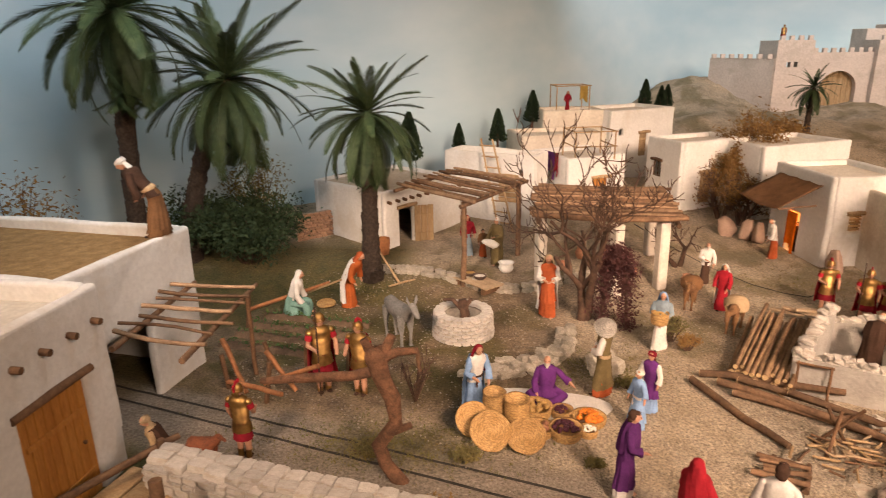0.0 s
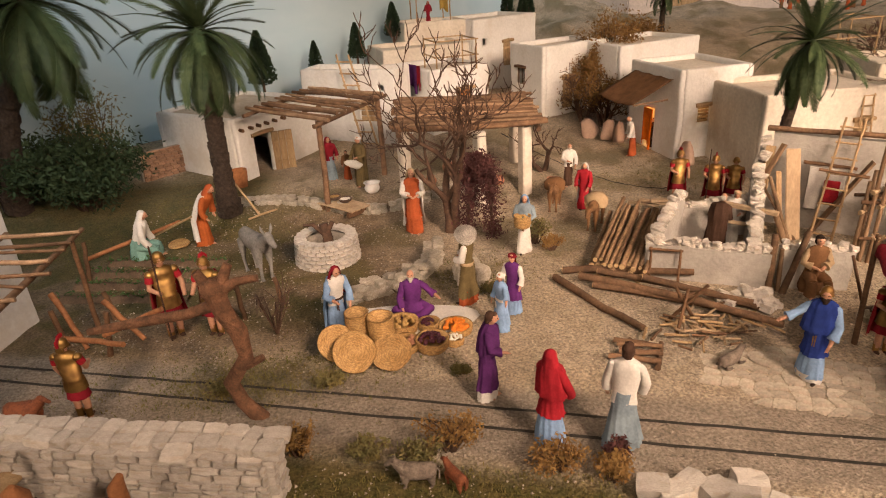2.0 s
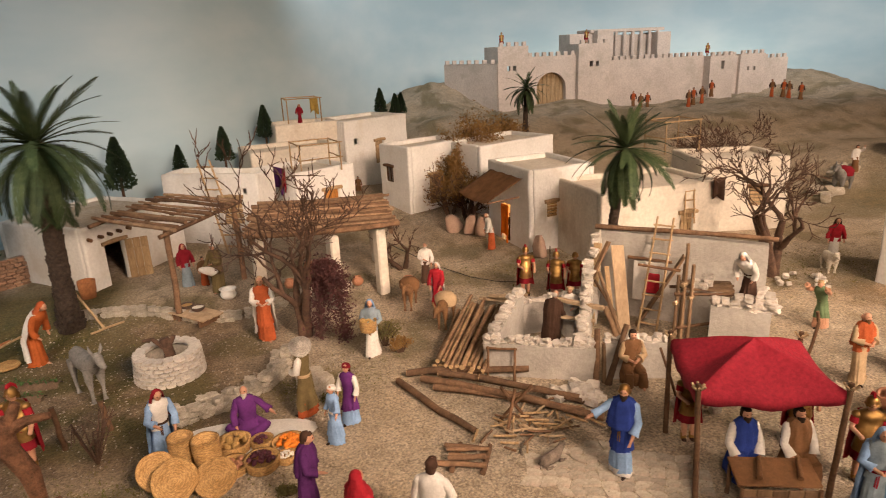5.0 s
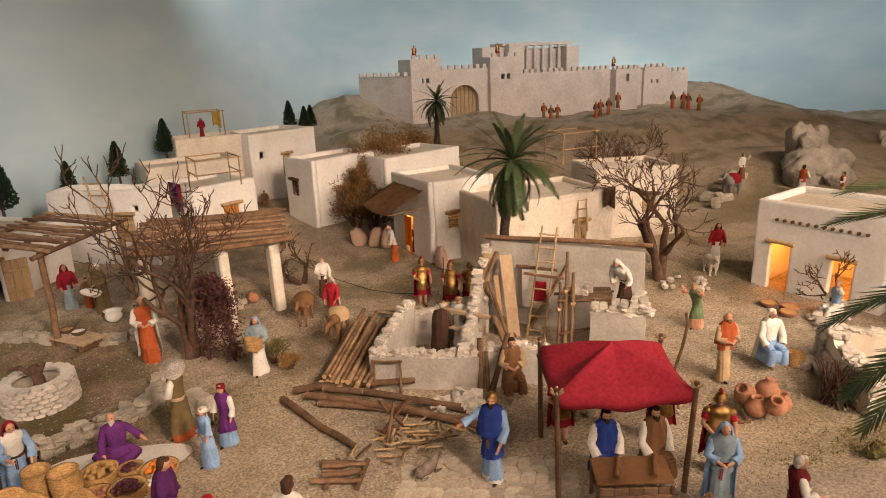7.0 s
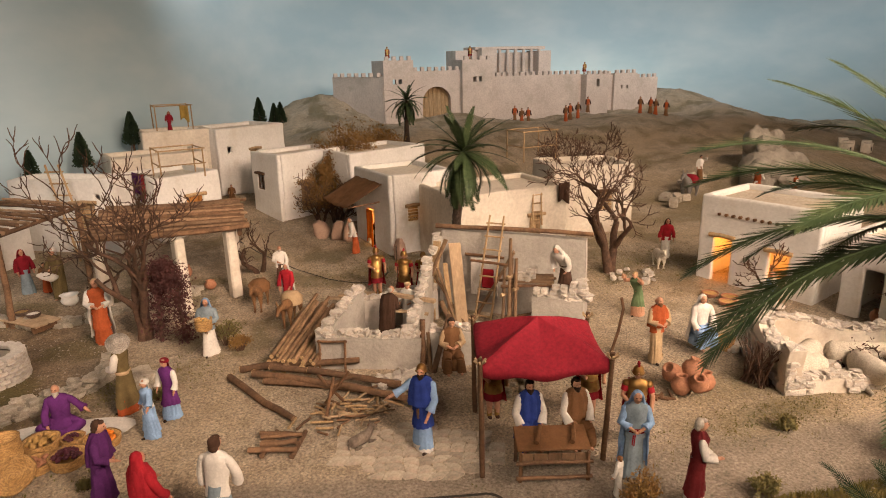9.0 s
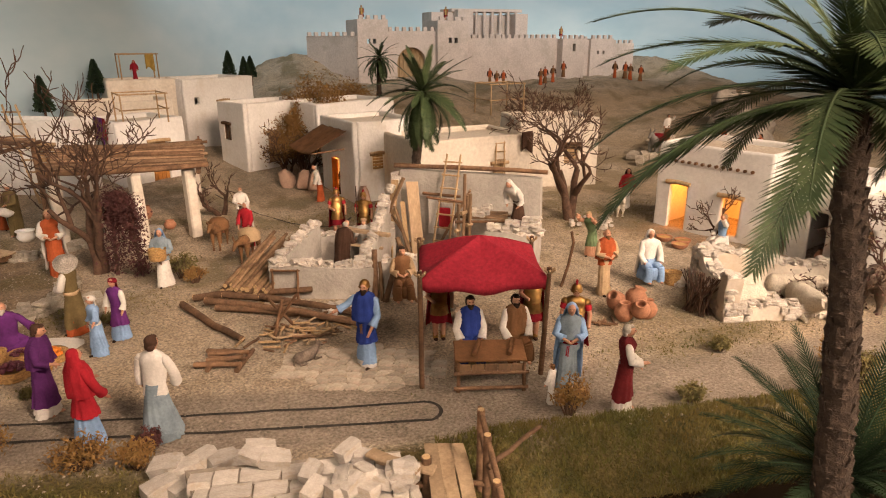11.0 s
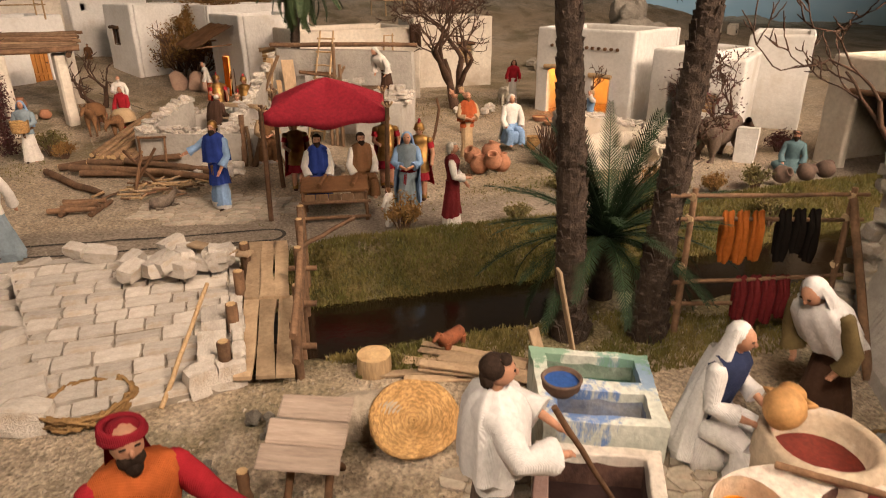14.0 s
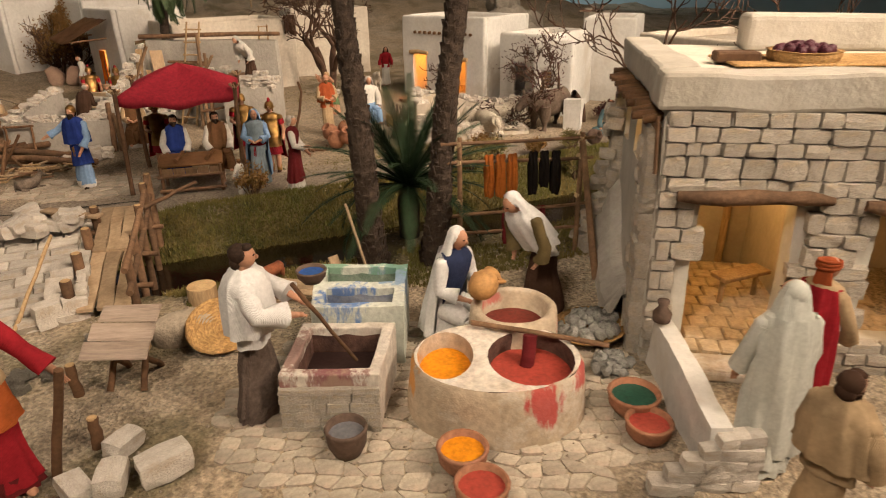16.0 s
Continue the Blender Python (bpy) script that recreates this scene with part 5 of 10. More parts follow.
flat_basket("large round flat wicker tray leaning forward", 0.150, 1.165, 0.042, 38, 5)
flat_basket("large round flat wicker tray lying on edge", 0.222, 1.16, 0.040, 30, -10)
flat_basket("round wicker tray standing behind others", 0.112, 1.205, 0.036, 58, 20)
deep_basket("upright wicker basket behind the trays", 0.205, 1.215, 0.026, 0.078)
deep_basket("tall narrow wicker basket", 0.158, 1.235, 0.024, 0.082)
deep_basket("wicker basket heaped with dried fruit", 0.248, 1.275, 0.035, 0.026, fill=NUTS)
deep_basket("wicker basket of dark dates", 0.305, 1.20, 0.034, 0.024, fill=DATES)
deep_basket("small wicker basket of dark figs", 0.305, 1.27, 0.023, 0.022, fill=DATES)
deep_basket("wicker basket heaped with orange apricots", 0.36, 1.25, 0.035, 0.018, fill=APRICOT, lumps=40)
deep_basket("wicker basket of nuts", 0.25, 1.205, 0.03, 0.02, fill=CLAY)
deep_basket("small wicker basket of white cheeses", 0.352, 1.205, 0.019, 0.018, fill=EGGS)
g = Geo()
vs = []
for k in range(24):
    a = 2 * math.pi * k / 24
    q = 1 + 0.12 * math.sin(3 * a + 1)
    vs.append((0.255 + 0.15 * q * math.cos(a), 1.30 + 0.085 * q * math.sin(a), gz(0.255 + 0.15 * q * math.cos(a), 1.30 + 0.085 * q * math.sin(a)) + 0.004))
g.add(vs, [list(range(24))])
tagged(part("market_cloth", g, OFFWHITE), "pale cloth spread under the market baskets", "cloth")


def field_wall():
    r = thing("field_wall", "low tumbled wall of pale stones behind the market", "wall", (0, 0, 0))
    line = [Vector(p) for p in ((0.085, 1.41), (0.166, 1.443), (0.235, 1.465), (0.31, 1.525), (0.35, 1.60), (0.358, 1.68))]
    for a, b in zip(line, line[1:]):
        n = max(2, round((b - a).length / 0.026))
        for k in range(n):
            for j in range(3):
                for s in (-1, 1):
                    if j == 2 and random.random() < 0.45:
                        continue
                    p = a.lerp(b, (k + 0.5 + random.uniform(-.3, .3)) / n) + Vector((b - a).normalized().yx) * Vector((-1, 1)) * 0.013 * s
                    piece("stone", FRS, r, (p.x, p.y, gz(p.x, p.y) + 0.006 + 0.013 * j), (random.uniform(0.022, 0.036), random.uniform(0.02, 0.03), random.uniform(0.013, 0.018)), math.degrees(math.atan2(b.y - a.y, b.x - a.x)) + random.uniform(-18, 18), (random.uniform(-9, 9), random.uniform(-9, 9)))


field_wall()
rubble("heap of tall pale rocks by the bare tree", 0.425, 1.46, 9, 0.03, 0.045, FS, zup=0.035)


# ------------------------------------------------------------------ well
def well():
    root = thing("stone_well", "round well of whitewashed stones with a stump in it", "well", (0.075, 1.685, gz(0.075, 1.685)))
    g = Geo()
    g.lathe([(0.080, -0.01), (0.078, 0.055), (0.052, 0.055), (0.052, 0.0)], 28)
    part("core", g, MORTAR, root)
    for row in range(6):
        n = 22
        for k in range(n):
            a = 2 * math.pi * (k + 0.5 * (row % 2)) / n
            r = 0.080 - 0.0008 * row
            piece("stone", WS, root, (r * math.cos(a), r * math.sin(a), 0.006 + 0.0105 * row), (0.0215, 0.016, 0.0095), math.degrees(a) + 90)
    for k in range(18):
        a = 2 * math.pi * k / 18
        piece("rim_stone", WS, root, (0.067 * math.cos(a), 0.067 * math.sin(a), 0.066), (0.023, 0.032, 0.010), math.degrees(a) + 90)
    g = Geo()
    g.tube([(0, 0, 0.0), (0.004, 0, 0.06), (-0.004, 0.004, 0.10)], [0.018, 0.014, 0.012], 9, wob=0.15)
    g.tube([(0, 0, 0.07), (0.022, 0.0, 0.105)], [0.009, 0.006], 7, wob=0.1)
    g.tube([(0, 0, 0.07), (-0.03, 0.006, 0.10), (-0.055, 0.01, 0.098)], [0.008, 0.006, 0.004], 7, wob=0.1)
    part("stump", g, TWIG, root)


well()


# ------------------------------------------------------------------ pergolas and terrace
def terrace():
    root = thing("terrace_edge", "low rough stone edge of the potter's terrace", "stone edge", (0, 0, 0))
    for k in range(46):
        u = k / 45
        x = -0.22 + 0.80 * u
        y = 2.09 - 0.06 * math.sin(3 * u) + 0.03 * math.sin(9 * u) - 0.04 * u
        for j in range(2):
            s = random.uniform(0.018, 0.03)
            piece("stone", FS, root, (x + random.uniform(-.008, .008), y + 0.014 * j, gz(x, y) + 0.004 + 0.012 * j), (s, s * 0.8, s * 0.65), random.uniform(0, 180))


terrace()


def pergola(label, corners, z, n, feet, foot_r, foot_mat, over=0.02, pole_r=0.0055, dense=1, roof=False):
    """corners: front-left, front-right, back-right, back-left of the pole roof."""
    fl, fr, br, bl = (Vector((*c, z if len(c) < 3 else 0)) if len(c) < 3 else Vector(c) for c in corners)
    root = thing("pergola", label, "pergola", (fl.x, fl.y, gz(fl.x, fl.y)))
    o = Vector((fl.x, fl.y, gz(fl.x, fl.y)))
    for p, q in ((fl, fr), (bl, br)):
        d = (q - p).normalized() * over
        stick(root, p - d - o, q + d - o, pole_r * 1.3, LOG, "beam")
    for k in range(n):
        u = (k + 0.5) / n
        p, q = fl.lerp(fr, u), bl.lerp(br, u)
        d = (q - p).normalized() * over
        stick(root, p - d * random.uniform(0.3, 1.6) + Vector((0, 0, 0.011 + random.uniform(-.003, .004))) - o, q + d * random.uniform(0.3, 1.6) + Vector((0, 0, 0.011 + random.uniform(-.003, .004))) - o, pole_r * random.uniform(0.75, 1.25), LOG if k % 3 else POLEBARK, "roof_pole", bow=random.uniform(-.007, .007))
    for x, y, top in feet:
        zz = gz(x, y)
        if foot_mat is CREAM:
            g = Geo()
            g.box((x - o.x, y - o.y, (zz + top) / 2 - o.z), (foot_r * 2, foot_r * 2, top - zz + 0.01), 20, b=0.005, jit=0.002)
            part("pillar", g, CREAM, root)
        else:
            stick(root, (x - o.x, y - o.y, zz - o.z - 0.005), (x - o.x, y - o.y, top - o.z), foot_r, foot_mat, "post")
    return root


pergola("pole pergola in front of the potter's house", ((0.07, 1.97, 0.30), (0.265, 2.20, 0.325), (0.03, 2.42, 0.325), (-0.165, 2.20, 0.30)), 0.3, 10, [(0.065, 2.02, 0.30), (0.25, 2.25, 0.32)], 0.010, LOG)
pergola("pole roof on cream plaster pillars behind the bare tree", ((0.33, 2.33, 0.275), (0.30, 2.00, 0.245), (0.725, 1.98, 0.24), (0.75, 2.30, 0.272)), 0.26, 24, [(0.315, 2.04, 0.25), (0.54, 1.955, 0.242), (0.695, 2.02, 0.235), (0.72, 2.28, 0.255)], 0.017, CREAM, pole_r=0.0074)
pergola("thin stick pergola beside the straw roof house", ((-0.565, 1.12, 0.235), (-0.565, 1.42, 0.235), (-0.42, 1.44, 0.225), (-0.42, 1.10, 0.225)), 0.2, 7, [(-0.43, 1.43, 0.22)], 0.006, DARKWOOD, over=0.03, pole_r=0.005)


def potter_table():
    t = thing("low_plank_table", "low plank table with clay dishes on the terrace", "table", (0.112, 2.008, gz(0.112, 2.008)), -46)
    for k in range(4):
        g = Geo()
        g.box((0, -0.03 + 0.02 * k, 0.022), (0.16, 0.018, 0.005), b=0.001, jit=0.0012)
        part("board", g, PLANK, t)
    for x in (-0.06, 0.06):
        g = Geo()
        g.box((x, 0, 0.01), (0.012, 0.08, 0.02), b=0.002)
        part("leg", g, DARKWOOD, t)
    for x, y, m in ((0.083, 2.052, NUTS), (0.118, 2.020, EGGS)):
        bowl("round brown clay dish on the low table", x, y, 0.021, 0.013, m, DARKCLAY, z=gz(0.112, 2.008) + 0.025, name="clay_dish", cat="dish")


potter_table()
jar("white pot beside the potter", 0.205, 2.10, 0.036, 0.026, WHITE, neck=0.9, name="white_pot")
ladder("pale stick ladder against the white house", (0.215, 2.54, gz(0.215, 2.54)), (0.135, 2.645, 0.41), 0.062, 8, (0.89, -0.45, 0), 0.0045)
ladder("short stick ladder on the low cream house", (1.80, 1.96, 0.14), (1.82, 2.0, 0.27), 0.04, 4, (1, 0, 0))


def roof_rack(label, x, y, z, w, d, h, turn, rails=2):
    r = thing("stick_rack", label, "rack", (x, y, z), turn)
    for a in (0, w):
        for b in (0, d):
            stick(r, (a, b, 0), (a, b, h), 0.0035, WOOD, "post")
    for k in range(rails):
        zz = h * (k + 1) / rails - 0.004
        stick(r, (-0.01, 0, zz), (w + 0.01, 0, zz), 0.003, WOOD, "rail")
        stick(r, (w, 0, zz), (w, d, zz), 0.003, WOOD, "rail")
        stick(r, (0, 0, zz), (0, d, zz), 0.003, WOOD, "rail")
    stick(r, (0, d, h - 0.004), (w, d, h - 0.004), 0.003, WOOD, "rail")
    return r


roof_rack("stick rack on the white house roof", 0.50, 2.70, 0.31, 0.17, 0.16, 0.12, 12)
roof_rack("stick shade frame on the upper roof", 0.49, 3.42, 0.44, 0.17, 0.14, 0.13, 8, 1)
roof_rack("stick shade frame with a mat roof", 2.02, 2.46, 0.30, 0.18, 0.14, 0.14, 5, 2)


def hung_cloth(label, a, b, drop, material, wave=0.006):
    a, b = Vector(a), Vector(b)
    o = thing("hung_cloth", label, "cloth", a)
    g, vs = Geo(), []
    n, m = 12, 7
    side = (b - a).normalized()
    out = Vector((side.y, -side.x, 0))
    for i in range(n + 1):
        for j in range(m + 1):
            u, v = i / n, j / m
            p = (b - a) * u + Vector((0, 0, -drop * v * (1 - 0.15 * math.sin(5 * u)))) + out * (0.004 + wave * math.sin(9 * u) * v)
            vs.append(p)
    g.add(vs, [[i * (m + 1) + j, i * (m + 1) + j + 1, (i + 1) * (m + 1) + j + 1, (i + 1) * (m + 1) + j] for i in range(n) for j in range(m)], 0, True)
    ob = part("cloth", g, material, o)
    s = ob.modifiers.new("cloth", "SOLIDIFY")
    s.thickness, s.offset = 0.002, 0
    return o


hung_cloth("purple blanket hung over the roof edge", (0.39, 2.812, 0.338), (0.425, 2.742, 0.338), 0.10, PURPLE)
hung_cloth("crimson edge of the blanket on the white house", (0.426, 2.740, 0.337), (0.437, 2.718, 0.337), 0.085, CRIMSON)
hung_cloth("brown blanket hung over the parapet", (1.905, 1.988, 0.29), (1.955, 1.99, 0.292), 0.075, DKBROWN)
hung_cloth("yellow cloth hung on the upper rack", (0.605, 3.42, 0.565), (0.645, 3.42, 0.565), 0.07, OCHRE)
hung_cloth("orange curtain in the awning house doorway", (1.280, 2.478, 0.16), (1.290, 2.42, 0.16), 0.145, GLOWCLOTH)


def awning():
    r = thing("awning", "brown cloth awning on two sticks over the doorway", "awning", (1.255, 2.45, 0.0))
    g, vs = Geo(), []
    n = 10
    for i in range(n + 1):
        for j in range(n + 1):
            u, v = i / n, j / n
            x = 0.02 - 0.15 * v
            y = 0.10 - 0.25 * u
            vs.append((x + (y * -0.16), y - 0.02 * v, 0.29 - 0.075 * v - 0.012 * math.sin(math.pi * u) * v + 0.002 * math.sin(20 * u)))
    g.add(vs, [[i * (n + 1) + j, i * (n + 1) + j + 1, (i + 1) * (n + 1) + j + 1, (i + 1) * (n + 1) + j] for i in range(n) for j in range(n)], 0, True)
    ob = part("cloth", g, BROWN, r)
    s = ob.modifiers.new("cloth", "SOLIDIFY")
    s.thickness = 0.002
    for y in (0.09, -0.15):
        stick(r, (0.03, y, 0.22), (-0.13 - 0.16 * y, y - 0.02, 0.212), 0.0035, LOG, "stick")


awning()
SACKING = cloth("pinkish_sacking", (0.40, 0.27, 0.20), 0.75)
for k, (x, y) in enumerate([(1.13, 2.62), (1.165, 2.57), (1.20, 2.53), (1.33, 2.20)]):
    s = thing("grain_sack", "full pinkish brown sack standing by the awning house", "sack", (x, y, gz(x, y)), 30 * k, group="sacks at the awning house")
    g = Geo()
    g.lathe([(0.0001, 0), (0.029, 0.002), (0.033, 0.014), (0.031, 0.042), (0.026, 0.064), (0.017, 0.078), (0.015, 0.084), (0.0001, 0.083)], 20, sx=1.1, sy=0.68, fold=0.09, folds=4, ph=k)
    g.v = [p + noise.noise_vector(p * 40 + Vector((k, 0, 0))) * 0.005 for p in g.v]
    part("bag", g, SACKING, s, place=pose(0, 0, 0, 0, (-30, 16, 28, 10)[k], 0))


# ------------------------------------------------------------------ clay jars and pen
for k, (x, y, s) in enumerate([(1.575, 0.93, 1.0), (1.61, 0.945, 1.1), (1.60, 0.905, 0.95), (1.635, 0.92, 1.0), (1.59, 0.965, 1.0)]):
    jar("round reddish clay jar in a cluster on the ground", x, y, 0.046 * s, 0.024 * s, lying=(0, 20, -30, 0, 40)[k], turn=70 * k, neck=0.5, z=gz(x, y))


def pen():
    r = thing("sheep_pen_wall", "rough whitewashed ruin of a wall round the sheep pen", "wall", (0, 0, 0))
    sides = [((1.775, 0.825), (2.10, 0.715), lambda u: 0.035 + 0.075 * (1 - step(0.0, 0.055, u)) - 0.022 * step(0.1, 0.33, u)),
             ((1.905, 1.06), (1.775, 0.825), lambda u: 0.10 - 0.02 * step(0.05, 0.15, u) + 0.03 * step(0.2, 0.27, u)),
             ((2.25, 0.90), (1.925, 1.04), lambda u: 0.06 + 0.035 * step(0.1, 0.33, u))]
    for k, (a, b, rise) in enumerate(sides):
        w, turn = frame_of(a, b)
        rot = Matrix.Translation((a[0], a[1], -0.02)) @ Matrix.Rotation(radians(turn), 4, "Z")
        g = Geo()
        top = lambda u: 0.02 + rise(u) + 0.012 * noise.noise(Vector((u * 30, k, 0)))
        g.slab((0, 0, 0), (1, 0), w, 0.14, 0.035, wave=0.006, step=0.014, top=top)
        part("wall", g, CREAM, r, place=rot)
        hole = lambda u, z: noise.noise(Vector((u * 14, z * 22, k * 5))) < 0.02 or z > top(min(w, max(0, u))) - 0.02
        coursed(r, (a[0], a[1], 0.0), turn, w, 0.12, (0.026, 0.013), RS, "stone", 0.014, irregular=0.5, skip=hole)
        x = 0.01
        while x < w - 0.01:
            for q in range(2):
                p = rot @ Vector((x + random.uniform(-.004, .004), 0.010 + 0.016 * q, top(x) + random.uniform(0.0, 0.006)))
                s = random.uniform(0.014, 0.032)
                piece("stone", RS, r, p, (s, 0.022, random.uniform(0.009, 0.018)), turn + random.uniform(-30, 30), (random.uniform(-16, 16), random.uniform(-16, 16)))
            x += 0.019
    w = thing("wall_stub", "short white stub of a wall by the ox", "wall", (2.215, 0.69, -0.01), -60)
    g = Geo()
    g.slab((0, 0, 0), (1, 0), 0.05, 0.10, 0.03, wave=0.006, step=0.012)
    part("render", g, WHITE, w)
    rubble("pale stones heaped at the pen's far corner", 1.90, 1.05, 34, 0.06, 0.028, RS)
    rubble("straw coloured rubble inside the pen", 2.02, 0.83, 60, 0.11, 0.026, RS, zup=0.03)
    g = Geo()
    for k in range(44):
        a = random.uniform(-0.7, 0.7)
        g.tube([(random.uniform(-.02, .02), random.uniform(-.03, .03), 0), (0.06 * math.sin(a), 0.05 * random.uniform(-1, 1), 0.10 * math.cos(a))], [0.002, 0.001], 4)
    o = tagged(part("brushwood", g, TWIG), "upright bundle of dark brushwood by the pen", "brushwood")
    o.location = (1.765, 0.895, 0)


pen()
bulb("doorway_lamp", (1.345, 2.46, 0.13), 1.1, (1.0, 0.42, 0.08))
bulb("house_lamp", (2.35, 1.47, 0.2), 1.8, (1.0, 0.33, 0.05))
bulb("house_lamp", (2.39, 1.28, 0.2), 1.8, (1.0, 0.33, 0.05))


# ------------------------------------------------------------------ stone ramp and plank bridge
def ramp():
    root = thing("stone_ramp", "sloping ramp of pale hewn blocks beside the bridge", "ramp", (0, 0, 0))
    g = Geo()
    A, B, C, D = (0.645, 0.30), (0.835, 0.285), (0.895, 0.60), (0.60, 0.68)
    low, high = 0.006, 0.052
    vs = [(*A, low), (*B, low), (*C, high), (*D, high), (*A, -0.08), (*B, -0.08), (*C, -0.08), (*D, -0.08)]
    g.add(vs, [[0, 1, 2, 3], [0, 4, 5, 1], [1, 5, 6, 2], [2, 6, 7, 3], [3, 7, 4, 0]])
    part("bed", g, MORTAR, root)
    a, b, c, d = (Vector((*p, 0)) for p in (A, B, C, D))
    v = 0.0
    row = 0
    while v < 0.97:
        ch = random.uniform(0.075, 0.095)
        l, r = a.lerp(d, v + ch / 2), b.lerp(c, v + ch / 2)
        w = (r - l).length
        x = -random.uniform(0, 0.03)
        z = low + (high - low) * (v + ch / 2)
        turn = math.degrees(math.atan2(r.y - l.y, r.x - l.x))
        while x < w:
            cw = random.uniform(0.032, 0.062)
            x0, x1 = max(0, x), min(w, x + cw)
            if x1 - x0 > 0.012:
                p = l.lerp(r, (x0 + x1) / 2 / w)
                piece("block", FB, root, (p.x, p.y, z + random.uniform(-0.005, -0.0035)), (x1 - x0 - 0.001, 0.35 * ch - 0.0012, 0.02), turn + random.uniform(-1.2, 1.2), (7.5 + random.uniform(-1, 1), random.uniform(-1, 1)))
            x += cw
        v += ch
    coursed(root, (0.845, 0.295, -0.06), 79, 0.30, 0.10, (0.035, 0.022), HB, "block", 0.016)
    for k in range(17):
        u, q = random.random() ** 0.7, random.random()
        p = Vector((0.60, 0.72, 0)).lerp(Vector((0.86, 0.57, 0)), u) + Vector((0.02, -0.10 * q, 0))
        s = random.uniform(0.024, 0.036)
        st = thing("loose_block", "loose pale hewn stone block on the ramp", "stone", (p.x, p.y, high + 0.008 + 0.010 * (k % 2)), random.uniform(0, 180), group="loose blocks on the ramp")
        piece("block", HB, st, (0, 0, 0.006), (s * 1.3, s * 0.8, s * 0.65), 0, (random.uniform(-18, 18), random.uniform(-18, 18)))
    for k, (x, y) in enumerate([(0.575, 0.75), (0.60, 0.735), (0.625, 0.745), (0.655, 0.73), (0.69, 0.72), (0.565, 0.70), (0.60, 0.69), (0.71, 0.735), (0.57, 0.64), (0.585, 0.60), (0.6, 0.55), (0.605, 0.5), (0.61, 0.45), (0.615, 0.4), (0.62, 0.36), (0.625, 0.32)]):
        st = thing("edge_block", "pale hewn block at the ramp's edge", "stone", (x, y, gz(x, y)), random.uniform(-30, 30), group="blocks along the ramp")
        piece("block", HB, st, (0, 0, 0.014), (0.05, 0.036, 0.032), 0, (random.uniform(-8, 8), random.uniform(-8, 8)))
    for x, y, sx, sy, tn in ((0.838, 0.41, 0.06, 0.034, 78), (0.822, 0.345, 0.07, 0.036, 80), (0.80, 0.300, 0.036, 0.03, 10), (0.835, 0.300, 0.034, 0.03, -4)):
        st = thing("edge_block", "large pale hewn slab along the ramp's edge", "stone", (x, y, 0.0), tn, group="blocks along the ramp")
        piece("block", HB, st, (0, 0, 0.014 + 0.10 * max(0, y - 0.3)), (sx, sy, 0.034), 0, (random.uniform(-3, 3), random.uniform(-3, 3)))
    pl = thing("board", "pale split board lying on the blocks", "board", (0.866, 0.545, high + 0.022), -56)
    for k in range(2):
        g = Geo()
        g.box((0.012 * k, 0.014 * k, 0.004 - 0.008 * k), (0.085, 0.020, 0.005), 14 * k, b=0.001)
        part("plank", g, PLANK, pl)


ramp()


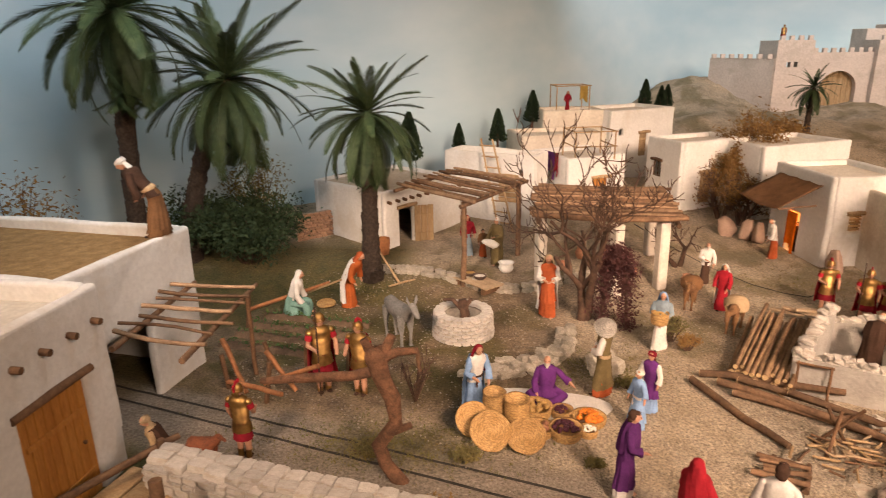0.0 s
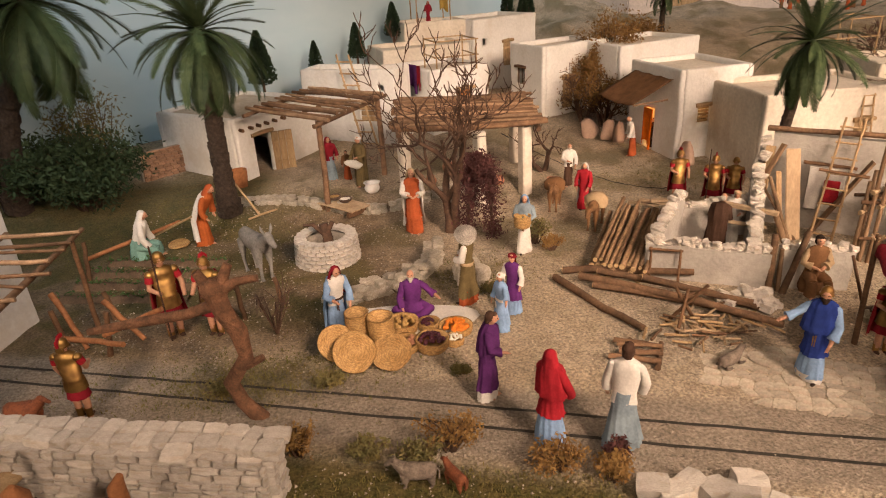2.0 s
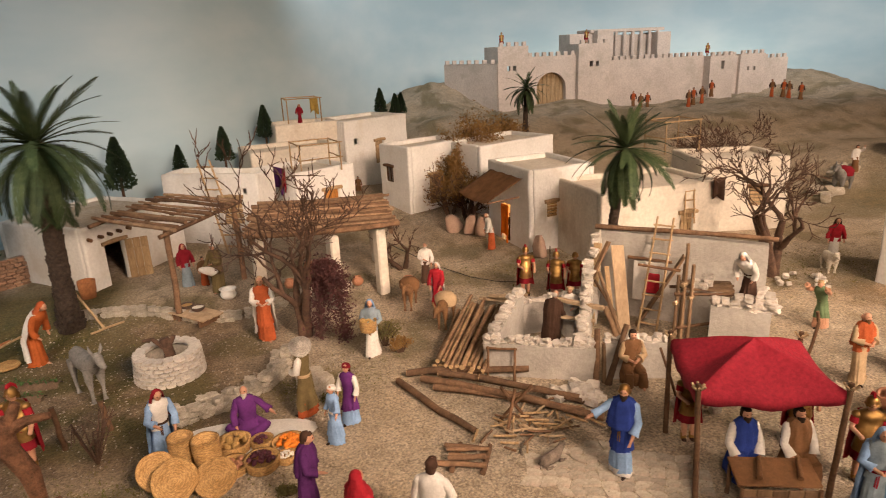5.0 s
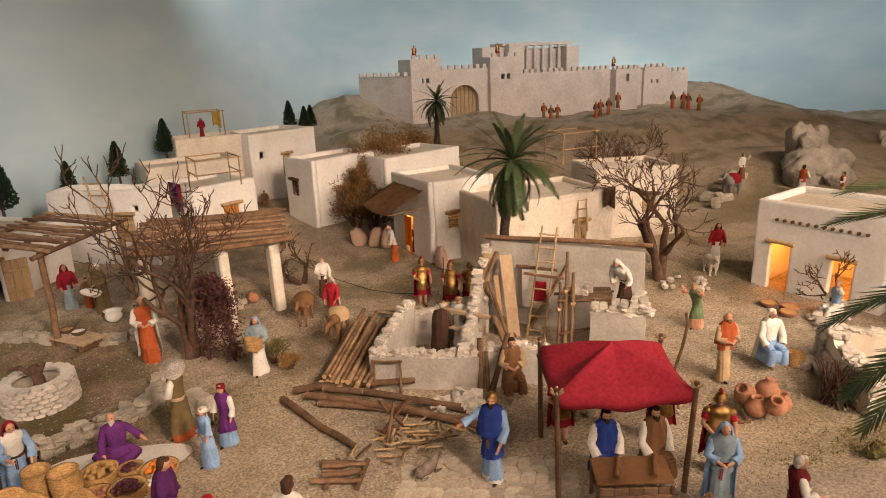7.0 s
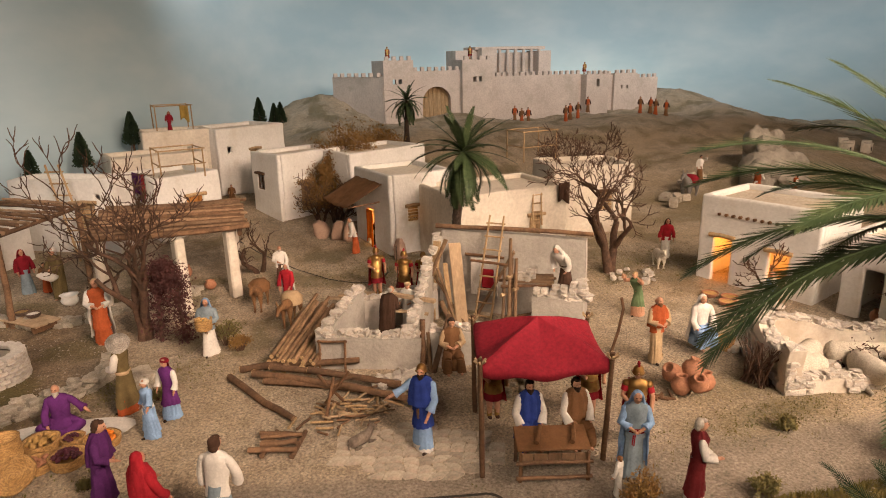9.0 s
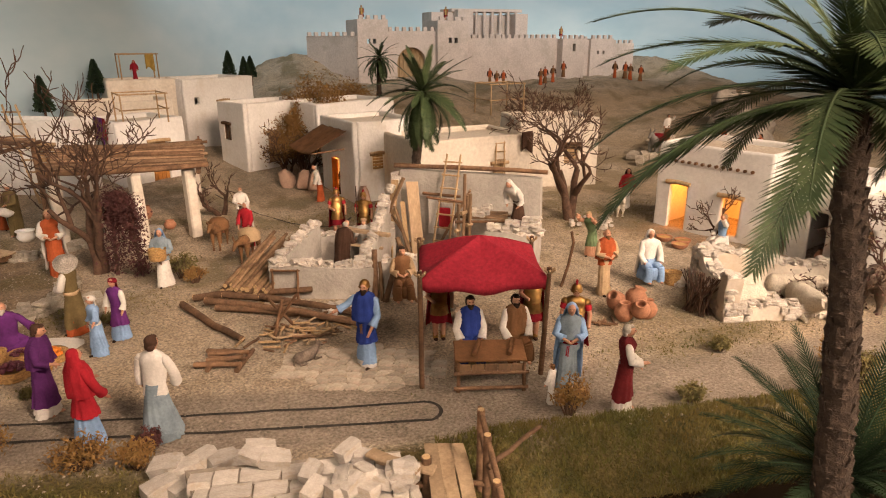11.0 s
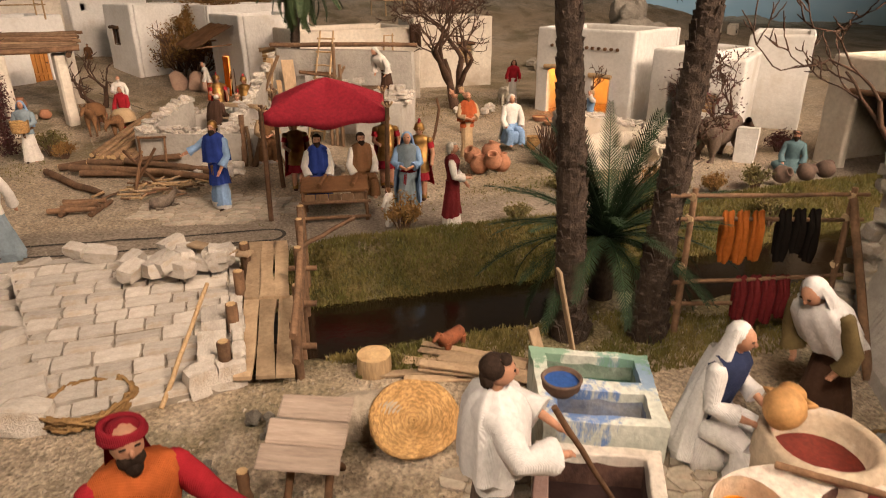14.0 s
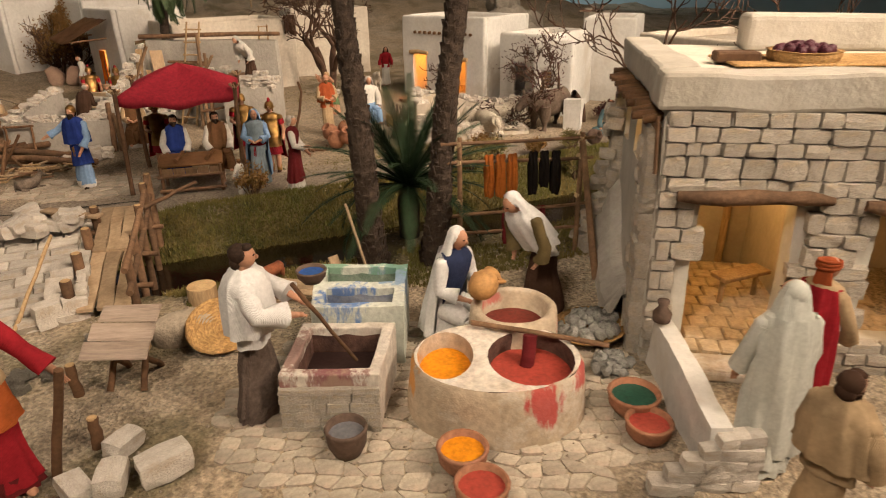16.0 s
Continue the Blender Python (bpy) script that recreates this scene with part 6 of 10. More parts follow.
def bridge():
    root = thing("plank_bridge", "footbridge of rough planks with a crooked stick rail", "bridge", (0, 0, 0))
    n0, n1 = Vector((0.826, 0.285, 0.012)), Vector((0.933, 0.592, 0.05))
    along = n1 - n0
    side = Vector((0.9, -0.39, 0))
    for k in range(3):
        for half in (0, 1):
            p = n0 + along * (0.0 if half == 0 else 0.50) + side * ((0.018 + 0.026 * k) if half == 0 else (0.014 + 0.022 * k))
            q = n0 + along * (0.52 if half == 0 else 1.0) + side * ((0.016 + 0.023 * k) if half == 0 else (0.010 + 0.018 * k))
            g, vs = Geo(), []
            m = 8
            for i in range(m + 1):
                c = p.lerp(q, i / m) + side * (0.0016 * math.sin(4 * i / m + k * 2 + half))
                w = 0.0105 + 0.0009 * math.sin(7 * i / m + k)
                z = 0.004 * half + 0.003 * math.sin(3.14 * i / m)
                vs += [c - side * w + Vector((0, 0, z)), c + side * w + Vector((0, 0, z)), c + side * w + Vector((0, 0, z + 0.005)), c - side * w + Vector((0, 0, z + 0.005))]
            fs = []
            for i in range(m):
                for e in range(4):
                    fs.append([4 * i + e, 4 * i + (e + 1) % 4, 4 * i + 4 + (e + 1) % 4, 4 * i + 4 + e])
            fs += [[3, 2, 1, 0], [4 * m, 4 * m + 1, 4 * m + 2, 4 * m + 3]]
            g.add(vs, fs)
            part("plank", g, PLANK, root)
    for u in (0.06, 0.3, 0.55, 0.8, 1.0):
        for s in (-0.002, 0.084):
            if s < 0 and u > 0.9:
                continue
            p = n0 + along * u + side * s
            h = random.uniform(0.06, 0.075) if s > 0 else 0.04
            g = Geo()
            g.tube([p + Vector((0, 0, -0.09)), p + Vector((0, 0, h))], 0.0075 if s < 0 else 0.006, 8, wob=0.1)
            part("post", g, LOG, root)
            g = Geo()
            g.tube([p + Vector((0, 0, h - 0.0005)), p + Vector((0, 0, h + 0.0012))], 0.006 if s < 0 else 0.0048, 8)
            part("post_top", g, CUTWOOD, root)
    a, b = n0 + side * 0.084, n0 + along + side * 0.084
    for z in (0.028, 0.062):
        stick(root, a - along * 0.03 + Vector((0, 0, z)), b + along * 0.03 + Vector((0, 0, z)), 0.0048, LOG, "rail", bow=0.004)
    for u in (0.2, 0.5, 0.8):
        p = n0 + along * u
        stick(root, p - side * 0.02 - Vector((0, 0, 0.006)), p + side * 0.105 - Vector((0, 0, 0.004)), 0.005, LOG, "crossbeam")
    stick(root, b + Vector((-0.03, -0.08, 0.03)), b + Vector((0.07, -0.05, 0.05)), 0.004, LOG, "branch")


bridge()


# ------------------------------------------------------------------ dyers' yard
def basin(label, corners, h, cells, outer, rim=0.012, name="dye_vat"):
    """A masonry trough over four corners (front-left, front-right, back-right, back-left) with open cells in (u0, u1, v0, v1, depth, liquid)."""
    fl, fr, br, bl = (Vector((*c, 0)) for c in corners)
    root = thing(name, label, "vat", (fl.x, fl.y, 0))
    P = lambda u, v, z: (fl.lerp(fr, u)).lerp(bl.lerp(br, u), v) - fl + Vector((0, 0, z))
    us = sorted({0, 1, *[c[0] for c in cells], *[c[1] for c in cells]})
    vs_ = sorted({0, 1, *[c[2] for c in cells], *[c[3] for c in cells]})
    fine = lambda q: sorted({a + (b - a) * i / 5 for a, b in zip(q, q[1:]) for i in range(6)})
    us, vs_ = fine(us), fine(vs_)
    g = Geo()
    inside = lambda u, v: next((c for c in cells if c[0] < u < c[1] and c[2] < v < c[3]), None)
    idx, pts = {}, []

    def vid(u, v, z):
        k = (round(u, 5), round(v, 5), round(z, 5))
        if k not in idx:
            idx[k] = len(pts)
            p = P(u, v, z)
            n = noise.noise_vector((p + fl) * 40) * 0.0014 + noise.noise_vector((p + fl) * 110) * 0.0012
            pts.append(p + n)
        return idx[k]

    fs = []
    nu, nv = len(us) - 1, len(vs_) - 1
    for i in range(nu):
        for j in range(nv):
            c = inside((us[i] + us[i + 1]) / 2, (vs_[j] + vs_[j + 1]) / 2)
            z = h - c[4] if c else h
            fs.append([vid(us[i], vs_[j], z), vid(us[i + 1], vs_[j], z), vid(us[i + 1], vs_[j + 1], z), vid(us[i], vs_[j + 1], z)])
            for di, dj, (u0, v0), (u1, v1) in ((1, 0, (us[i + 1], vs_[j]), (us[i + 1], vs_[j + 1])), (0, 1, (us[i + 1], vs_[j + 1]), (us[i], vs_[j + 1]))):
                if i + di < nu and j + dj < nv:
                    c2 = inside((us[i + di] + us[i + di + 1]) / 2, (vs_[j + dj] + vs_[j + dj + 1]) / 2)
                    z2 = h - c2[4] if c2 else h
                    if z2 != z:
                        q = [vid(u0, v0, z), vid(u1, v1, z), vid(u1, v1, z2), vid(u0, v0, z2)]
                        fs.append(q[::-1])
    zs = [h * k / 5 for k in range(6)]
    for k in range(5):
        for i in range(nu):
            fs.append([vid(us[i], 0, zs[k]), vid(us[i + 1], 0, zs[k]), vid(us[i + 1], 0, zs[k + 1]), vid(us[i], 0, zs[k + 1])])
            fs.append([vid(us[i + 1], 1, zs[k]), vid(us[i], 1, zs[k]), vid(us[i], 1, zs[k + 1]), vid(us[i + 1], 1, zs[k + 1])])
        for j in range(nv):
            fs.append([vid(1, vs_[j], zs[k]), vid(1, vs_[j + 1], zs[k]), vid(1, vs_[j + 1], zs[k + 1]), vid(1, vs_[j], zs[k + 1])])
            fs.append([vid(0, vs_[j + 1], zs[k]), vid(0, vs_[j], zs[k]), vid(0, vs_[j], zs[k + 1]), vid(0, vs_[j + 1], zs[k + 1])])
    g.add(pts, fs)
    b = bevelled(part("trough", g, outer, root), 0.009, 4)
    for c in cells:
        q = Geo()
        z = h - c[4] * 0.7
        e = 0.001
        q.add([P(c[0] - e, c[2] - e, z), P(c[1] + e, c[2] - e, z), P(c[1] + e, c[3] + e, z), P(c[0] - e, c[3] + e, z)], [[0, 1, 2, 3]])
        part("dye", q, c[5], root)
        q = Geo()
        du, dv = 0.012, 0.016
        loop = [(c[0] + du, c[2] + dv), (c[1] - du, c[2] + dv), (c[1] - du, c[3] - dv), (c[0] + du, c[3] - dv)]
        for (ua, va), (ub, vb) in zip(loop, loop[1:] + loop[:1]):
            m, vs = 8, []
            for i in range(m + 1):
                u, v = ua + (ub - ua) * i / m, va + (vb - va) * i / m
                vs += [P(u, v, h - c[4] * 0.72), P(u, v, h - 0.007 - 0.003 * abs(math.sin(i * 2.3 + ua * 40)))]
            q.add(vs, [[2 * i + 1, 2 * i + 3, 2 * i + 2, 2 * i] for i in range(m)], 0)
        part("lining", q, c[6], root, "dye-stained inner wall")
    return root


VATSTONE = mat("vat_plaster", (0.62, 0.57, 0.50), (0.50, 0.44, 0.37), 0.9, 16, 7, 0.5, 0.002, stain=(0.50, 0.42, 0.36), stain_scale=18, spots=(((0.05, -0.03, 0.06), (0.035, 0.035, 0.03), (0.16, 0.03, 0.04)), ((0.09, 0.01, 0.04), (0.03, 0.03, 0.04), (0.18, 0.05, 0.05)), ((0.0, 0.0, 0.03), (0.025, 0.025, 0.04), (0.20, 0.07, 0.06)), ((0.04, 0.03, 0.07), (0.05, 0.05, 0.02), (0.22, 0.12, 0.10)), ((0.03, -0.045, 0.05), (0.05, 0.03, 0.03), (0.30, 0.20, 0.15))))
GREENVAT = mat("green_stained_plaster", (0.56, 0.57, 0.50), (0.44, 0.46, 0.40), 0.9, 16, 7, 0.5, 0.002, stain=(0.50, 0.53, 0.46), stain_scale=16, spots=(((0.05, 0.0, 0.075), (0.04, 0.04, 0.03), (0.07, 0.16, 0.40)), ((0.13, 0.02, 0.07), (0.035, 0.05, 0.035), (0.16, 0.26, 0.40)), ((0.15, 0.06, 0.075), (0.04, 0.05, 0.025), (0.16, 0.30, 0.20)), ((0.07, 0.10, 0.08), (0.06, 0.03, 0.02), (0.14, 0.27, 0.18))))
DARKSTAIN = mat("brown_stained_plaster", (0.13, 0.068, 0.05), (0.055, 0.028, 0.022), 0.85, 40, 5, 0.7, 0.002)
GREYSTAIN = mat("blue_grey_stained_plaster", (0.30, 0.30, 0.30), (0.10, 0.17, 0.33), 0.85, 24, 5, 0.6, 0.002)
GREENSTAIN = mat("green_stained_lining", (0.26, 0.30, 0.25), (0.12, 0.19, 0.13), 0.85, 30, 5, 0.6, 0.002)
v1 = basin("square plastered stone vat of dark dye", ((0.968, -0.112), (1.052, -0.172), (1.122, -0.092), (1.034, -0.028)), 0.068, [(0.12, 0.88, 0.12, 0.88, 0.045, DARKDYE, DARKSTAIN)], VATSTONE)
coursed(v1, (-0.001, -0.001, 0.0), -35.5, 0.103, 0.054, (0.017, 0.0095), HS, "stone", 0.009, gap=-0.001, irregular=0.5)
basin("double plastered vat with blue and green dye", ((1.048, -0.022), (1.138, -0.085), (1.208, 0.012), (1.112, 0.088)), 0.08, [(0.14, 0.88, 0.10, 0.40, 0.04, BLUEDYE, GREYSTAIN), (0.12, 0.88, 0.56, 0.90, 0.035, GREENDYE, GREENSTAIN)], GREENVAT)


def round_vat():
    """An oval vat with two basins, and a smaller round tub behind."""
    cx, cy, rx, ry, h, turn = 1.172, -0.215, 0.092, 0.070, 0.066, -38
    root = thing("round_dye_vat", "oval plastered vat with yellow and red dye basins", "vat", (cx, cy, 0), turn)
    n, g, pts, fs = 48, Geo(), [], []
    cells = [(-0.055, 0.0, 0.030, 0.046, YELLOWDYE), (0.036, -0.004, 0.046, 0.052, REDDYE)]
    wall = lambda a, k: (rx * k * math.cos(a), ry * k * math.sin(a))
    rings = [(1.06, 0.0), (1.05, 0.02), (1.02, 0.045), (1.0, h - 0.004), (0.96, h)]
    for k, z in rings:
        for j in range(n):
            x, y = wall(2 * math.pi * j / n, k)
            p = Vector((x, y, z))
            pts.append(p + noise.noise_vector(p * 45) * 0.002)
    for r in range(len(rings) - 1):
        for j in range(n):
            fs.append([r * n + j, r * n + (j + 1) % n, (r + 1) * n + (j + 1) % n, (r + 1) * n + j])
    g.add(pts, fs, 0, True)
    part("body", g, VATPLAST, root)
    # the top with the two holes, filled by triangulation
    bm = bmesh.new()
    loops = [[bm.verts.new((*wall(2 * math.pi * j / n, 0.96), h)) for j in range(n)]]
    for x, y, a, b, _ in cells:
        loops.append([bm.verts.new((x + a * math.cos(2 * math.pi * j / 24) * (1.0 if x < 0 else 1.0), y + b * math.sin(2 * math.pi * j / 24), h)) for j in range(24)])
    edges = [bm.edges.new((l[j], l[(j + 1) % len(l)])) for l in loops for j in range(len(l))]
    bmesh.ops.triangle_fill(bm, use_beauty=True, edges=edges, normal=(0, 0, 1))
    for f in bm.faces:
        f.normal_update()
        if f.normal.z < 0:
            f.normal_flip()
    me = bpy.data.meshes.new("rim")
    bm.to_mesh(me)
    bm.free()
    me.materials.append(VATRIM)
    part("rim", me, None, root, "whitish worn rim")
    for x, y, a, b, liquid in cells:
        g = Geo()
        g.lathe([(1.0, h), (0.98, h - 0.006), (0.97, h - 0.045)], 24, c=(x, y, 0), sx=a, sy=b)
        for f in g.f:
            f.reverse()
        part("basin", g, VATPLAST if x < 0 else DARKSTAIN, root)
        g = Geo()
        g.lathe([(0.97, h - 0.020), (0.5, h - 0.0197), (0.0001, h - 0.0197)], 24, c=(x, y, 0), sx=a, sy=b)
        part("dye", g, liquid, root)
    g = Geo()
    g.tube([(0.034, 0.012, h - 0.022), (0.036, 0.016, h), (0.037, 0.020, h + 0.012)], [0.0085, 0.0075, 0.007], 9, wob=0.15)
    part("dipped_cloth", g, MAROON, root, "dark red cloth hanging in the dye")
    tub = thing("dye_tub", "small round plastered tub with dark red dye", "vat", (1.25, -0.155, 0))
    g = Geo()
    g.lathe([(0.056, 0), (0.054, 0.05), (0.052, 0.072), (0.046, 0.076), (0.040, 0.072), (0.038, 0.045), (0.0001, 0.04)], 30, fold=0.012, folds=4)
    part("body", g, VATPLAST, tub)
    g = Geo()
    g.lathe([(0.039, 0.050), (0.0001, 0.0505)], 24)
    part("dye", g, MAROONDYE, tub)
    st = thing("stirring_stick", "long brown stick lying across the vat", "stick", (0, 0, 0))
    stick(st, (1.185, -0.155, 0.074), (1.272, -0.282, 0.072), 0.0032, LOG, "rod")


VATRIM = mat("whitish_rim_plaster", (0.68, 0.62, 0.54), (0.54, 0.46, 0.37), 0.9, 22, 6, 0.6, 0.003, stain=(0.46, 0.20, 0.15), stain_scale=10)
VATPLAST = mat("ochre_plaster_vat", (0.54, 0.44, 0.325), (0.40, 0.31, 0.215), 0.9, 14, 8, 0.5, 0.003, stain=(0.58, 0.52, 0.44), stain_scale=12, spots=(((0.045, -0.058, 0.05), (0.025, 0.02, 0.03), (0.40, 0.03, 0.03)), ((0.085, -0.02, 0.06), (0.02, 0.03, 0.02), (0.38, 0.04, 0.04)), ((-0.085, -0.01, 0.05), (0.02, 0.03, 0.03), (0.60, 0.27, 0.06)), ((0.0, 0.03, 0.066), (0.02, 0.03, 0.01), (0.45, 0.12, 0.10))))
round_vat()
for lab, x, y, r, h, fill, m in [
    ("dark clay bowl of grey liquid by the vat", 1.005, -0.183, 0.021, 0.034, GREYDYE, DARKCLAY),
    ("clay bowl full of yellow dye", 1.083, -0.270, 0.025, 0.028, YELLOWDYE, CLAY),
    ("clay bowl full of red dye", 1.068, -0.317, 0.025, 0.028, REDDYE, CLAY),
    ("clay bowl full of green dye", 1.284, -0.312, 0.028, 0.026, GREENDYE, CLAY),
    ("clay bowl full of pale red dye", 1.260, -0.350, 0.024, 0.024, REDDYE, CLAY),
]:
    bowl(lab, x, y, r, h, fill, m)


def wool_basket():
    w = thing("wool_basket", "shallow basket heaped with grey wool", "basket", (1.362, -0.180, 0))
    g = Geo()
    g.lathe([(0.0001, 0.002), (0.02, 0.0), (0.042, 0.016), (0.046, 0.02), (0.038, 0.015), (0.0001, 0.008)], 22, sx=1.2)
    part("weave", g, WICKER, w)
    g = Geo()
    for k in range(46):
        a, q = random.uniform(0, 6.28), 0.034 * math.sqrt(random.random())
        g.ball((1.2 * q * math.cos(a), q * math.sin(a), 0.018 + (0.036 - q) * 0.5), random.uniform(0.006, 0.009), 7, jit=0.25)
    tagged(part("wool", g, GREYWOOL, w), "tangled grey wool", kind="stuff")
    w = thing("wool_heap", "small heap of grey wool on the paving", "wool", (1.325, -0.248, 0))
    g = Geo()
    for k in range(26):
        a, q = random.uniform(0, 6.28), 0.024 * math.sqrt(random.random())
        g.ball((q * math.cos(a), q * math.sin(a), 0.008 + (0.026 - q) * 0.3), random.uniform(0.006, 0.009), 7, jit=0.25)
    tagged(part("wool", g, GREYWOOL, w), "tangled grey wool", kind="stuff")


CLAYTAN = mat("tan_clay", (0.50, 0.27, 0.10), (0.42, 0.22, 0.08), 0.7, 30, 5, 0.3, 0.001)
GREYVEIL = cloth("grey_veil", (0.58, 0.58, 0.52), 0.86)
GREYWOOL = mat("grey_wool", (0.26, 0.25, 0.23), (0.36, 0.35, 0.32), 1.0, 60, 5, 1.0, 0.004)
wool_basket()


def stone_house():
    a = Vector((1.378, -0.245, 0))
    d = Vector((0.71, -0.704, 0))
    turn = math.degrees(math.atan2(d.y, d.x))
    w, depth, th = 0.52, 0.365, 0.03
    root = thing("stone_house", "two-room house of rough pale stones with a plastered side", "house", a, turn)
    door = (0.046, 0.150, 0.0, 0.208)
    win = (0.235, 0.30, 0.04, 0.20)
    lights = ((0.165, 0.215, 0.205, 0.277), (0.275, 0.315, 0.205, 0.275))
    g = Geo()
    g.slab((0, 0, -0.02), (1, 0), w, 0.33, th, [(door[0], door[1], 0.022, 0.228), (win[0], win[1], 0.06, 0.22)])
    g.slab((0, depth - th, -0.02), (0, -1), depth - 2 * th, 0.33, th, [(depth - th - v1, depth - th - v0, z0 + 0.02, z1 + 0.02) for v0, v1, z0, z1 in lights])
    g.slab((w, th, -0.02), (0, 1), depth - 2 * th, 0.33, th)
    g.slab((w, depth, -0.02), (-1, 0), w, 0.33, th)
    part("wall", g, SIDEWALL, root)
    # sloping foot of rough plaster along the side
    g, vs, n = Geo(), [], 30
    for k in range(n + 1):
        v = 0.05 + (depth - 0.09) * k / n
        top = 0.055 + 0.03 * noise.noise(Vector((v * 9, 0, 0))) + 0.09 * step(0.22, 0.32, v)
        for q, z in ((-0.042, -0.02), (-0.034, top * 0.35), (-0.016, top * 0.8), (0.004, top)):
            vs.append(Vector((q, v, z)) + noise.noise_vector(Vector((q * 60, v * 60, z * 60))) * 0.005)
    g.add(vs, [[4 * k + i, 4 * k + i + 1, 4 * k + 5 + i, 4 * k + 4 + i] for k in range(n) for i in range(3)], 0)
    part("wall_foot", g, GREY, root, "rough grey plaster sloping out at the foot")
    for (x, y), dd, ll in (((-0.010, -0.012), (1, 0), w + 0.02), ((-0.010, depth), (0, -1), depth - 0.034), ((w + 0.010, 0.034), (0, 1), depth - 0.034)):
        g = Geo()
        g.slab((x, y, 0.305), dd, ll, 0.040, 0.046, wave=0.005, step=0.014)
        bevelled(part("parapet", g, SIDEPLAST, root), 0.005, 2)
    g = Geo()
    g.slab((0.03, 0.03, 0.335), (1, 0), w - 0.06, 0.001, depth - 0.06)
    part("roof", g, CREAM, root)
    g = Geo()
    g.slab((0.14, 0.27, 0.334), (1, 0), 0.35, 0.05, 0.05, wave=0.005)
    bevelled(part("roof_step", g, SIDEPLAST, root), 0.010, 3)
    skip = lambda u, z: (door[0] - 0.004 < u < door[1] + 0.004 and z < door[3]) or (win[0] - 0.004 < u < win[1] + 0.004 and win[2] < z < win[3])
    coursed(root, (0, -0.004, 0.0), 0, w, 0.307, (0.028, 0.0165), HS, "stone", 0.018, gap=0.0004, irregular=0.5, skip=skip)
    for v, wd in ((0.004, 0.056), (depth - 0.045, 0.045)):
        coursed(root, (-0.005, v, 0.0), 90, wd, 0.283, (0.036, 0.021), HS, "stone", 0.024, gap=-0.0016, irregular=0.5)
    for k in range(26):
        y = 0.012 + (depth - 0.024) * k / 25
        g = Geo()
        g.tube([(0.01, y, 0.297), (-0.027 + random.uniform(-.007, .005), y + random.uniform(-.004, .004), 0.294 + random.uniform(-.004, .003))], [0.005, 0.0046], 7, wob=0.2)
        part("roof_beam", g, DARKWOOD, root)
    for dz, r in ((0.284, 0.0045),):
        g = Geo()
        g.tube([(-0.008, depth * k / 12, dz + random.uniform(-.002, .002)) for k in range(13)], r, 6, wob=0.15)
        part("beam_rail", g, LOG, root)
    g = Geo()
    g.tube([(-0.012, -0.016, 0.30), (-0.009, -0.02, 0.24)], 0.0022, 6)
    part("hook", g, DARKWOOD, root)
    for u0, u1, z in ((door[0] - 0.028, door[1] + 0.028, 0.2145), (win[0] - 0.026, win[1] + 0.03, 0.209)):
        g = Geo()
        g.tube([(u0 + (u1 - u0) * k / 6, -0.014 + random.uniform(-.002, .002), z + random.uniform(-.0025, .0025)) for k in range(7)], [0.006, 0.008, 0.0085, 0.009, 0.0075, 0.008, 0.005], 8, wob=0.12)
        part("lintel", g, LOG, root)
    g = Geo()
    for k in range(12):
        for j in range(9):
            g.box((0.035 + 0.025 * k + 0.012 * (j % 2), 0.012 + 0.030 * j, 0.012), (0.0238, 0.0285, 0.008), b=0.002, jit=0.0013)
    part("floor_paving", g, WARMTILE, root, "sand-coloured paving inside the room")
    g = Geo()
    g.slab((door[0] - 0.01, -0.05, 0.0), (1, 0), 0.125, 0.014, 0.045, wave=0.003, step=0.02)
    bevelled(part("doorstep", g, VATPLAST, root), 0.004)
    g = Geo()
    g.slab((0.03, 0.305, 0.0), (1, 0), 0.46, 0.30, 0.02)
    g.slab((0.20, 0.305, 0.0), (0, -1), 0.17, 0.30, 0.015)
    part("inner_wall", g, SHADE, root)
    for u in (0.105, 0.16):
        stick(root, (u, 0.285, 0.01), (u + 0.005, 0.285, 0.29), 0.006, WOOD, "inner_post")
    it = thing("workbench", "low wooden workbench in the lit room", "bench", a + d * 0.15 + Vector((0.704, 0.71, 0)) * 0.14 + Vector((0, 0, 0.016)), turn + 30)
    g = Geo()
    g.box((0, 0, 0.04), (0.08, 0.03, 0.006), b=0.001)
    part("top", g, WOOD, it)
    for x in (-0.03, 0.03):
        stick(it, (x, 0, 0), (x, 0, 0.038), 0.004, WOOD, "leg")
    p = a + d * 0.10 + Vector((0.704, 0.71, 0)) * 0.14
    bulb("room_lamp", (p.x, p.y, 0.20), 0.62, (1.0, 0.52, 0.16), 0.01)
    p = a + d * 0.28 + Vector((0.704, 0.71, 0)) * 0.12
    bulb("room_lamp", (p.x, p.y, 0.17), 0.5, (1.0, 0.52, 0.18), 0.01)
    p = a + d * 0.14 + Vector((0.704, 0.71, 0)) * 0.26
    bulb("room_lamp", (p.x, p.y, 0.24), 0.5, (1.0, 0.55, 0.18), 0.01)
    for k in range(46):
        v, zz = depth - 0.03 + random.uniform(-.02, .03), random.uniform(0.0, 0.26)
        q = -0.012 - 0.05 * (1 - zz / 0.27) * random.random()
        piece("stone", HS, root, (q, v, zz), (random.uniform(0.016, 0.03), random.uniform(0.018, 0.03), random.uniform(0.012, 0.02)), random.uniform(-40, 40), (random.uniform(-15, 15), random.uniform(-15, 15)))
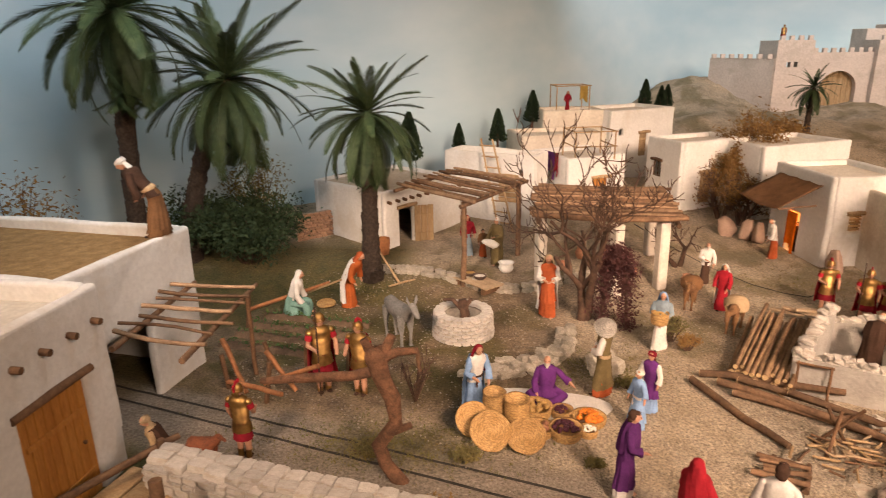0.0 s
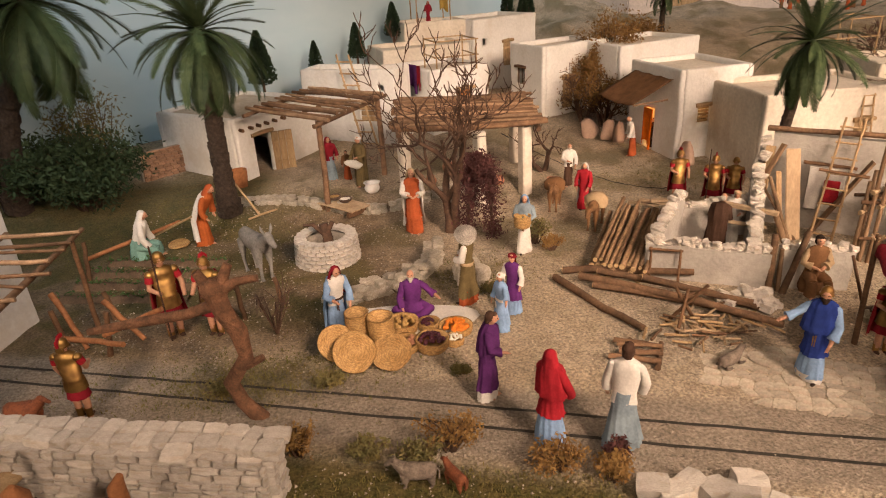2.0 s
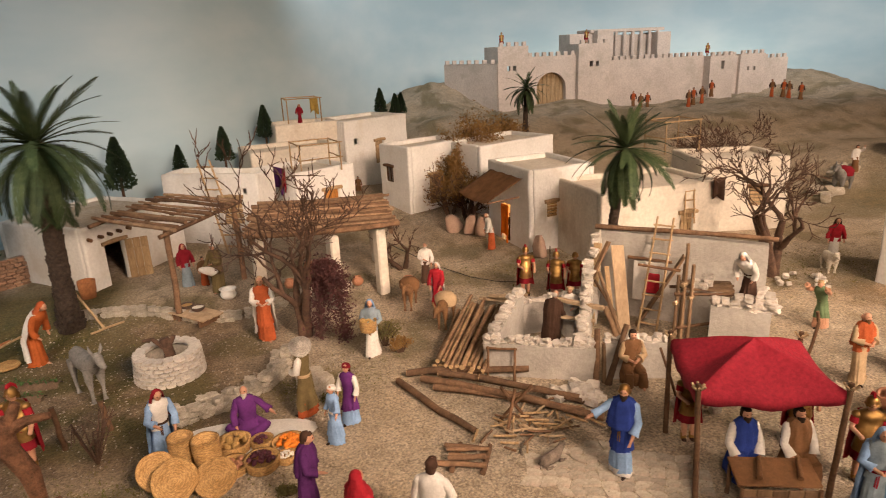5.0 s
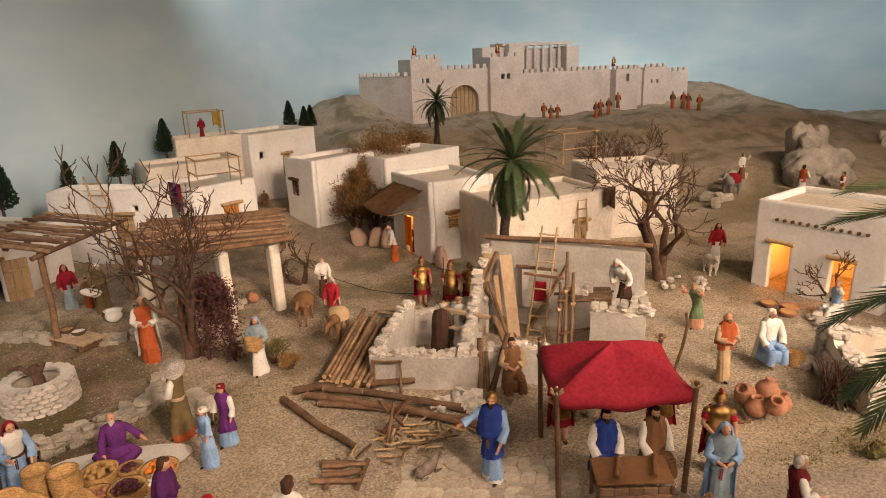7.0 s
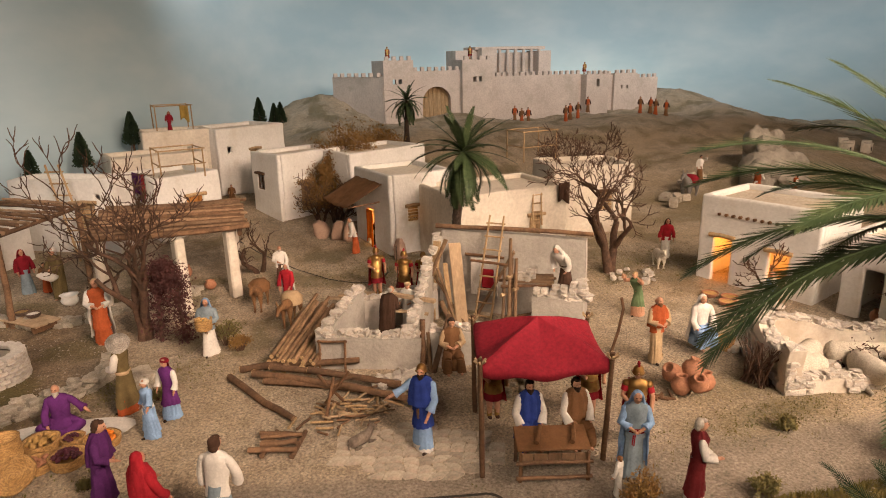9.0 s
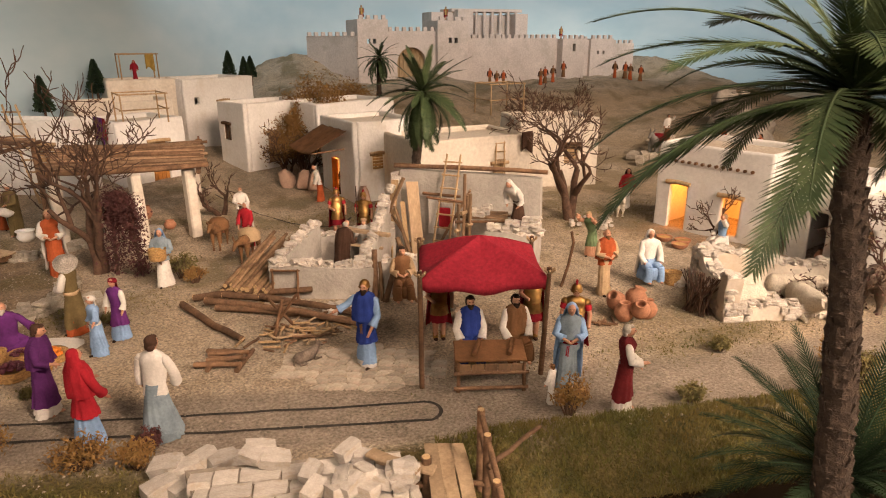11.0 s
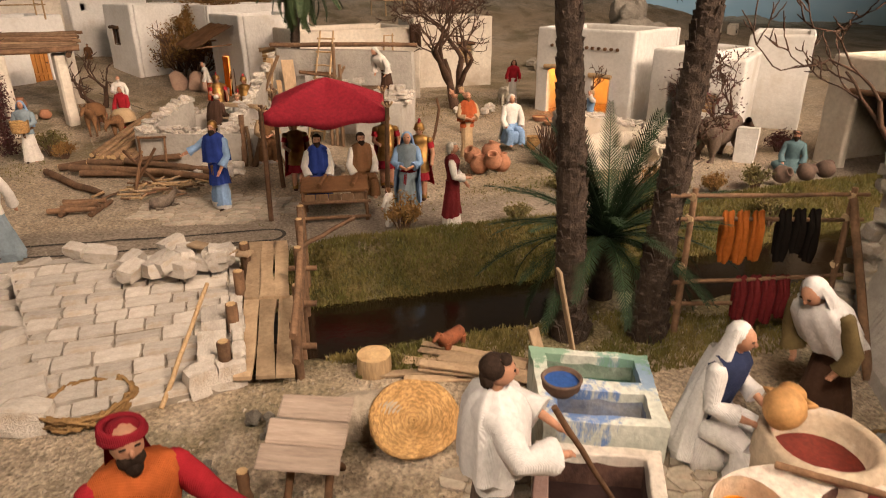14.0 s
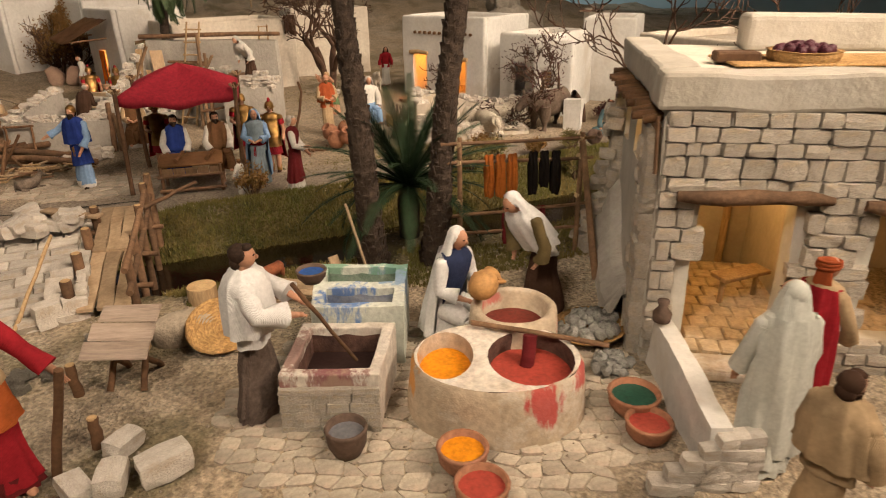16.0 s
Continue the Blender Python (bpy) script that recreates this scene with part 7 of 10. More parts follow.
    # tray of fruit and boards on the roof
    q = a + d * 0.17 + Vector((0.704, 0.71, 0)) * 0.13 + Vector((0, 0, 0.3385))
    deep_basket("shallow wicker tray of dark dates on the roof", q.x, q.y, 0.04, 0.014, z=q.z, fill=DATES, lumps=40)
    q2 = q - d * 0.075
    bx = thing("dark_tray", "dark wooden tray on the flat roof", "tray", q2, turn)
    g = Geo()
    g.box((0, 0, 0.006), (0.05, 0.03, 0.012), b=0.002)
    part("body", g, DARKWOOD, bx)
    s = thing("straw_mat", "pale straw mat spread on the flat roof", "mat", q - Vector((0, 0, 0.0005)), turn + 6)
    g = Geo()
    g.box((0.02, 0.01, 0.0015), (0.22, 0.10, 0.003), b=0.001)
    part("mat", g, WICKER, s)
    # low yard wall
    lw = thing("yard_wall", "low whitewashed yard wall with a stepped stone end", "wall", (0, 0, 0))
    g = Geo()
    b0, b1 = (1.266, -0.431), (1.389, -0.274)
    ww, tt = frame_of(b0, b1)
    m = Matrix.Translation((b0[0], b0[1], -0.015)) @ Matrix.Rotation(radians(tt), 4, "Z")
    g.slab((0, 0, 0), (1, 0), ww, 0.078, 0.019, wave=0.005, step=0.018)
    part("wall", g, WHITE, lw, place=m)
    for k in range(5):
        for j in range(6 - k):
            piece("stone", HB, lw, (1.275 - 0.0125 * j, -0.442 + 0.0080 * j, 0.006 + 0.0118 * k), (0.018 * random.uniform(0.8, 1.3), 0.028, 0.0125), 55 + random.uniform(-14, 14), (random.uniform(-6, 6), random.uniform(-6, 6)))
    ck = thing("dark_jug", "small dark jug hanging at the house corner", "jug", (1.368, -0.278, 0.064))
    g = Geo()
    g.lathe([(0.0001, 0), (0.010, 0.004), (0.011, 0.014), (0.005, 0.022), (0.007, 0.03), (0.0001, 0.03)], 12)
    part("body", g, DARKCLAY, ck)


SIDEWALL = mat("pale_grey_render", (0.56, 0.53, 0.46), (0.48, 0.45, 0.39), 0.95, 11, 8, 0.5, 0.002, stain=(0.60, 0.57, 0.5), stain_scale=8, grainy=0.1)
SIDEPLAST = mat("grey_ochre_render", (0.46, 0.42, 0.355), (0.37, 0.335, 0.28), 0.95, 11, 8, 0.7, 0.003, stain=(0.44, 0.41, 0.36), stain_scale=8, grainy=0.12)
WARMTILE = mat("sand_tile", (0.50, 0.38, 0.24), (0.38, 0.28, 0.17), 0.85, 30, 5, 0.5, 0.002)
stone_house()


YARN = cloth("orange_yarn", (0.40, 0.115, 0.02), 0.5, 1.0)


def yarn_rack():
    r = thing("drying_rack", "stick rack for drying dyed yarn", "rack", (0, 0, 0))
    a, b = Vector((1.385, 0.125, 0)), Vector((1.56, 0.03, 0))
    for p, h in ((a, 0.205), (b, 0.205)):
        stick(r, p, p + Vector((0, 0, h)), 0.0045, LOG, "post")
        for z in (0.10, 0.165, 0.195):
            g = Geo()
            g.tube([p + Vector((-0.005, 0, z)), p + Vector((0.005, 0.004, z))], 0.005, 7, wob=0.3)
            part("binding", g, SAND, r)
    d = (b - a).normalized()
    for z in (0.075, 0.165, 0.195, 0.045):
        stick(r, a - d * 0.03 + Vector((0, 0, z)), b + d * 0.02 + Vector((0, 0, z + random.uniform(-.006, .012))), 0.0032, LOG, "rail")
    stick(r, b + Vector((-0.06, -0.10, 0)), b + Vector((0.0, 0.0, 0.19)), 0.006, LOG, "prop")
    for mtl, lab, u0, n, z in ((YARN, "hanks of orange yarn over the drying rail", 0.24, 3, 0.168), (BLACK, "hanks of black yarn over the drying rail", 0.60, 3, 0.17), (MAROON, "hanks of dark red yarn over the low rail", 0.40, 4, 0.078)):
        y = thing("yarn_hank", lab, "yarn", a + d * (0.199 * u0) + Vector((0, 0, z)))
        for k in range(n):
            g = Geo()
            p = d * 0.019 * k
            L = random.uniform(0.05, 0.066)
            for q in range(5):
                e = d * (0.0026 * (q - 2)) + Vector((0, 0.002 * math.sin(q * 1.9), 0))
                o = Vector((d.y, -d.x, 0)) * 0.005
                pts = [p + e * 0.8 + o + Vector((0, 0, -L * random.uniform(0.94, 1.03))), p + e * 1.2 + o - Vector((0, 0, L * 0.75)), p + e + o * 1.1 - Vector((0, 0, L * 0.3)), p + e + Vector((0, 0, 0.005)), p + e - o - Vector((0, 0, L * 0.3)), p + e * 0.8 - o * 0.8 - Vector((0, 0, L * random.uniform(0.85, 1.0)))]
                g.tube(pts, [0.0032, 0.004, 0.0036, 0.0032, 0.0036, 0.0032], 6, wob=0.25)
            part("hank", g, mtl, y)


yarn_rack()


def yard_things():
    b = thing("plank_bench", "small trestle bench with weathered pale boards", "bench", (0.865, 0.085, 0), -35)
    for k in range(3):
        g = Geo()
        g.box((0.003 * (k - 1), -0.026 + 0.019 * k, 0.054 + 0.0135 * k), (0.076 - 0.004 * k, 0.022, 0.003), Matrix.Rotation(radians(30), 3, "X"), b=0.001, jit=0.0015)
        part("board", g, GREYPLANK, b)
    for x in (-0.020, 0.020):
        stick(b, (x, -0.026, 0), (x * 0.8, 0.016, 0.058), 0.004, DARKWOOD, "leg")
        stick(b, (x, 0.028, 0), (x * 0.8, -0.016, 0.044), 0.004, DARKWOOD, "leg")
    g = Geo()
    g.box((0, -0.012, 0.050), (0.06, 0.012, 0.008), b=0.001)
    part("crossbar", g, WOOD, b)
    s = thing("tree_stump", "short pale sawn stump on the bank", "stump", (0.993, 0.24, gz(0.993, 0.24)))
    g = Geo()
    g.lathe([(0.022, 0.0), (0.0215, 0.022), (0.0205, 0.024)], 16, fold=0.03, folds=4)
    part("bark", g, WOOD, s)
    g = Geo()
    g.lathe([(0.0207, 0.0238), (0.0001, 0.0245)], 16)
    part("cut_top", g, CUTWOOD, s)
    p = thing("board_stack", "loose stack of pale split boards on the bank", "boards", (1.085, 0.195, gz(1.085, 0.195)), -34)
    for k in range(11):
        g = Geo()
        L = random.uniform(0.09, 0.16)
        g.box((random.uniform(-0.03, 0.03), -0.025 + 0.012 * (k % 5), 0.004 + 0.006 * (k // 5)), (L, 0.013, 0.0035), random.uniform(-16, 16), b=0.001, jit=0.001)
        part("board", g, PLANK, p)
    t = flat_basket("large round flat wicker tray propped on a rock", 0.980, 0.104, 0.046, 24, -18)
    rk = thing("boulder", "smooth grey-brown boulder behind the basket", "rock", (0.950, 0.15, 0.0), -30)
    g = Geo()
    g.ball((0, 0, 0.0), (0.058, 0.034, 0.036), 22)
    g.v = [p + noise.noise_vector(p * 22) * 0.007 for p in g.v]
    part("rock", g, TANROCK, rk)
    for a, bb, wd in (((1.215, 0.125, 0.0), (1.185, 0.135, 0.135), 0.016), ((1.17, 0.13, 0.0), (1.165, 0.15, 0.055), 0.018)):
        pl = thing("upright_board", "narrow pale board standing by the vats", "board", a)
        g = Geo()
        d = Vector(bb) - Vector(a)
        g.box(d / 2, (wd, 0.005, d.length), d.to_track_quat("Z", "Y").to_matrix(), b=0.001, jit=0.001)
        part("board", g, PLANK, pl)
    for x, y, h in ((0.803, 0.092, 0.042), (0.806, -0.016, 0.035)):
        po = thing("short_post", "short brown stake in the ground", "stake", (x, y, gz(x, y)))
        stick(po, (0, 0, -0.01), (0, 0, h), 0.0065, DARKWOOD, "stake")
        g = Geo()
        g.tube([(0, 0, h - 0.0005), (0, 0, h + 0.001)], 0.005, 8)
        part("cut_top", g, CUTWOOD, po)
    for k, (x, y, s) in enumerate([(0.852, -0.102, 0.042), (0.826, -0.046, 0.030), (0.806, -0.094, 0.034), (0.776, -0.088, 0.030)]):
        st = thing("loose_block", "loose pale hewn block on the yard ground", "stone", (x, y, gz(x, y)), 35 * k, group="blocks in the yard")
        piece("block", HB, st, (0, 0, 0.014), (s * 1.25, s * 0.8, s * 0.6), 0, (6, -8 if k == 3 else 4))
    ls = thing("leaning_stick", "long thin stick leaning on the ramp", "stick", (0.752, 0.285, 0))
    stick(ls, (0, 0, 0), (0.08, 0.09, 0.10), 0.003, WOOD, "rod")
    nb = thing("twig_nest", "ring of twisted brown straw on the ground", "straw ring", (0.683, 0.318, gz(0.683, 0.318)))
    g = Geo()
    for k in range(30):
        a0 = random.uniform(0, 6.28)
        pts = [(0.046 * math.cos(a0 + 0.35 * i) * random.uniform(0.9, 1.1), 0.040 * math.sin(a0 + 0.35 * i) * random.uniform(0.9, 1.1), 0.006 + random.uniform(0, 0.016)) for i in range(9)]
        g.tube(pts, 0.002, 4)
    part("straw", g, STRAW, nb)
    for x, y in ((0.76, 0.16), (0.85, 0.20)):
        rubble("small patch of dark grey rubble", x, y, 18, 0.028, 0.011, ROCKS, zup=0.008)


TANROCK = mat("tan_rock", (0.42, 0.35, 0.27), (0.33, 0.27, 0.20), 0.95, 14, 8, 0.8, 0.004)
GREYPLANK = mat("weathered_board", (0.43, 0.34, 0.275), (0.31, 0.235, 0.185), 0.85, 20, 6, 0.7, 0.002, vary=0.2, grainy=0.24, stretch=(0.35, 3, 3))
ROCKS = stone_meshes(ROCK, "rock_piece")
yard_things()


# ------------------------------------------------------------------ figurines
ARMS = {
    "down": ((0.155, 0.02, 0.62), (0.145, 0.07, 0.49)),
    "fwd": ((0.145, 0.03, 0.63), (0.085, 0.17, 0.61)),
    "low": ((0.15, 0.05, 0.62), (0.10, 0.16, 0.47)),
    "up": ((0.18, 0.07, 0.80), (0.16, 0.14, 0.96)),
    "out": ((0.20, 0.03, 0.70), (0.30, 0.10, 0.64)),
    "hold": ((0.15, 0.03, 0.64), (0.03, 0.13, 0.60)),
    "wide": ((0.19, 0.03, 0.63), (0.27, 0.12, 0.52)),
    "stir": ((0.19, 0.07, 0.68), (0.08, 0.24, 0.62)),
}


def figurine(label, x, y, face, h=0.19, robe=None, top=None, sleeve=None, head="hair", headmat=None, belt=None, cloak=None, arms=("down", "down"), lean=0, sit=False, beard=None, z=None, hem=None, wide=1.0, bulk=1.0, cape=None, over=None, group=""):
    """A clothed clay figurine in one mesh; face: the way it looks, degrees from +x; sit: True on a seat, "floor" cross-legged."""
    robe = robe or BROWN
    top, sleeve = top or robe, sleeve or top or robe
    mats = [robe, top, sleeve, SKIN, headmat or HAIR, belt or top, cape or cloak or top, hem or robe, beard or HAIR, GOLD, HAIR]
    g = Geo()
    ph = random.uniform(0, 6)
    dz = {False: 0.0, True: -0.25, "floor": -0.40}[sit]
    stride = random.uniform(0.02, 0.045) * random.choice((-1, 1))

    def skirt(z0, z1, r0, r1, mi, deep=0.10, n=56, folds=None, sy=0.8, rows=7):
        """A hanging cloth whose pleats deepen towards the hem and follow the step."""
        folds = folds or random.choice((9, 11, 13))
        vs = []
        for k in range(rows + 1):
            u = k / rows
            zz = z0 + (z1 - z0) * u
            r = r0 + (r1 - r0) * (1 - (1 - u) ** 1.4)
            for j in range(n):
                a = 2 * math.pi * j / n
                q = 1 + deep * (1 - u) ** 0.8 * (0.6 * math.sin(folds * a + ph + 1.5 * u) + 0.4 * math.sin((folds + 4) * a + 2.1 * ph)) + 0.02 * math.sin(3 * a + ph)
                w = (1 - u) * (1 if z0 < 0.2 else 0.4)
                vs.append(Vector((r * q * math.cos(a), r * q * sy * math.sin(a) + stride * w * 1.2 * math.cos(a), zz + (0.012 * math.sin(2 * a + ph) if k == 0 and z0 > 0.02 else 0))))
        g.add(vs, [[k * n + j, k * n + (j + 1) % n, (k + 1) * n + (j + 1) % n, (k + 1) * n + j] for k in range(rows) for j in range(n)], mi, True)

    if sit == "floor":
        g.lathe([(0.0001, 0.0), (0.20, 0.0), (0.215, 0.035), (0.17, 0.085), (0.12, 0.12), (0.10, 0.18)], 44, 0, c=(0, 0.03, 0), sx=1.05, sy=0.9, fold=0.05, folds=9, ph=ph)
        for s in (-1, 1):
            g.tube([(s * 0.07, 0.0, 0.09), (s * 0.20, 0.09, 0.075), (s * 0.10, 0.20, 0.05), (-s * 0.03, 0.21, 0.04)], [0.075, 0.066, 0.05, 0.036], 12, 0, wob=0.06)
    elif sit:
        g.lathe([(0.0001, 0.0), (0.14, 0.0), (0.14, 0.06), (0.125, 0.15), (0.105, 0.24), (0.092, 0.31)], 36, 0, c=(0, -0.01, 0), fold=0.07, folds=8, ph=ph)
        for s in (-1, 1):
            g.tube([(s * 0.05, 0.0, 0.205), (s * 0.08, 0.13, 0.215), (s * 0.085, 0.20, 0.20)], [0.075, 0.064, 0.052], 12, 0, wob=0.06)
            g.tube([(s * 0.085, 0.19, 0.215), (s * 0.09, 0.21, 0.11), (s * 0.095, 0.195, 0.03)], [0.052, 0.055, 0.062], 12, 0, wob=0.08)
            g.tube([(s * 0.09, 0.20, 0.05), (s * 0.09, 0.21, 0.012)], [0.024, 0.022], 8, 3)
            g.ball((s * 0.09, 0.245, 0.016), (0.024, 0.05, 0.018), 8, 3)
        g.lathe([(0.03, 0.04), (0.06, 0.05), (0.058, 0.10), (0.07, 0.18), (0.04, 0.215)], 20, 0, c=(0, 0.16, 0), sx=1.2, fold=0.08, folds=5, ph=ph)
    else:
        for s in (-1, 1):
            yy = 0.02 + s * stride * 1.1
            g.tube([(s * 0.042, yy * 0.6, 0.10), (s * 0.045, yy, 0.014)], [0.026, 0.022], 8, 3)
            g.ball((s * 0.047, yy + 0.04, 0.014), (0.024, 0.052, 0.017), 8, 10 if s * stride > 0.03 else 3)
        skirt(0.018, 0.10, 0.118 * wide, 0.113 * wide, 7, rows=2)
        skirt(0.055, 0.55, 0.119 * wide, 0.080, 0)
    n0 = 0.51
    g.lathe([(0.094, n0 - 0.05), (0.084, n0 + 0.03), (0.090, 0.64), (0.104, 0.72), (0.112, 0.785), (0.086, 0.825), (0.046, 0.845), (0.030, 0.86)], 30, 1, c=(0, 0, dz), sx=1.12 * bulk, sy=0.70 * bulk, fold=0.03, folds=6, ph=ph)
    if over is not None:
        skirt(over, 0.56, 0.122, 0.088, 1, deep=0.085, sy=0.86)
    if cape:
        for k in (1.0, 0.95):
            g.lathe([(0.045, 0.862), (0.095 * k, 0.83), (0.124 * k, 0.76), (0.134 * k, 0.66), (0.140 * k, 0.55)], 44, 6, c=(0, 0, dz), sx=1.05 * (1 + (bulk - 1) * 0.6), sy=0.76 * (1 + (bulk - 1) * 0.8), fold=0.06, folds=9, ph=ph)
    if belt:
        g.lathe([(0.090, 0.532), (0.097, 0.542), (0.097, 0.568), (0.090, 0.578)], 20, 5, c=(0, 0, dz), sx=1.06, sy=0.78)
        for bx in (0.012, 0.03):
            g.box((bx, 0.082, 0.46 + dz), (0.012, 0.008, 0.14 - bx), mi=5)
    g.tube([(0, 0, 0.83 + dz), (0, 0.008, 0.88 + dz)], 0.028, 8, 3)
    hz = 0.915 + dz
    g.ball((0, 0.014, hz), (0.043, 0.052, 0.060), 14, 3)
    g.ball((0, 0.066, hz - 0.004), (0.008, 0.012, 0.014), 6, 3)
    for s in (-1, 1):
        g.box((s * 0.018, 0.060, hz + 0.013), (0.018, 0.008, 0.006), mi=10, b=0.002)
    if beard:
        g.ball((0, 0.036, hz - 0.036), (0.037, 0.032, 0.040), 12, 8, jit=0.08)
        g.ball((0, 0.050, hz - 0.058), (0.022, 0.020, 0.030), 10, 8, jit=0.08)
    if head == "hair":
        g.ball((0, -0.012, hz + 0.014), (0.052, 0.050, 0.054), 16, 4, jit=0.07)
        g.ball((0, -0.030, hz - 0.022), (0.046, 0.030, 0.046), 12, 4, jit=0.07)
        g.ball((0, 0.028, hz + 0.046), (0.036, 0.026, 0.018), 10, 4, jit=0.08)
    elif head == "bald":
        g.ball((0, -0.022, hz - 0.010), (0.047, 0.036, 0.040), 12, 4, jit=0.06)
    elif head == "veil":
        g.ball((0, -0.008, hz + 0.012), (0.053, 0.054, 0.060), 14, 4)
        for k in (1.0, 0.93):
            g.lathe([(0.045 * k, 0.965), (0.064 * k, 0.92), (0.078 * k, 0.85), (0.104 * k, 0.77), (0.120 * k, 0.66), (0.126 * k, 0.57)], 24, 4, c=(0, -0.006, dz), sy=0.78, fold=0.05, folds=7, ph=ph, arc=(math.pi * 0.86, math.pi * 2.14))
    elif head == "turban":
        g.ball((0, -0.006, hz + 0.016), (0.050, 0.052, 0.046), 12, 4)
        for k in range(3):
            g.tube([(0.052 * math.cos(a), 0.052 * math.sin(a) - 0.004, hz + 0.018 + 0.012 * k + 0.008 * math.sin(a + k)) for a in [math.pi * 2 * i / 14 for i in range(15)]], 0.013 - 0.002 * k, 7, 4)
        g.lathe([(0.04, 0.95), (0.052, 0.90), (0.062, 0.83), (0.07, 0.76)], 14, 4, c=(0, -0.008, dz), sy=0.8, fold=0.06, folds=5, ph=ph, arc=(math.pi * 1.15, math.pi * 1.85))
    elif head == "helmet":
        g.lathe([(0.054, hz + 0.0), (0.053, hz + 0.03), (0.046, hz + 0.058), (0.026, hz + 0.078), (0.0001, hz + 0.086)], 16, 9)
        g.lathe([(0.052, hz + 0.012), (0.064, hz + 0.004), (0.052, hz)], 16, 9)
        g.ball((0, -0.026, hz - 0.016), (0.044, 0.030, 0.044), 12, 10, jit=0.06)
    if cloak:
        prof = [(0.104, 0.825), (0.128, 0.74), (0.132, 0.6), (0.138, 0.42), (0.146, 0.26), (0.152, 0.12)] if not sit else [(0.104, 0.825), (0.135, 0.66), (0.16, 0.48), (0.185, 0.32)]
        for k in (1.0, 0.94):
            g.lathe([(r * k, zz) for r, zz in prof], 30, 6, c=(0, -0.01, dz), sy=0.74, fold=0.08, folds=8, ph=ph, arc=(math.pi * 0.93, math.pi * 2.07))
    for s, name in zip((-1, 1), arms):
        e, w = ARMS[name]
        sh, el, ha = Vector((s * 0.105, 0, 0.775 + dz)), Vector((s * e[0], e[1], e[2] + dz)), Vector((s * w[0], w[1], w[2] + dz))
        mid = el.lerp(ha, 0.66)
        g.ball(sh, (0.044 * bulk, 0.042 * bulk, 0.042), 10, 2)
        g.tube([sh, sh.lerp(el, 0.5), el, el.lerp(mid, 0.6), mid], [0.042, 0.041 * bulk, 0.038 * bulk, 0.042 * bulk, 0.050 * bulk], 13, 2, wob=0.06)
        g.tube([el.lerp(mid, 0.8), ha], [0.021, 0.016], 8, 3)
        d = (ha - el).normalized()
        g.ball(ha + d * 0.012, (0.016, 0.022, 0.018), 8, 3)
        for k in (-1, 0, 1):
            g.tube([ha + d * 0.02 + Vector((0.008 * k, 0, 0)), ha + d * 0.046 + Vector((0.010 * k, 0, -0.006))], [0.006, 0.004], 5, 3)
    out = []
    sd = Vector((random.uniform(0, 50), 0, 0))
    tall = random.uniform(-0.012, 0.012)
    for p in g.v:
        p = Vector(p)
        low = 1 - step(0.80 + dz, 0.88 + dz, p.z)
        p += (noise.noise_vector(p * 5 + sd) * 0.012 + noise.noise_vector(p * 18 + sd) * 0.008) * low + Vector((tall * p.z * 2, 0, 0))
        if lean:
            w = step(0.36 + dz, 0.62 + dz, p.z)
            if w > 0:
                a = radians(lean) * w
                q = p - Vector((0, 0, 0.45 + dz))
                p = Vector((q.x, q.y * math.cos(a) + q.z * math.sin(a), -q.y * math.sin(a) + q.z * math.cos(a) + 0.45 + dz))
        out.append(Vector((p.x * 1.03, p.y * 1.03, p.z)) * h)
    g.v = out
    ob = part("figurine", g, mats)
    ob.matrix_basis = pose(x, y, gz(x, y) if z is None else z, 0, 0, face - 90)
    return tagged(ob, label, "figurine", group)


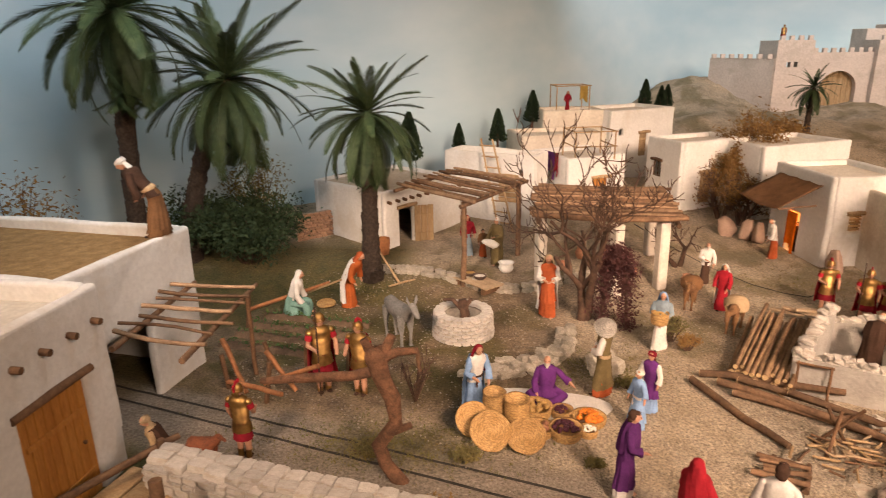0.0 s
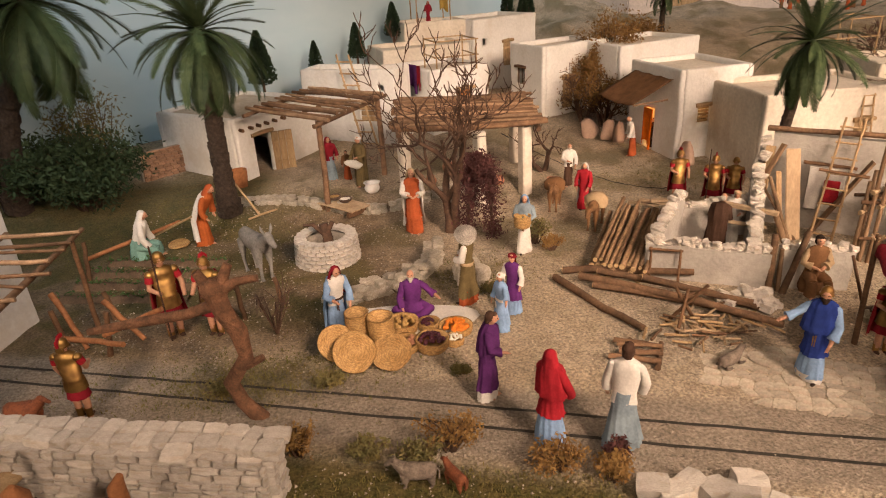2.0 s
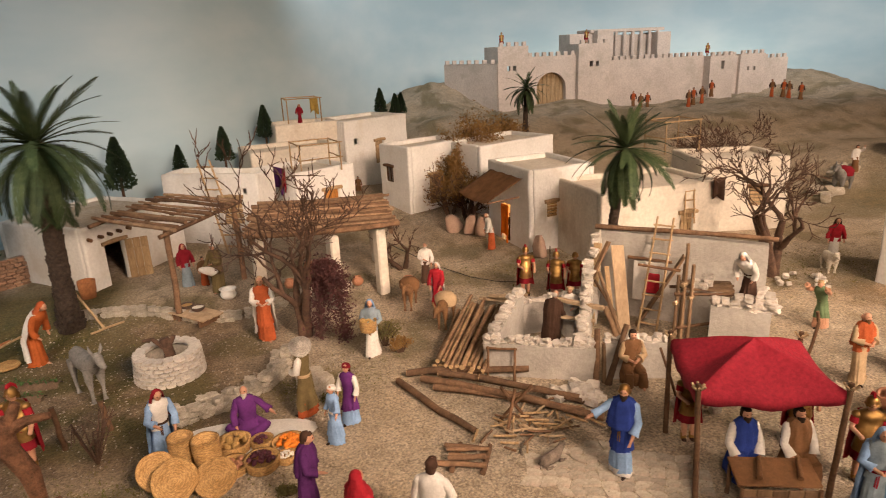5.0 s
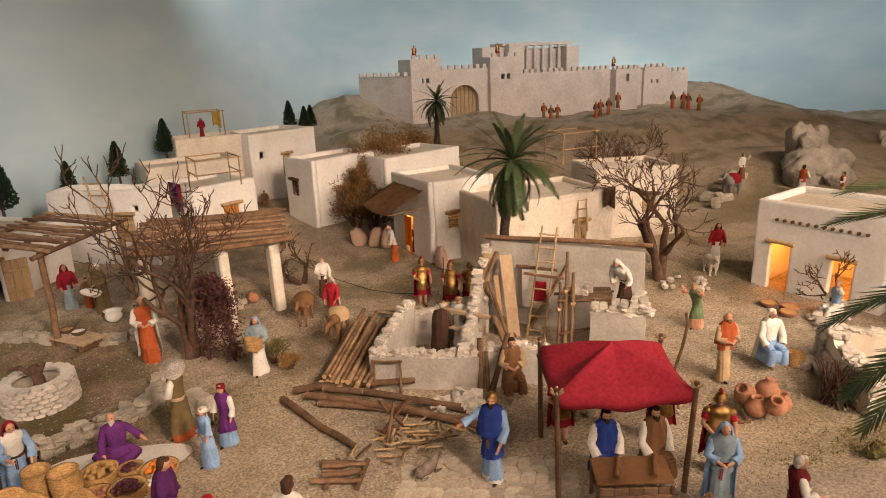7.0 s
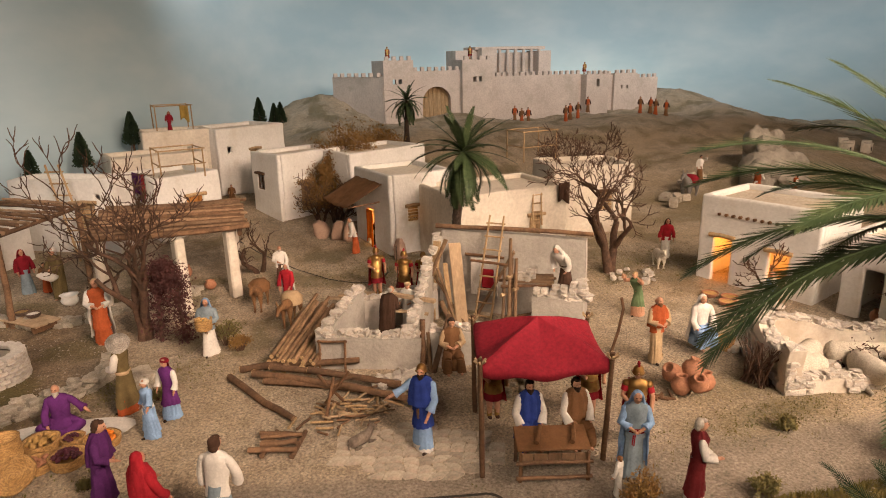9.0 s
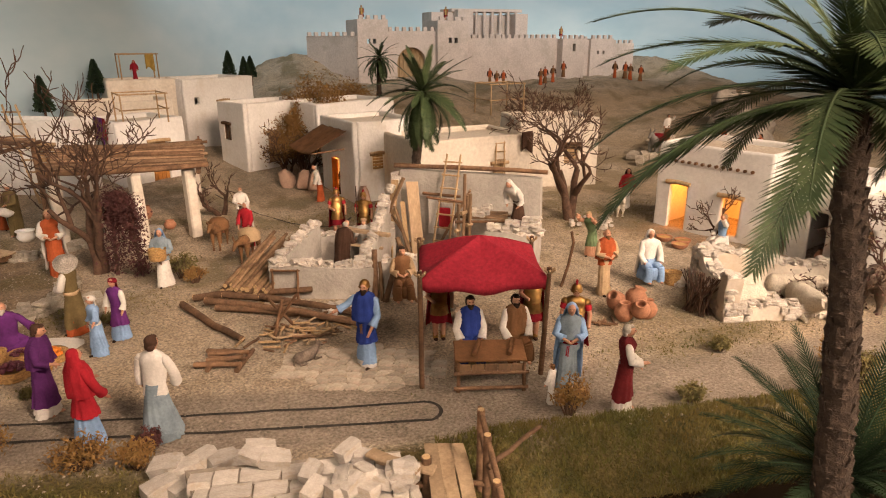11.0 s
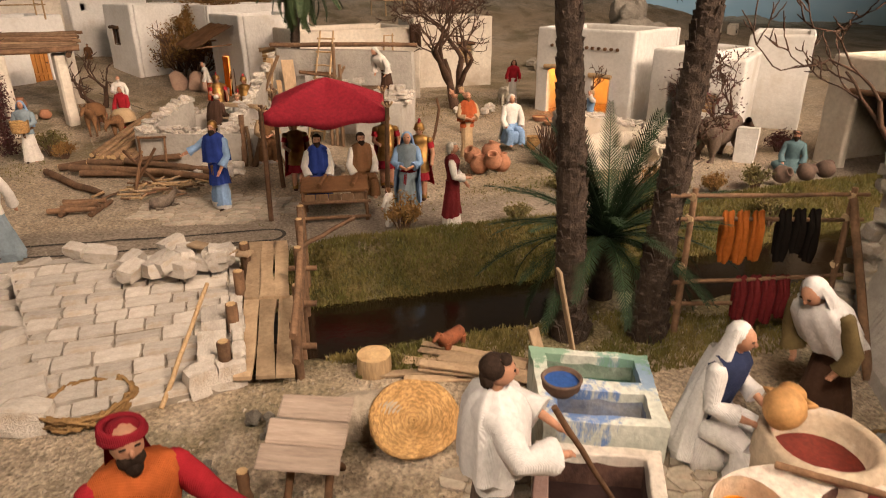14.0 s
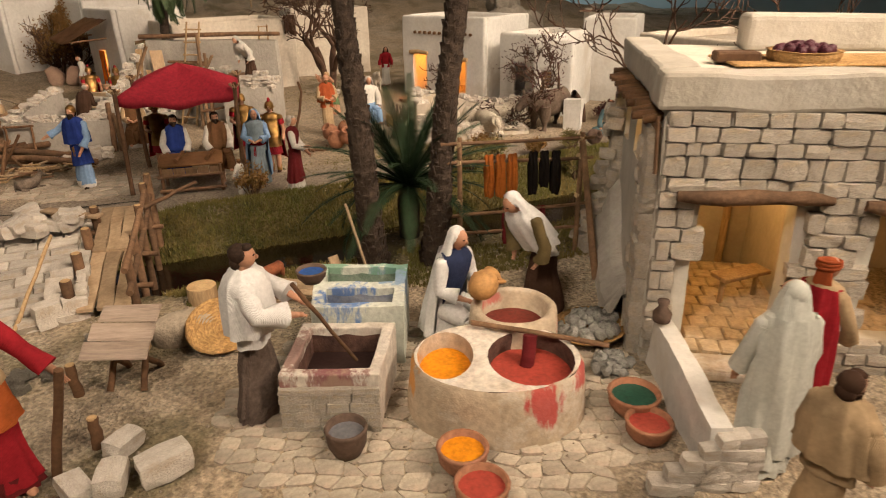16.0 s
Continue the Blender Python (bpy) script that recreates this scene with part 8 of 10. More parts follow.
def soldier(label, x, y, face, h=0.19, crest=True, z=None, cape=True, arms=("down", "fwd"), spear=False):
    mats = [CRIMSON, GOLD, RED, SKIN, MAROON, DKBROWN]
    g = Geo()
    for s in (-1, 1):
        g.tube([(s * 0.05, 0, 0.0), (s * 0.052, 0.01, 0.16), (s * 0.05, 0, 0.34)], [0.03, 0.038, 0.045], 8, 3)
        g.ball((s * 0.05, 0.025, 0.012), (0.03, 0.06, 0.022), 8, 5)
        g.tube([(s * 0.05, 0, 0.02), (s * 0.05, 0.0, 0.12)], [0.036, 0.04], 8, 1)
    g.lathe([(0.12, 0.27), (0.112, 0.36), (0.095, 0.5)], 20, 0, sy=0.8, fold=0.09, folds=10)
    g.lathe([(0.125, 0.38), (0.102, 0.5)], 20, 1, sy=0.82, fold=0.10, folds=10)
    g.lathe([(0.100, 0.47), (0.106, 0.52), (0.098, 0.525), (0.112, 0.6), (0.104, 0.605), (0.122, 0.68), (0.112, 0.685), (0.124, 0.76), (0.105, 0.82), (0.04, 0.85)], 18, 1, sy=0.74)
    for s in (-1, 1):
        g.ball((s * 0.12, 0, 0.775), (0.052, 0.055, 0.045), 10, 1)
    g.tube([(0, 0, 0.83), (0, 0.008, 0.89)], 0.033, 8, 3)
    g.ball((0, 0.012, 0.915), (0.048, 0.056, 0.064), 12, 3)
    g.lathe([(0.064, 0.90), (0.062, 0.945), (0.054, 0.975), (0.03, 1.0), (0.0001, 1.005)], 14, 1)
    g.lathe([(0.06, 0.93), (0.076, 0.92), (0.06, 0.915)], 14, 1)
    g.box((0, -0.05, 0.875), (0.08, 0.03, 0.05), mi=1)
    if crest:
        for k in range(7):
            a = radians(-20 + 22 * k)
            g.box((0, -0.068 * math.cos(a) * 1.0 + 0.004, 0.955 + 0.068 * math.sin(a)), (0.022, 0.03, 0.045), Matrix.Rotation(a - math.pi / 2, 3, "X"), mi=2, jit=0.003)
    if cape:
        for k in (1.0, 0.94):
            g.lathe([(r * k, zz) for r, zz in ((0.13, 0.80), (0.15, 0.62), (0.155, 0.42), (0.17, 0.2))], 16, 2, sy=0.75, fold=0.07, folds=6, arc=(math.pi * 1.0, math.pi * 2.0), c=(0, -0.012, 0))
    for s, name in zip((-1, 1), arms):
        e, w = ARMS[name]
        sh, el, ha = Vector((s * 0.12, 0, 0.775)), Vector((s * e[0] * 1.08, e[1], e[2])), Vector((s * w[0] * 1.08, w[1], w[2]))
        g.tube([sh, sh.lerp(el, 0.6)], [0.046, 0.042], 9, 2)
        g.tube([sh.lerp(el, 0.5), el, ha], [0.03, 0.028, 0.022], 8, 3)
        g.ball(ha, 0.026, 8, 3)
        if spear and s > 0:
            g.tube([ha + Vector((0, 0.02, -0.55)), ha + Vector((0, 0.03, 0.55))], 0.009, 6, 5)
    g.v = [Vector((p[0] * 1.02, p[1] * 1.02, p[2])) * h for p in g.v]
    ob = part("figurine", g, mats)
    ob.matrix_basis = pose(x, y, gz(x, y) if z is None else z, 0, 0, face - 90)
    return tagged(ob, label, "figurine", "soldier figurines")


def beast(label, x, y, face, L, material, z=None, ears=0.2, leg=0.5, neck=45, fat=0.26, head=0.16, load=None, lying=False):
    """A small animal figurine in one mesh: L long, facing face degrees from +x."""
    g = Geo()
    up = leg * 0.95 if not lying else 0.10
    prof = [(-0.52, 0.10, 0.95), (-0.49, 0.62, 0.86), (-0.38, 0.92, 0.80), (-0.18, 0.94, 0.72), (0.04, 1.0, 0.66), (0.22, 0.98, 0.70), (0.36, 0.90, 0.80), (0.46, 0.66, 0.92), (0.52, 0.2, 1.0)]
    n, vs = 16, []
    for px, k, zc in prof:
        for j in range(n):
            q = 2 * math.pi * j / n
            vs.append(Vector((px, fat * 0.86 * k * math.cos(q), up + fat * (zc + 1.05 * k * math.sin(q)))))
    g.add(vs, [[k * n + j, k * n + (j + 1) % n, (k + 1) * n + (j + 1) % n, (k + 1) * n + j] for k in range(len(prof) - 1) for j in range(n)], 0, True)
    a = radians(neck)
    tip = Vector((0.42 + 0.36 * math.cos(a), 0, up + fat * 1.05 + 0.36 * math.sin(a)))
    g.tube([(0.30, 0, up + fat * 0.85), Vector((0.40, 0, up + fat * 1.0)).lerp(tip, 0.35), tip], [fat * 0.82, fat * 0.58, fat * 0.42], 12)
    down = Vector((0.80, 0, -0.60))
    g.tube([tip - down * head * 0.35, tip + down * head * 0.1, tip + down * head * 0.9, tip + down * head * 1.55, tip + down * head * 1.75], [head * 0.36, head * 0.52, head * 0.40, head * 0.33, head * 0.18], 10)
    for s in (-1, 1):
        g.tube([tip + Vector((-0.02, s * head * 0.3, 0.03)), tip + Vector((-0.05, s * head * 0.62, 0.03 + ears * 0.6)), tip + Vector((-0.06, s * head * 0.7, 0.04 + ears))], [0.022, 0.036, 0.008], 6)
        for px in (0.34, -0.36):
            if lying:
                g.tube([(px - 0.05, s * fat * 0.7, 0.10), (px + 0.10, s * fat * 0.95, 0.07), (px + 0.26, s * fat * 0.85, 0.04)], [0.09, 0.06, 0.045], 7)
            else:
                bk = 0.05 if px < 0 else -0.01
                g.tube([(px, s * fat * 0.50, up + fat * 0.6), (px - bk * 0.4, s * fat * 0.56, up * 0.85), (px - bk, s * fat * 0.56, up * 0.48), (px - bk * 0.3, s * fat * 0.55, 0.07), (px + 0.02, s * fat * 0.55, 0)], [fat * 0.52, fat * 0.40, fat * 0.20, fat * 0.16, fat * 0.24], 8)
    g.tube([(-0.50, 0, up + fat * 1.2), (-0.58, 0, up + fat * 0.7), (-0.57, 0, up * 0.7)], [0.035, 0.028, 0.03], 6)
    g.v = [Vector(p) + noise.noise_vector(Vector(p) * 7) * 0.022 for p in g.v]
    if load:
        g.lathe([(0.30, -0.12), (0.31, 0.1), (0.20, 0.24), (0.0001, 0.28)], 12, 1, c=(-0.05, 0, up + fat * 1.1), sx=1.0, sy=1.15, fold=0.05)
    g.v = [Vector(p) * L for p in g.v]
    ob = part("animal_figurine", g, [material, load or material])
    ob.matrix_basis = pose(x, y, gz(x, y) if z is None else z, 0, 0, face)
    return tagged(ob, label, "figurine")


DONKEYC = mat("grey_donkey_clay", (0.22, 0.205, 0.185), (0.15, 0.14, 0.125), 0.9, 30, 6, 0.6, 0.002)
OXC = mat("brown_grey_ox_clay", (0.16, 0.115, 0.085), (0.08, 0.056, 0.04), 0.9, 25, 6, 0.6, 0.002)
GOATC = mat("brown_goat_clay", (0.22, 0.11, 0.045), (0.13, 0.065, 0.03), 0.9, 40, 6, 0.7, 0.002)
SHEEPC = mat("cream_sheep_clay", (0.62, 0.56, 0.46), (0.5, 0.44, 0.35), 0.95, 60, 5, 1.0, 0.003)
DOGC = mat("grey_dog_clay", (0.24, 0.19, 0.15), (0.11, 0.085, 0.065), 0.95, 60, 5, 0.8, 0.003)
BIRDC = mat("rust_bird_clay", (0.24, 0.075, 0.03), (0.12, 0.04, 0.02), 0.8, 60, 5, 0.6, 0.002)

# round the road and market
figurine("figurine in a royal blue tunic, pale robe and gilt cap", 0.956, 0.965, 232, 0.187, robe=SKYBLUE, top=BLUE, sleeve=SKYBLUE, head="helmet", belt=GOLD, arms=("low", "out"), beard=HAIR, hem=OFFWHITE, cape=BLUE, over=0.30)
figurine("figurine in a purple hooded robe with a white hem", 0.385, 1.02, 345, 0.178, robe=OFFWHITE, top=PURPLE, sleeve=PURPLE, hem=OFFWHITE, arms=("down", "fwd"), headmat=DKBROWN, lean=6, cape=PURPLE, over=0.13)
figurine("figurine with a red head cloth and shawl over a blue skirt", 0.462, 0.886, 35, 0.18, robe=SKYBLUE, top=RED, head="veil", headmat=RED, arms=("fwd", "low"), cape=RED, over=0.34)
figurine("figurine in a white blouse with a grey-green draped skirt", 0.57, 0.86, 60, 0.19, robe=GREYBLUE, top=OFFWHITE, sleeve=OFFWHITE, headmat=DKBROWN, arms=("down", "low"), wide=1.25, lean=5)
figurine("small figurine of a child in a pale blue tunic", 0.455, 1.236, 200, 0.138, robe=SKYBLUE, top=SKYBLUE, head="turban", headmat=OFFWHITE, arms=("out", "down"), belt=OFFWHITE, over=0.14)
figurine("figurine in a purple tunic with a red cap beside the child", 0.495, 1.30, 230, 0.147, robe=SKYBLUE, top=LILAC, sleeve=OFFWHITE, head="turban", headmat=CRIMSON, over=0.25)
figurine("bearded figurine in an olive tunic and orange robe", 0.405, 1.365, 160, 0.187, robe=RUST, top=OLIVEROBE, sleeve=OFFWHITE, head="bald", headmat=GREYHAIR, beard=GREYHAIR, over=0.12, belt=SAND, arms=("hold", "hold"))
HATSTRAW = mat("grey_straw", (0.42, 0.38, 0.33), (0.30, 0.265, 0.225), 0.9, 60, 5, 0.8, 0.002, coil=90.0)
hat = thing("sun_hat", "wide pale grey straw hat worn by the bearded figurine", "hat", (0.404, 1.366, gz(0.404, 1.366) + 0.172), 0)
g = Geo()
g.lathe([(0.025, -0.003), (0.024, 0.0), (0.012, 0.004), (0.010, 0.011), (0.005, 0.015), (0.0001, 0.016)], 22, fold=0.03, folds=3)
part("brim_and_crown", g, HATSTRAW, hat, place=pose(0, -0.004, 0, 42, 0, 0))
figurine("seated market figurine in a violet robe", 0.278, 1.345, 265, 0.18, robe=LILAC, head="bald", headmat=GREYHAIR, sit="floor", arms=("out", "low"), beard=GREYHAIR, z=0.006)
figurine("figurine in a blue cape with a dark red head cloth", 0.115, 1.285, 300, 0.175, robe=SKYBLUE, top=OFFWHITE, sleeve=SKYBLUE, head="veil", headmat=CRIMSON, cloak=SKYBLUE, belt=DKBROWN, arms=("low", "fwd"), lean=10)
figurine("figurine with a blue head cloth carrying a basket of bread", 0.592, 1.605, 255, 0.165, robe=OFFWHITE, top=GREYBLUE, sleeve=GREYBLUE, head="veil", headmat=SKYBLUE, arms=("hold", "hold"), belt=BROWN)
bk = deep_basket("small wicker basket carried by the figurine", 0.582, 1.582, 0.022, 0.03, z=0.085, fill=NUTS)
figurine("figurine in an orange robe and pale shawl holding a jar", 0.32, 1.814, 265, 0.197, robe=RUST, top=RUST, sleeve=OFFWHITE, head="veil", headmat=SAND, cloak=OFFWHITE, arms=("hold", "hold"), over=0.26)
figurine("stooping farm figurine in an orange robe with a white cape", -0.285, 1.865, 345, 0.20, robe=ORANGE, top=ORANGE, sleeve=ORANGE, head="veil", headmat=RUST, cloak=OFFWHITE, lean=28, arms=("low", "low"))
figurine("kneeling farm figurine in a white shawl and teal skirt", -0.44, 1.80, 5, 0.20, robe=SEA, top=OFFWHITE, sleeve=OFFWHITE, head="veil", headmat=OFFWHITE, sit=True, lean=14, arms=("low", "low"))
soldier("soldier figurine in gilt armour with a spear by the field", -0.24, 1.36, 300, 0.20, crest=False, spear=True)
soldier("soldier figurine in gilt armour and red cape behind the vine", -0.15, 1.35, 250, 0.185, z=0.0)
soldier("soldier figurine with a red crest seen from behind", -0.335, 1.10, 80, 0.165, cape=False)
beast("grey donkey figurine standing by the well", -0.098, 1.628, 305, 0.122, DONKEYC, ears=0.2, neck=38, leg=0.66, fat=0.205, head=0.17)
figurine("figurine in a red dress with a white veil beside the goats", 0.845, 1.88, 235, 0.150, robe=RED, head="veil", headmat=OFFWHITE, cloak=OFFWHITE, arms=("low", "low"))
figurine("grey-bearded figurine in a pale robe leading goats", 0.848, 2.06, 270, 0.145, robe=DKBROWN, top=OFFWHITE, head="bald", headmat=GREYHAIR, beard=GREYHAIR, arms=("low", "hold"))
beast("brown goat figurine with a load", 0.760, 1.905, 245, 0.092, GOATC, ears=0.1, neck=30, leg=0.62, fat=0.2, load=BROWN)
beast("brown donkey figurine with an ochre saddle cloth", 0.830, 1.735, 235, 0.095, GOATC, ears=0.2, neck=0, leg=0.62, fat=0.2, load=SAND)
soldier("soldier figurine in bronze armour with a red cape", 1.135, 1.868, 265, 0.165)
soldier("soldier figurine with a red crest and spear", 1.205, 1.79, 240, 0.165, spear=True)
soldier("dark soldier figurine half hidden by the wall", 1.275, 1.80, 240, 0.15, crest=False)
figurine("builder figurine in a dark brown cloak inside the walls", 1.048, 1.475, 40, 0.168, robe=SKYBLUE, top=DKBROWN, cloak=DKBROWN, head="bald", headmat=GREYHAIR, lean=16, arms=("fwd", "fwd"))
figurine("builder figurine in a pale tunic inside the walls", 1.125, 1.535, 230, 0.15, robe=OFFWHITE, head="turban", headmat=SAND, arms=("fwd", "fwd"))
figurine("seated stonecutter figurine in a brown tunic", 1.128, 1.215, 255, 0.175, robe=BROWN, top=BROWN, sleeve=SAND, sit=True, headmat=HAIR, arms=("hold", "hold"), z=0.03)
figurine("mason figurine with a white head cloth bending at the wall", 1.492, 1.292, 205, 0.165, robe=DKBROWN, top=OFFWHITE, sleeve=OFFWHITE, head="veil", headmat=GREYVEIL, lean=36, arms=("low", "low"), z=0.135)
figurine("potter figurine in an olive brown robe and white turban", 0.171, 2.156, 225, 0.172, robe=OLIVEROBE, top=OLIVEROBE, head="turban", headmat=OFFWHITE, arms=("hold", "low"), cloak=OLIVEROBE, wide=1.1)
wb = thing("white_bundle", "white cloth bundle carried by the potter", "bundle", (0.152, 2.130, 0.128))
g = Geo()
g.ball((0, 0, 0), (0.030, 0.016, 0.014), 14, turn=Matrix.Rotation(radians(18), 3, "Y"))
g.v = [p + noise.noise_vector(p * 60) * 0.004 for p in g.v]
part("cloth", g, OFFWHITE, wb)
figurine("figurine in a red shawl and grey skirt at the pergola", 0.071, 2.245, 300, 0.155, robe=GREYBLUE, top=CRIMSON, head="veil", headmat=CRIMSON, z=0.045)
figurine("figurine in rust clothes beside the potter", 0.125, 2.235, 280, 0.105, robe=RUST, top=BROWN, headmat=HAIR, z=0.045)
figurine("figurine in a rust skirt and white blouse at the sacks", 1.197, 2.375, 170, 0.158, robe=RUST, top=OFFWHITE, headmat=GREYHAIR, head="bald", lean=14, arms=("low", "low"))
figurine("dark figurine standing in the lit doorway", 1.305, 2.44, 190, 0.12, robe=DKBROWN)
figurine("figurine in dark clothes riding a donkey", 1.50, 2.42, 250, 0.12, robe=DKBROWN, headmat=HAIR, z=0.06, sit=True)
beast("grey donkey figurine carrying a rider", 1.50, 2.42, 220, 0.11, DONKEYC, ears=0.24, neck=40)
# at the tax table
figurine("seated figurine in a blue cape behind the table", 1.140, 0.872, 255, 0.178, robe=BLUE, top=BLUE, sleeve=OFFWHITE, cape=BLUE, sit=True, beard=HAIR, arms=("low", "low"), z=0.026)
figurine("seated figurine in a brown vest behind the table", 1.228, 0.842, 260, 0.178, robe=BROWN, top=BROWN, sleeve=OFFWHITE, cape=BROWN, sit=True, beard=HAIR, arms=("low", "low"), z=0.026)
soldier("soldier figurine in bronze armour behind the stall", 1.14, 1.02, 255, 0.165, crest=False)
soldier("soldier figurine in gilt armour beside the stall", 1.325, 0.935, 250, 0.175, crest=False)
soldier("soldier figurine with a red crest and cape by the stall", 1.348, 0.81, 235, 0.17)
figurine("figurine in a pale blue veil and grey dress by the table", 1.278, 0.728, 240, 0.175, robe=GREYBLUE, top=GREYBLUE, sleeve=SKYBLUE, head="veil", headmat=SKYBLUE, cloak=SKYBLUE, arms=("hold", "hold"), belt=CRIMSON)
figurine("small child figurine in white beside the veiled one", 1.218, 0.69, 120, 0.08, robe=OFFWHITE, headmat=BROWN)
figurine("figurine in a dark red vest over a white robe", 1.315, 0.612, 330, 0.17, robe=OFFWHITE, top=MAROON, sleeve=OFFWHITE, headmat=GREYHAIR, over=0.16, arms=("low", "fwd"))
figurine("bald bearded figurine in a rust vest and sand robe", 1.632, 1.085, 265, 0.18, robe=SAND, top=RUST, sleeve=SAND, cape=RUST, head="bald", headmat=SKIN, beard=BROWN, arms=("hold", "hold"))
figurine("seated figurine in a white shawl with a basket", 1.78, 1.09, 255, 0.185, robe=SKYBLUE, top=OFFWHITE, sleeve=OFFWHITE, head="veil", headmat=OFFWHITE, sit=True, cloak=OFFWHITE, arms=("low", "low"), z=0.02)
figurine("figurine in a green tunic blowing a horn", 1.785, 1.345, 200, 0.15, over=0.22, robe=SKIN, top=GREENC, sleeve=SKIN, headmat=WOOD, lean=18, arms=("up", "up"))
figurine("figurine in a red shawl and white skirt with a lamb", 2.256, 1.775, 240, 0.16, robe=OFFWHITE, top=RED, headmat=DKBROWN, head="veil")
beast("small pale lamb figurine at the shepherd's feet", 2.165, 1.70, 250, 0.07, SHEEPC, ears=0.08)
figurine("seated figurine in a pale blue tunic reaching up", 2.195, 1.235, 165, 0.16, robe=OFFWHITE, top=SKYBLUE, sleeve=OFFWHITE, sit=True, arms=("up", "low"), headmat=WOOD)
figurine("seated figurine in a teal cloak with jars by the road", 2.275, 0.565, 215, 0.17, robe=TEAL, head="turban", headmat=DKBROWN, beard=HAIR, sit="floor", arms=("low", "low"))
beast("grey ox figurine lying under the bare tree", 2.205, 0.735, 185, 0.145, OXC, ears=0.12, leg=0.36, neck=12, fat=0.27, head=0.2)
for k, (x, y, f) in enumerate([(1.85, 0.93, 20), (1.93, 0.90, 200), (1.87, 0.86, 160), (2.03, 0.86, 330), (2.0, 0.79, 250)]):
    beast("cream woolly sheep figurine resting in the pen", x, y, f, 0.105, SHEEPC, ears=0.06, neck=15, fat=0.32, lying=True)
beast("curled grey dog figurine on the gravel", 0.845, 1.03, 25, 0.052, DOGC, ears=0.16, neck=48, fat=0.24, head=0.15, lying=True)
# hillside
for k, (x, y, c) in enumerate([(3.02, 4.38, 0), (3.07, 4.36, 1), (3.14, 4.38, 0), (3.38, 4.22, 1), (3.43, 4.24, 0), (3.49, 4.22, 1), (3.72, 4.42, 0), (3.95, 4.05, 1), (4.03, 4.03, 0), (4.1, 4.05, 1), (4.16, 4.0, 0)]):
    figurine("tiny figurine in rust and brown by the castle", x, y, 260, 0.13, robe=RUST if c else BROWN, top=BROWN if c else RUST, sleeve=DKBROWN, head="hair", headmat=DKBROWN)
for x, z in ((2.10, 0.80), (2.78, 0.80), (3.85, 0.66)):
    soldier("tiny sentry figurine on the battlements", x, 4.68, 265, 0.10, z=z - 0.03, crest=False)
figurine("small figurine in a white tunic on a dark mount", 3.13, 2.53, 250, 0.135, robe=BROWN, top=OFFWHITE, z=gz(3.13, 2.53) + 0.085, headmat=HAIR, arms=("up", "down"))
beast("dark camel figurine with a red load", 3.08, 2.54, 200, 0.12, DONKEYC, load=CRIMSON, neck=60)
figurine("small figurine in red and white at the rock spring", 3.36, 2.36, 20, 0.17, robe=OFFWHITE, top=RUST, sleeve=OFFWHITE, headmat=HAIR, arms=("fwd", "fwd"))
figurine("small figurine in rust at the rock spring", 3.52, 2.26, 150, 0.14, robe=SAND, top=RUST, sleeve=OFFWHITE, headmat=HAIR, arms=("fwd", "fwd"))
figurine("small figurine in red sitting on the upper roof", 0.55, 3.46, 260, 0.10, robe=CRIMSON, head="veil", headmat=RUST, z=0.44)
figurine("tiny seated figurine at the upper house door", 0.80, 3.3, 260, 0.10, robe=BROWN, sit=True)
figurine("tiny figurine in orange among the brown bushes", 1.45, 3.42, 230, 0.11, robe=ORANGE, top=RUST)
# left edge
figurine("stooping figurine in a brown robe raking the straw roof", -0.615, 1.42, 190, 0.21, robe=BROWN, top=DKBROWN, head="turban", headmat=OFFWHITE, lean=38, arms=("low", "low"), z=0.36, belt=WOOD)
figurine("figurine with a sand head cloth leaning on the fence", -0.45, 1.02, 200, 0.15, robe=SAND, top=WOOD, head="turban", headmat=SAND, cloak=DKBROWN, lean=20)
beast("rust brown hen figurine on the wall", -0.36, 0.985, 0, 0.05, BIRDC, ears=0.02, leg=0.4, fat=0.32, z=0.075)
beast("dark peacock figurine in the grass", 0.245, 0.83, 170, 0.055, DOGC, ears=0.05, leg=0.3)
beast("rust brown hen figurine in the grass", 0.30, 0.815, 120, 0.04, BIRDC, ears=0.02, leg=0.4)
beast("brown duck figurine on the bank", 1.10, 0.235, 200, 0.04, BIRDC, ears=0.02, leg=0.3)
# dyers' yard
figurine("dyer figurine in a white wool tunic and woven brown skirt", 0.965, -0.066, 330, 0.205, robe=TWEED, top=WOOLW, sleeve=WOOLW, headmat=HAIR, arms=("stir", "stir"), wide=1.12, bulk=1.28, cape=WOOLW)
figurine("kneeling figurine in a white wool veil holding a jar", 1.222, -0.062, 285, 0.215, robe=WOOLW, top=NAVY, sleeve=WOOLW, head="veil", headmat=WOOLW, cloak=WOOLW, sit=True, arms=("fwd", "fwd"), lean=8)
figurine("bending figurine in a white wool veil and dark skirt", 1.36, -0.095, 178, 0.21, robe=DKBROWN, top=WOOLW, sleeve=OLIVEROBE, head="veil", headmat=WOOLW, cape=WOOLW, lean=34, arms=("low", "low"))
figurine("bearded figurine in orange and red robe and red cap", 0.728, -0.036, 280, 0.215, robe=RED, top=ORANGE, sleeve=RED, over=0.36, head="turban", headmat=CRIMSON, beard=HAIR, belt=SAND, arms=("wide", "wide"), hem=MAROON)
figurine("figurine under a long grey veil seen from behind", 1.315, -0.438, 60, 0.20, robe=GREYVEIL, top=GREYVEIL, head="veil", headmat=GREYVEIL, cloak=GREYVEIL, wide=1.25)
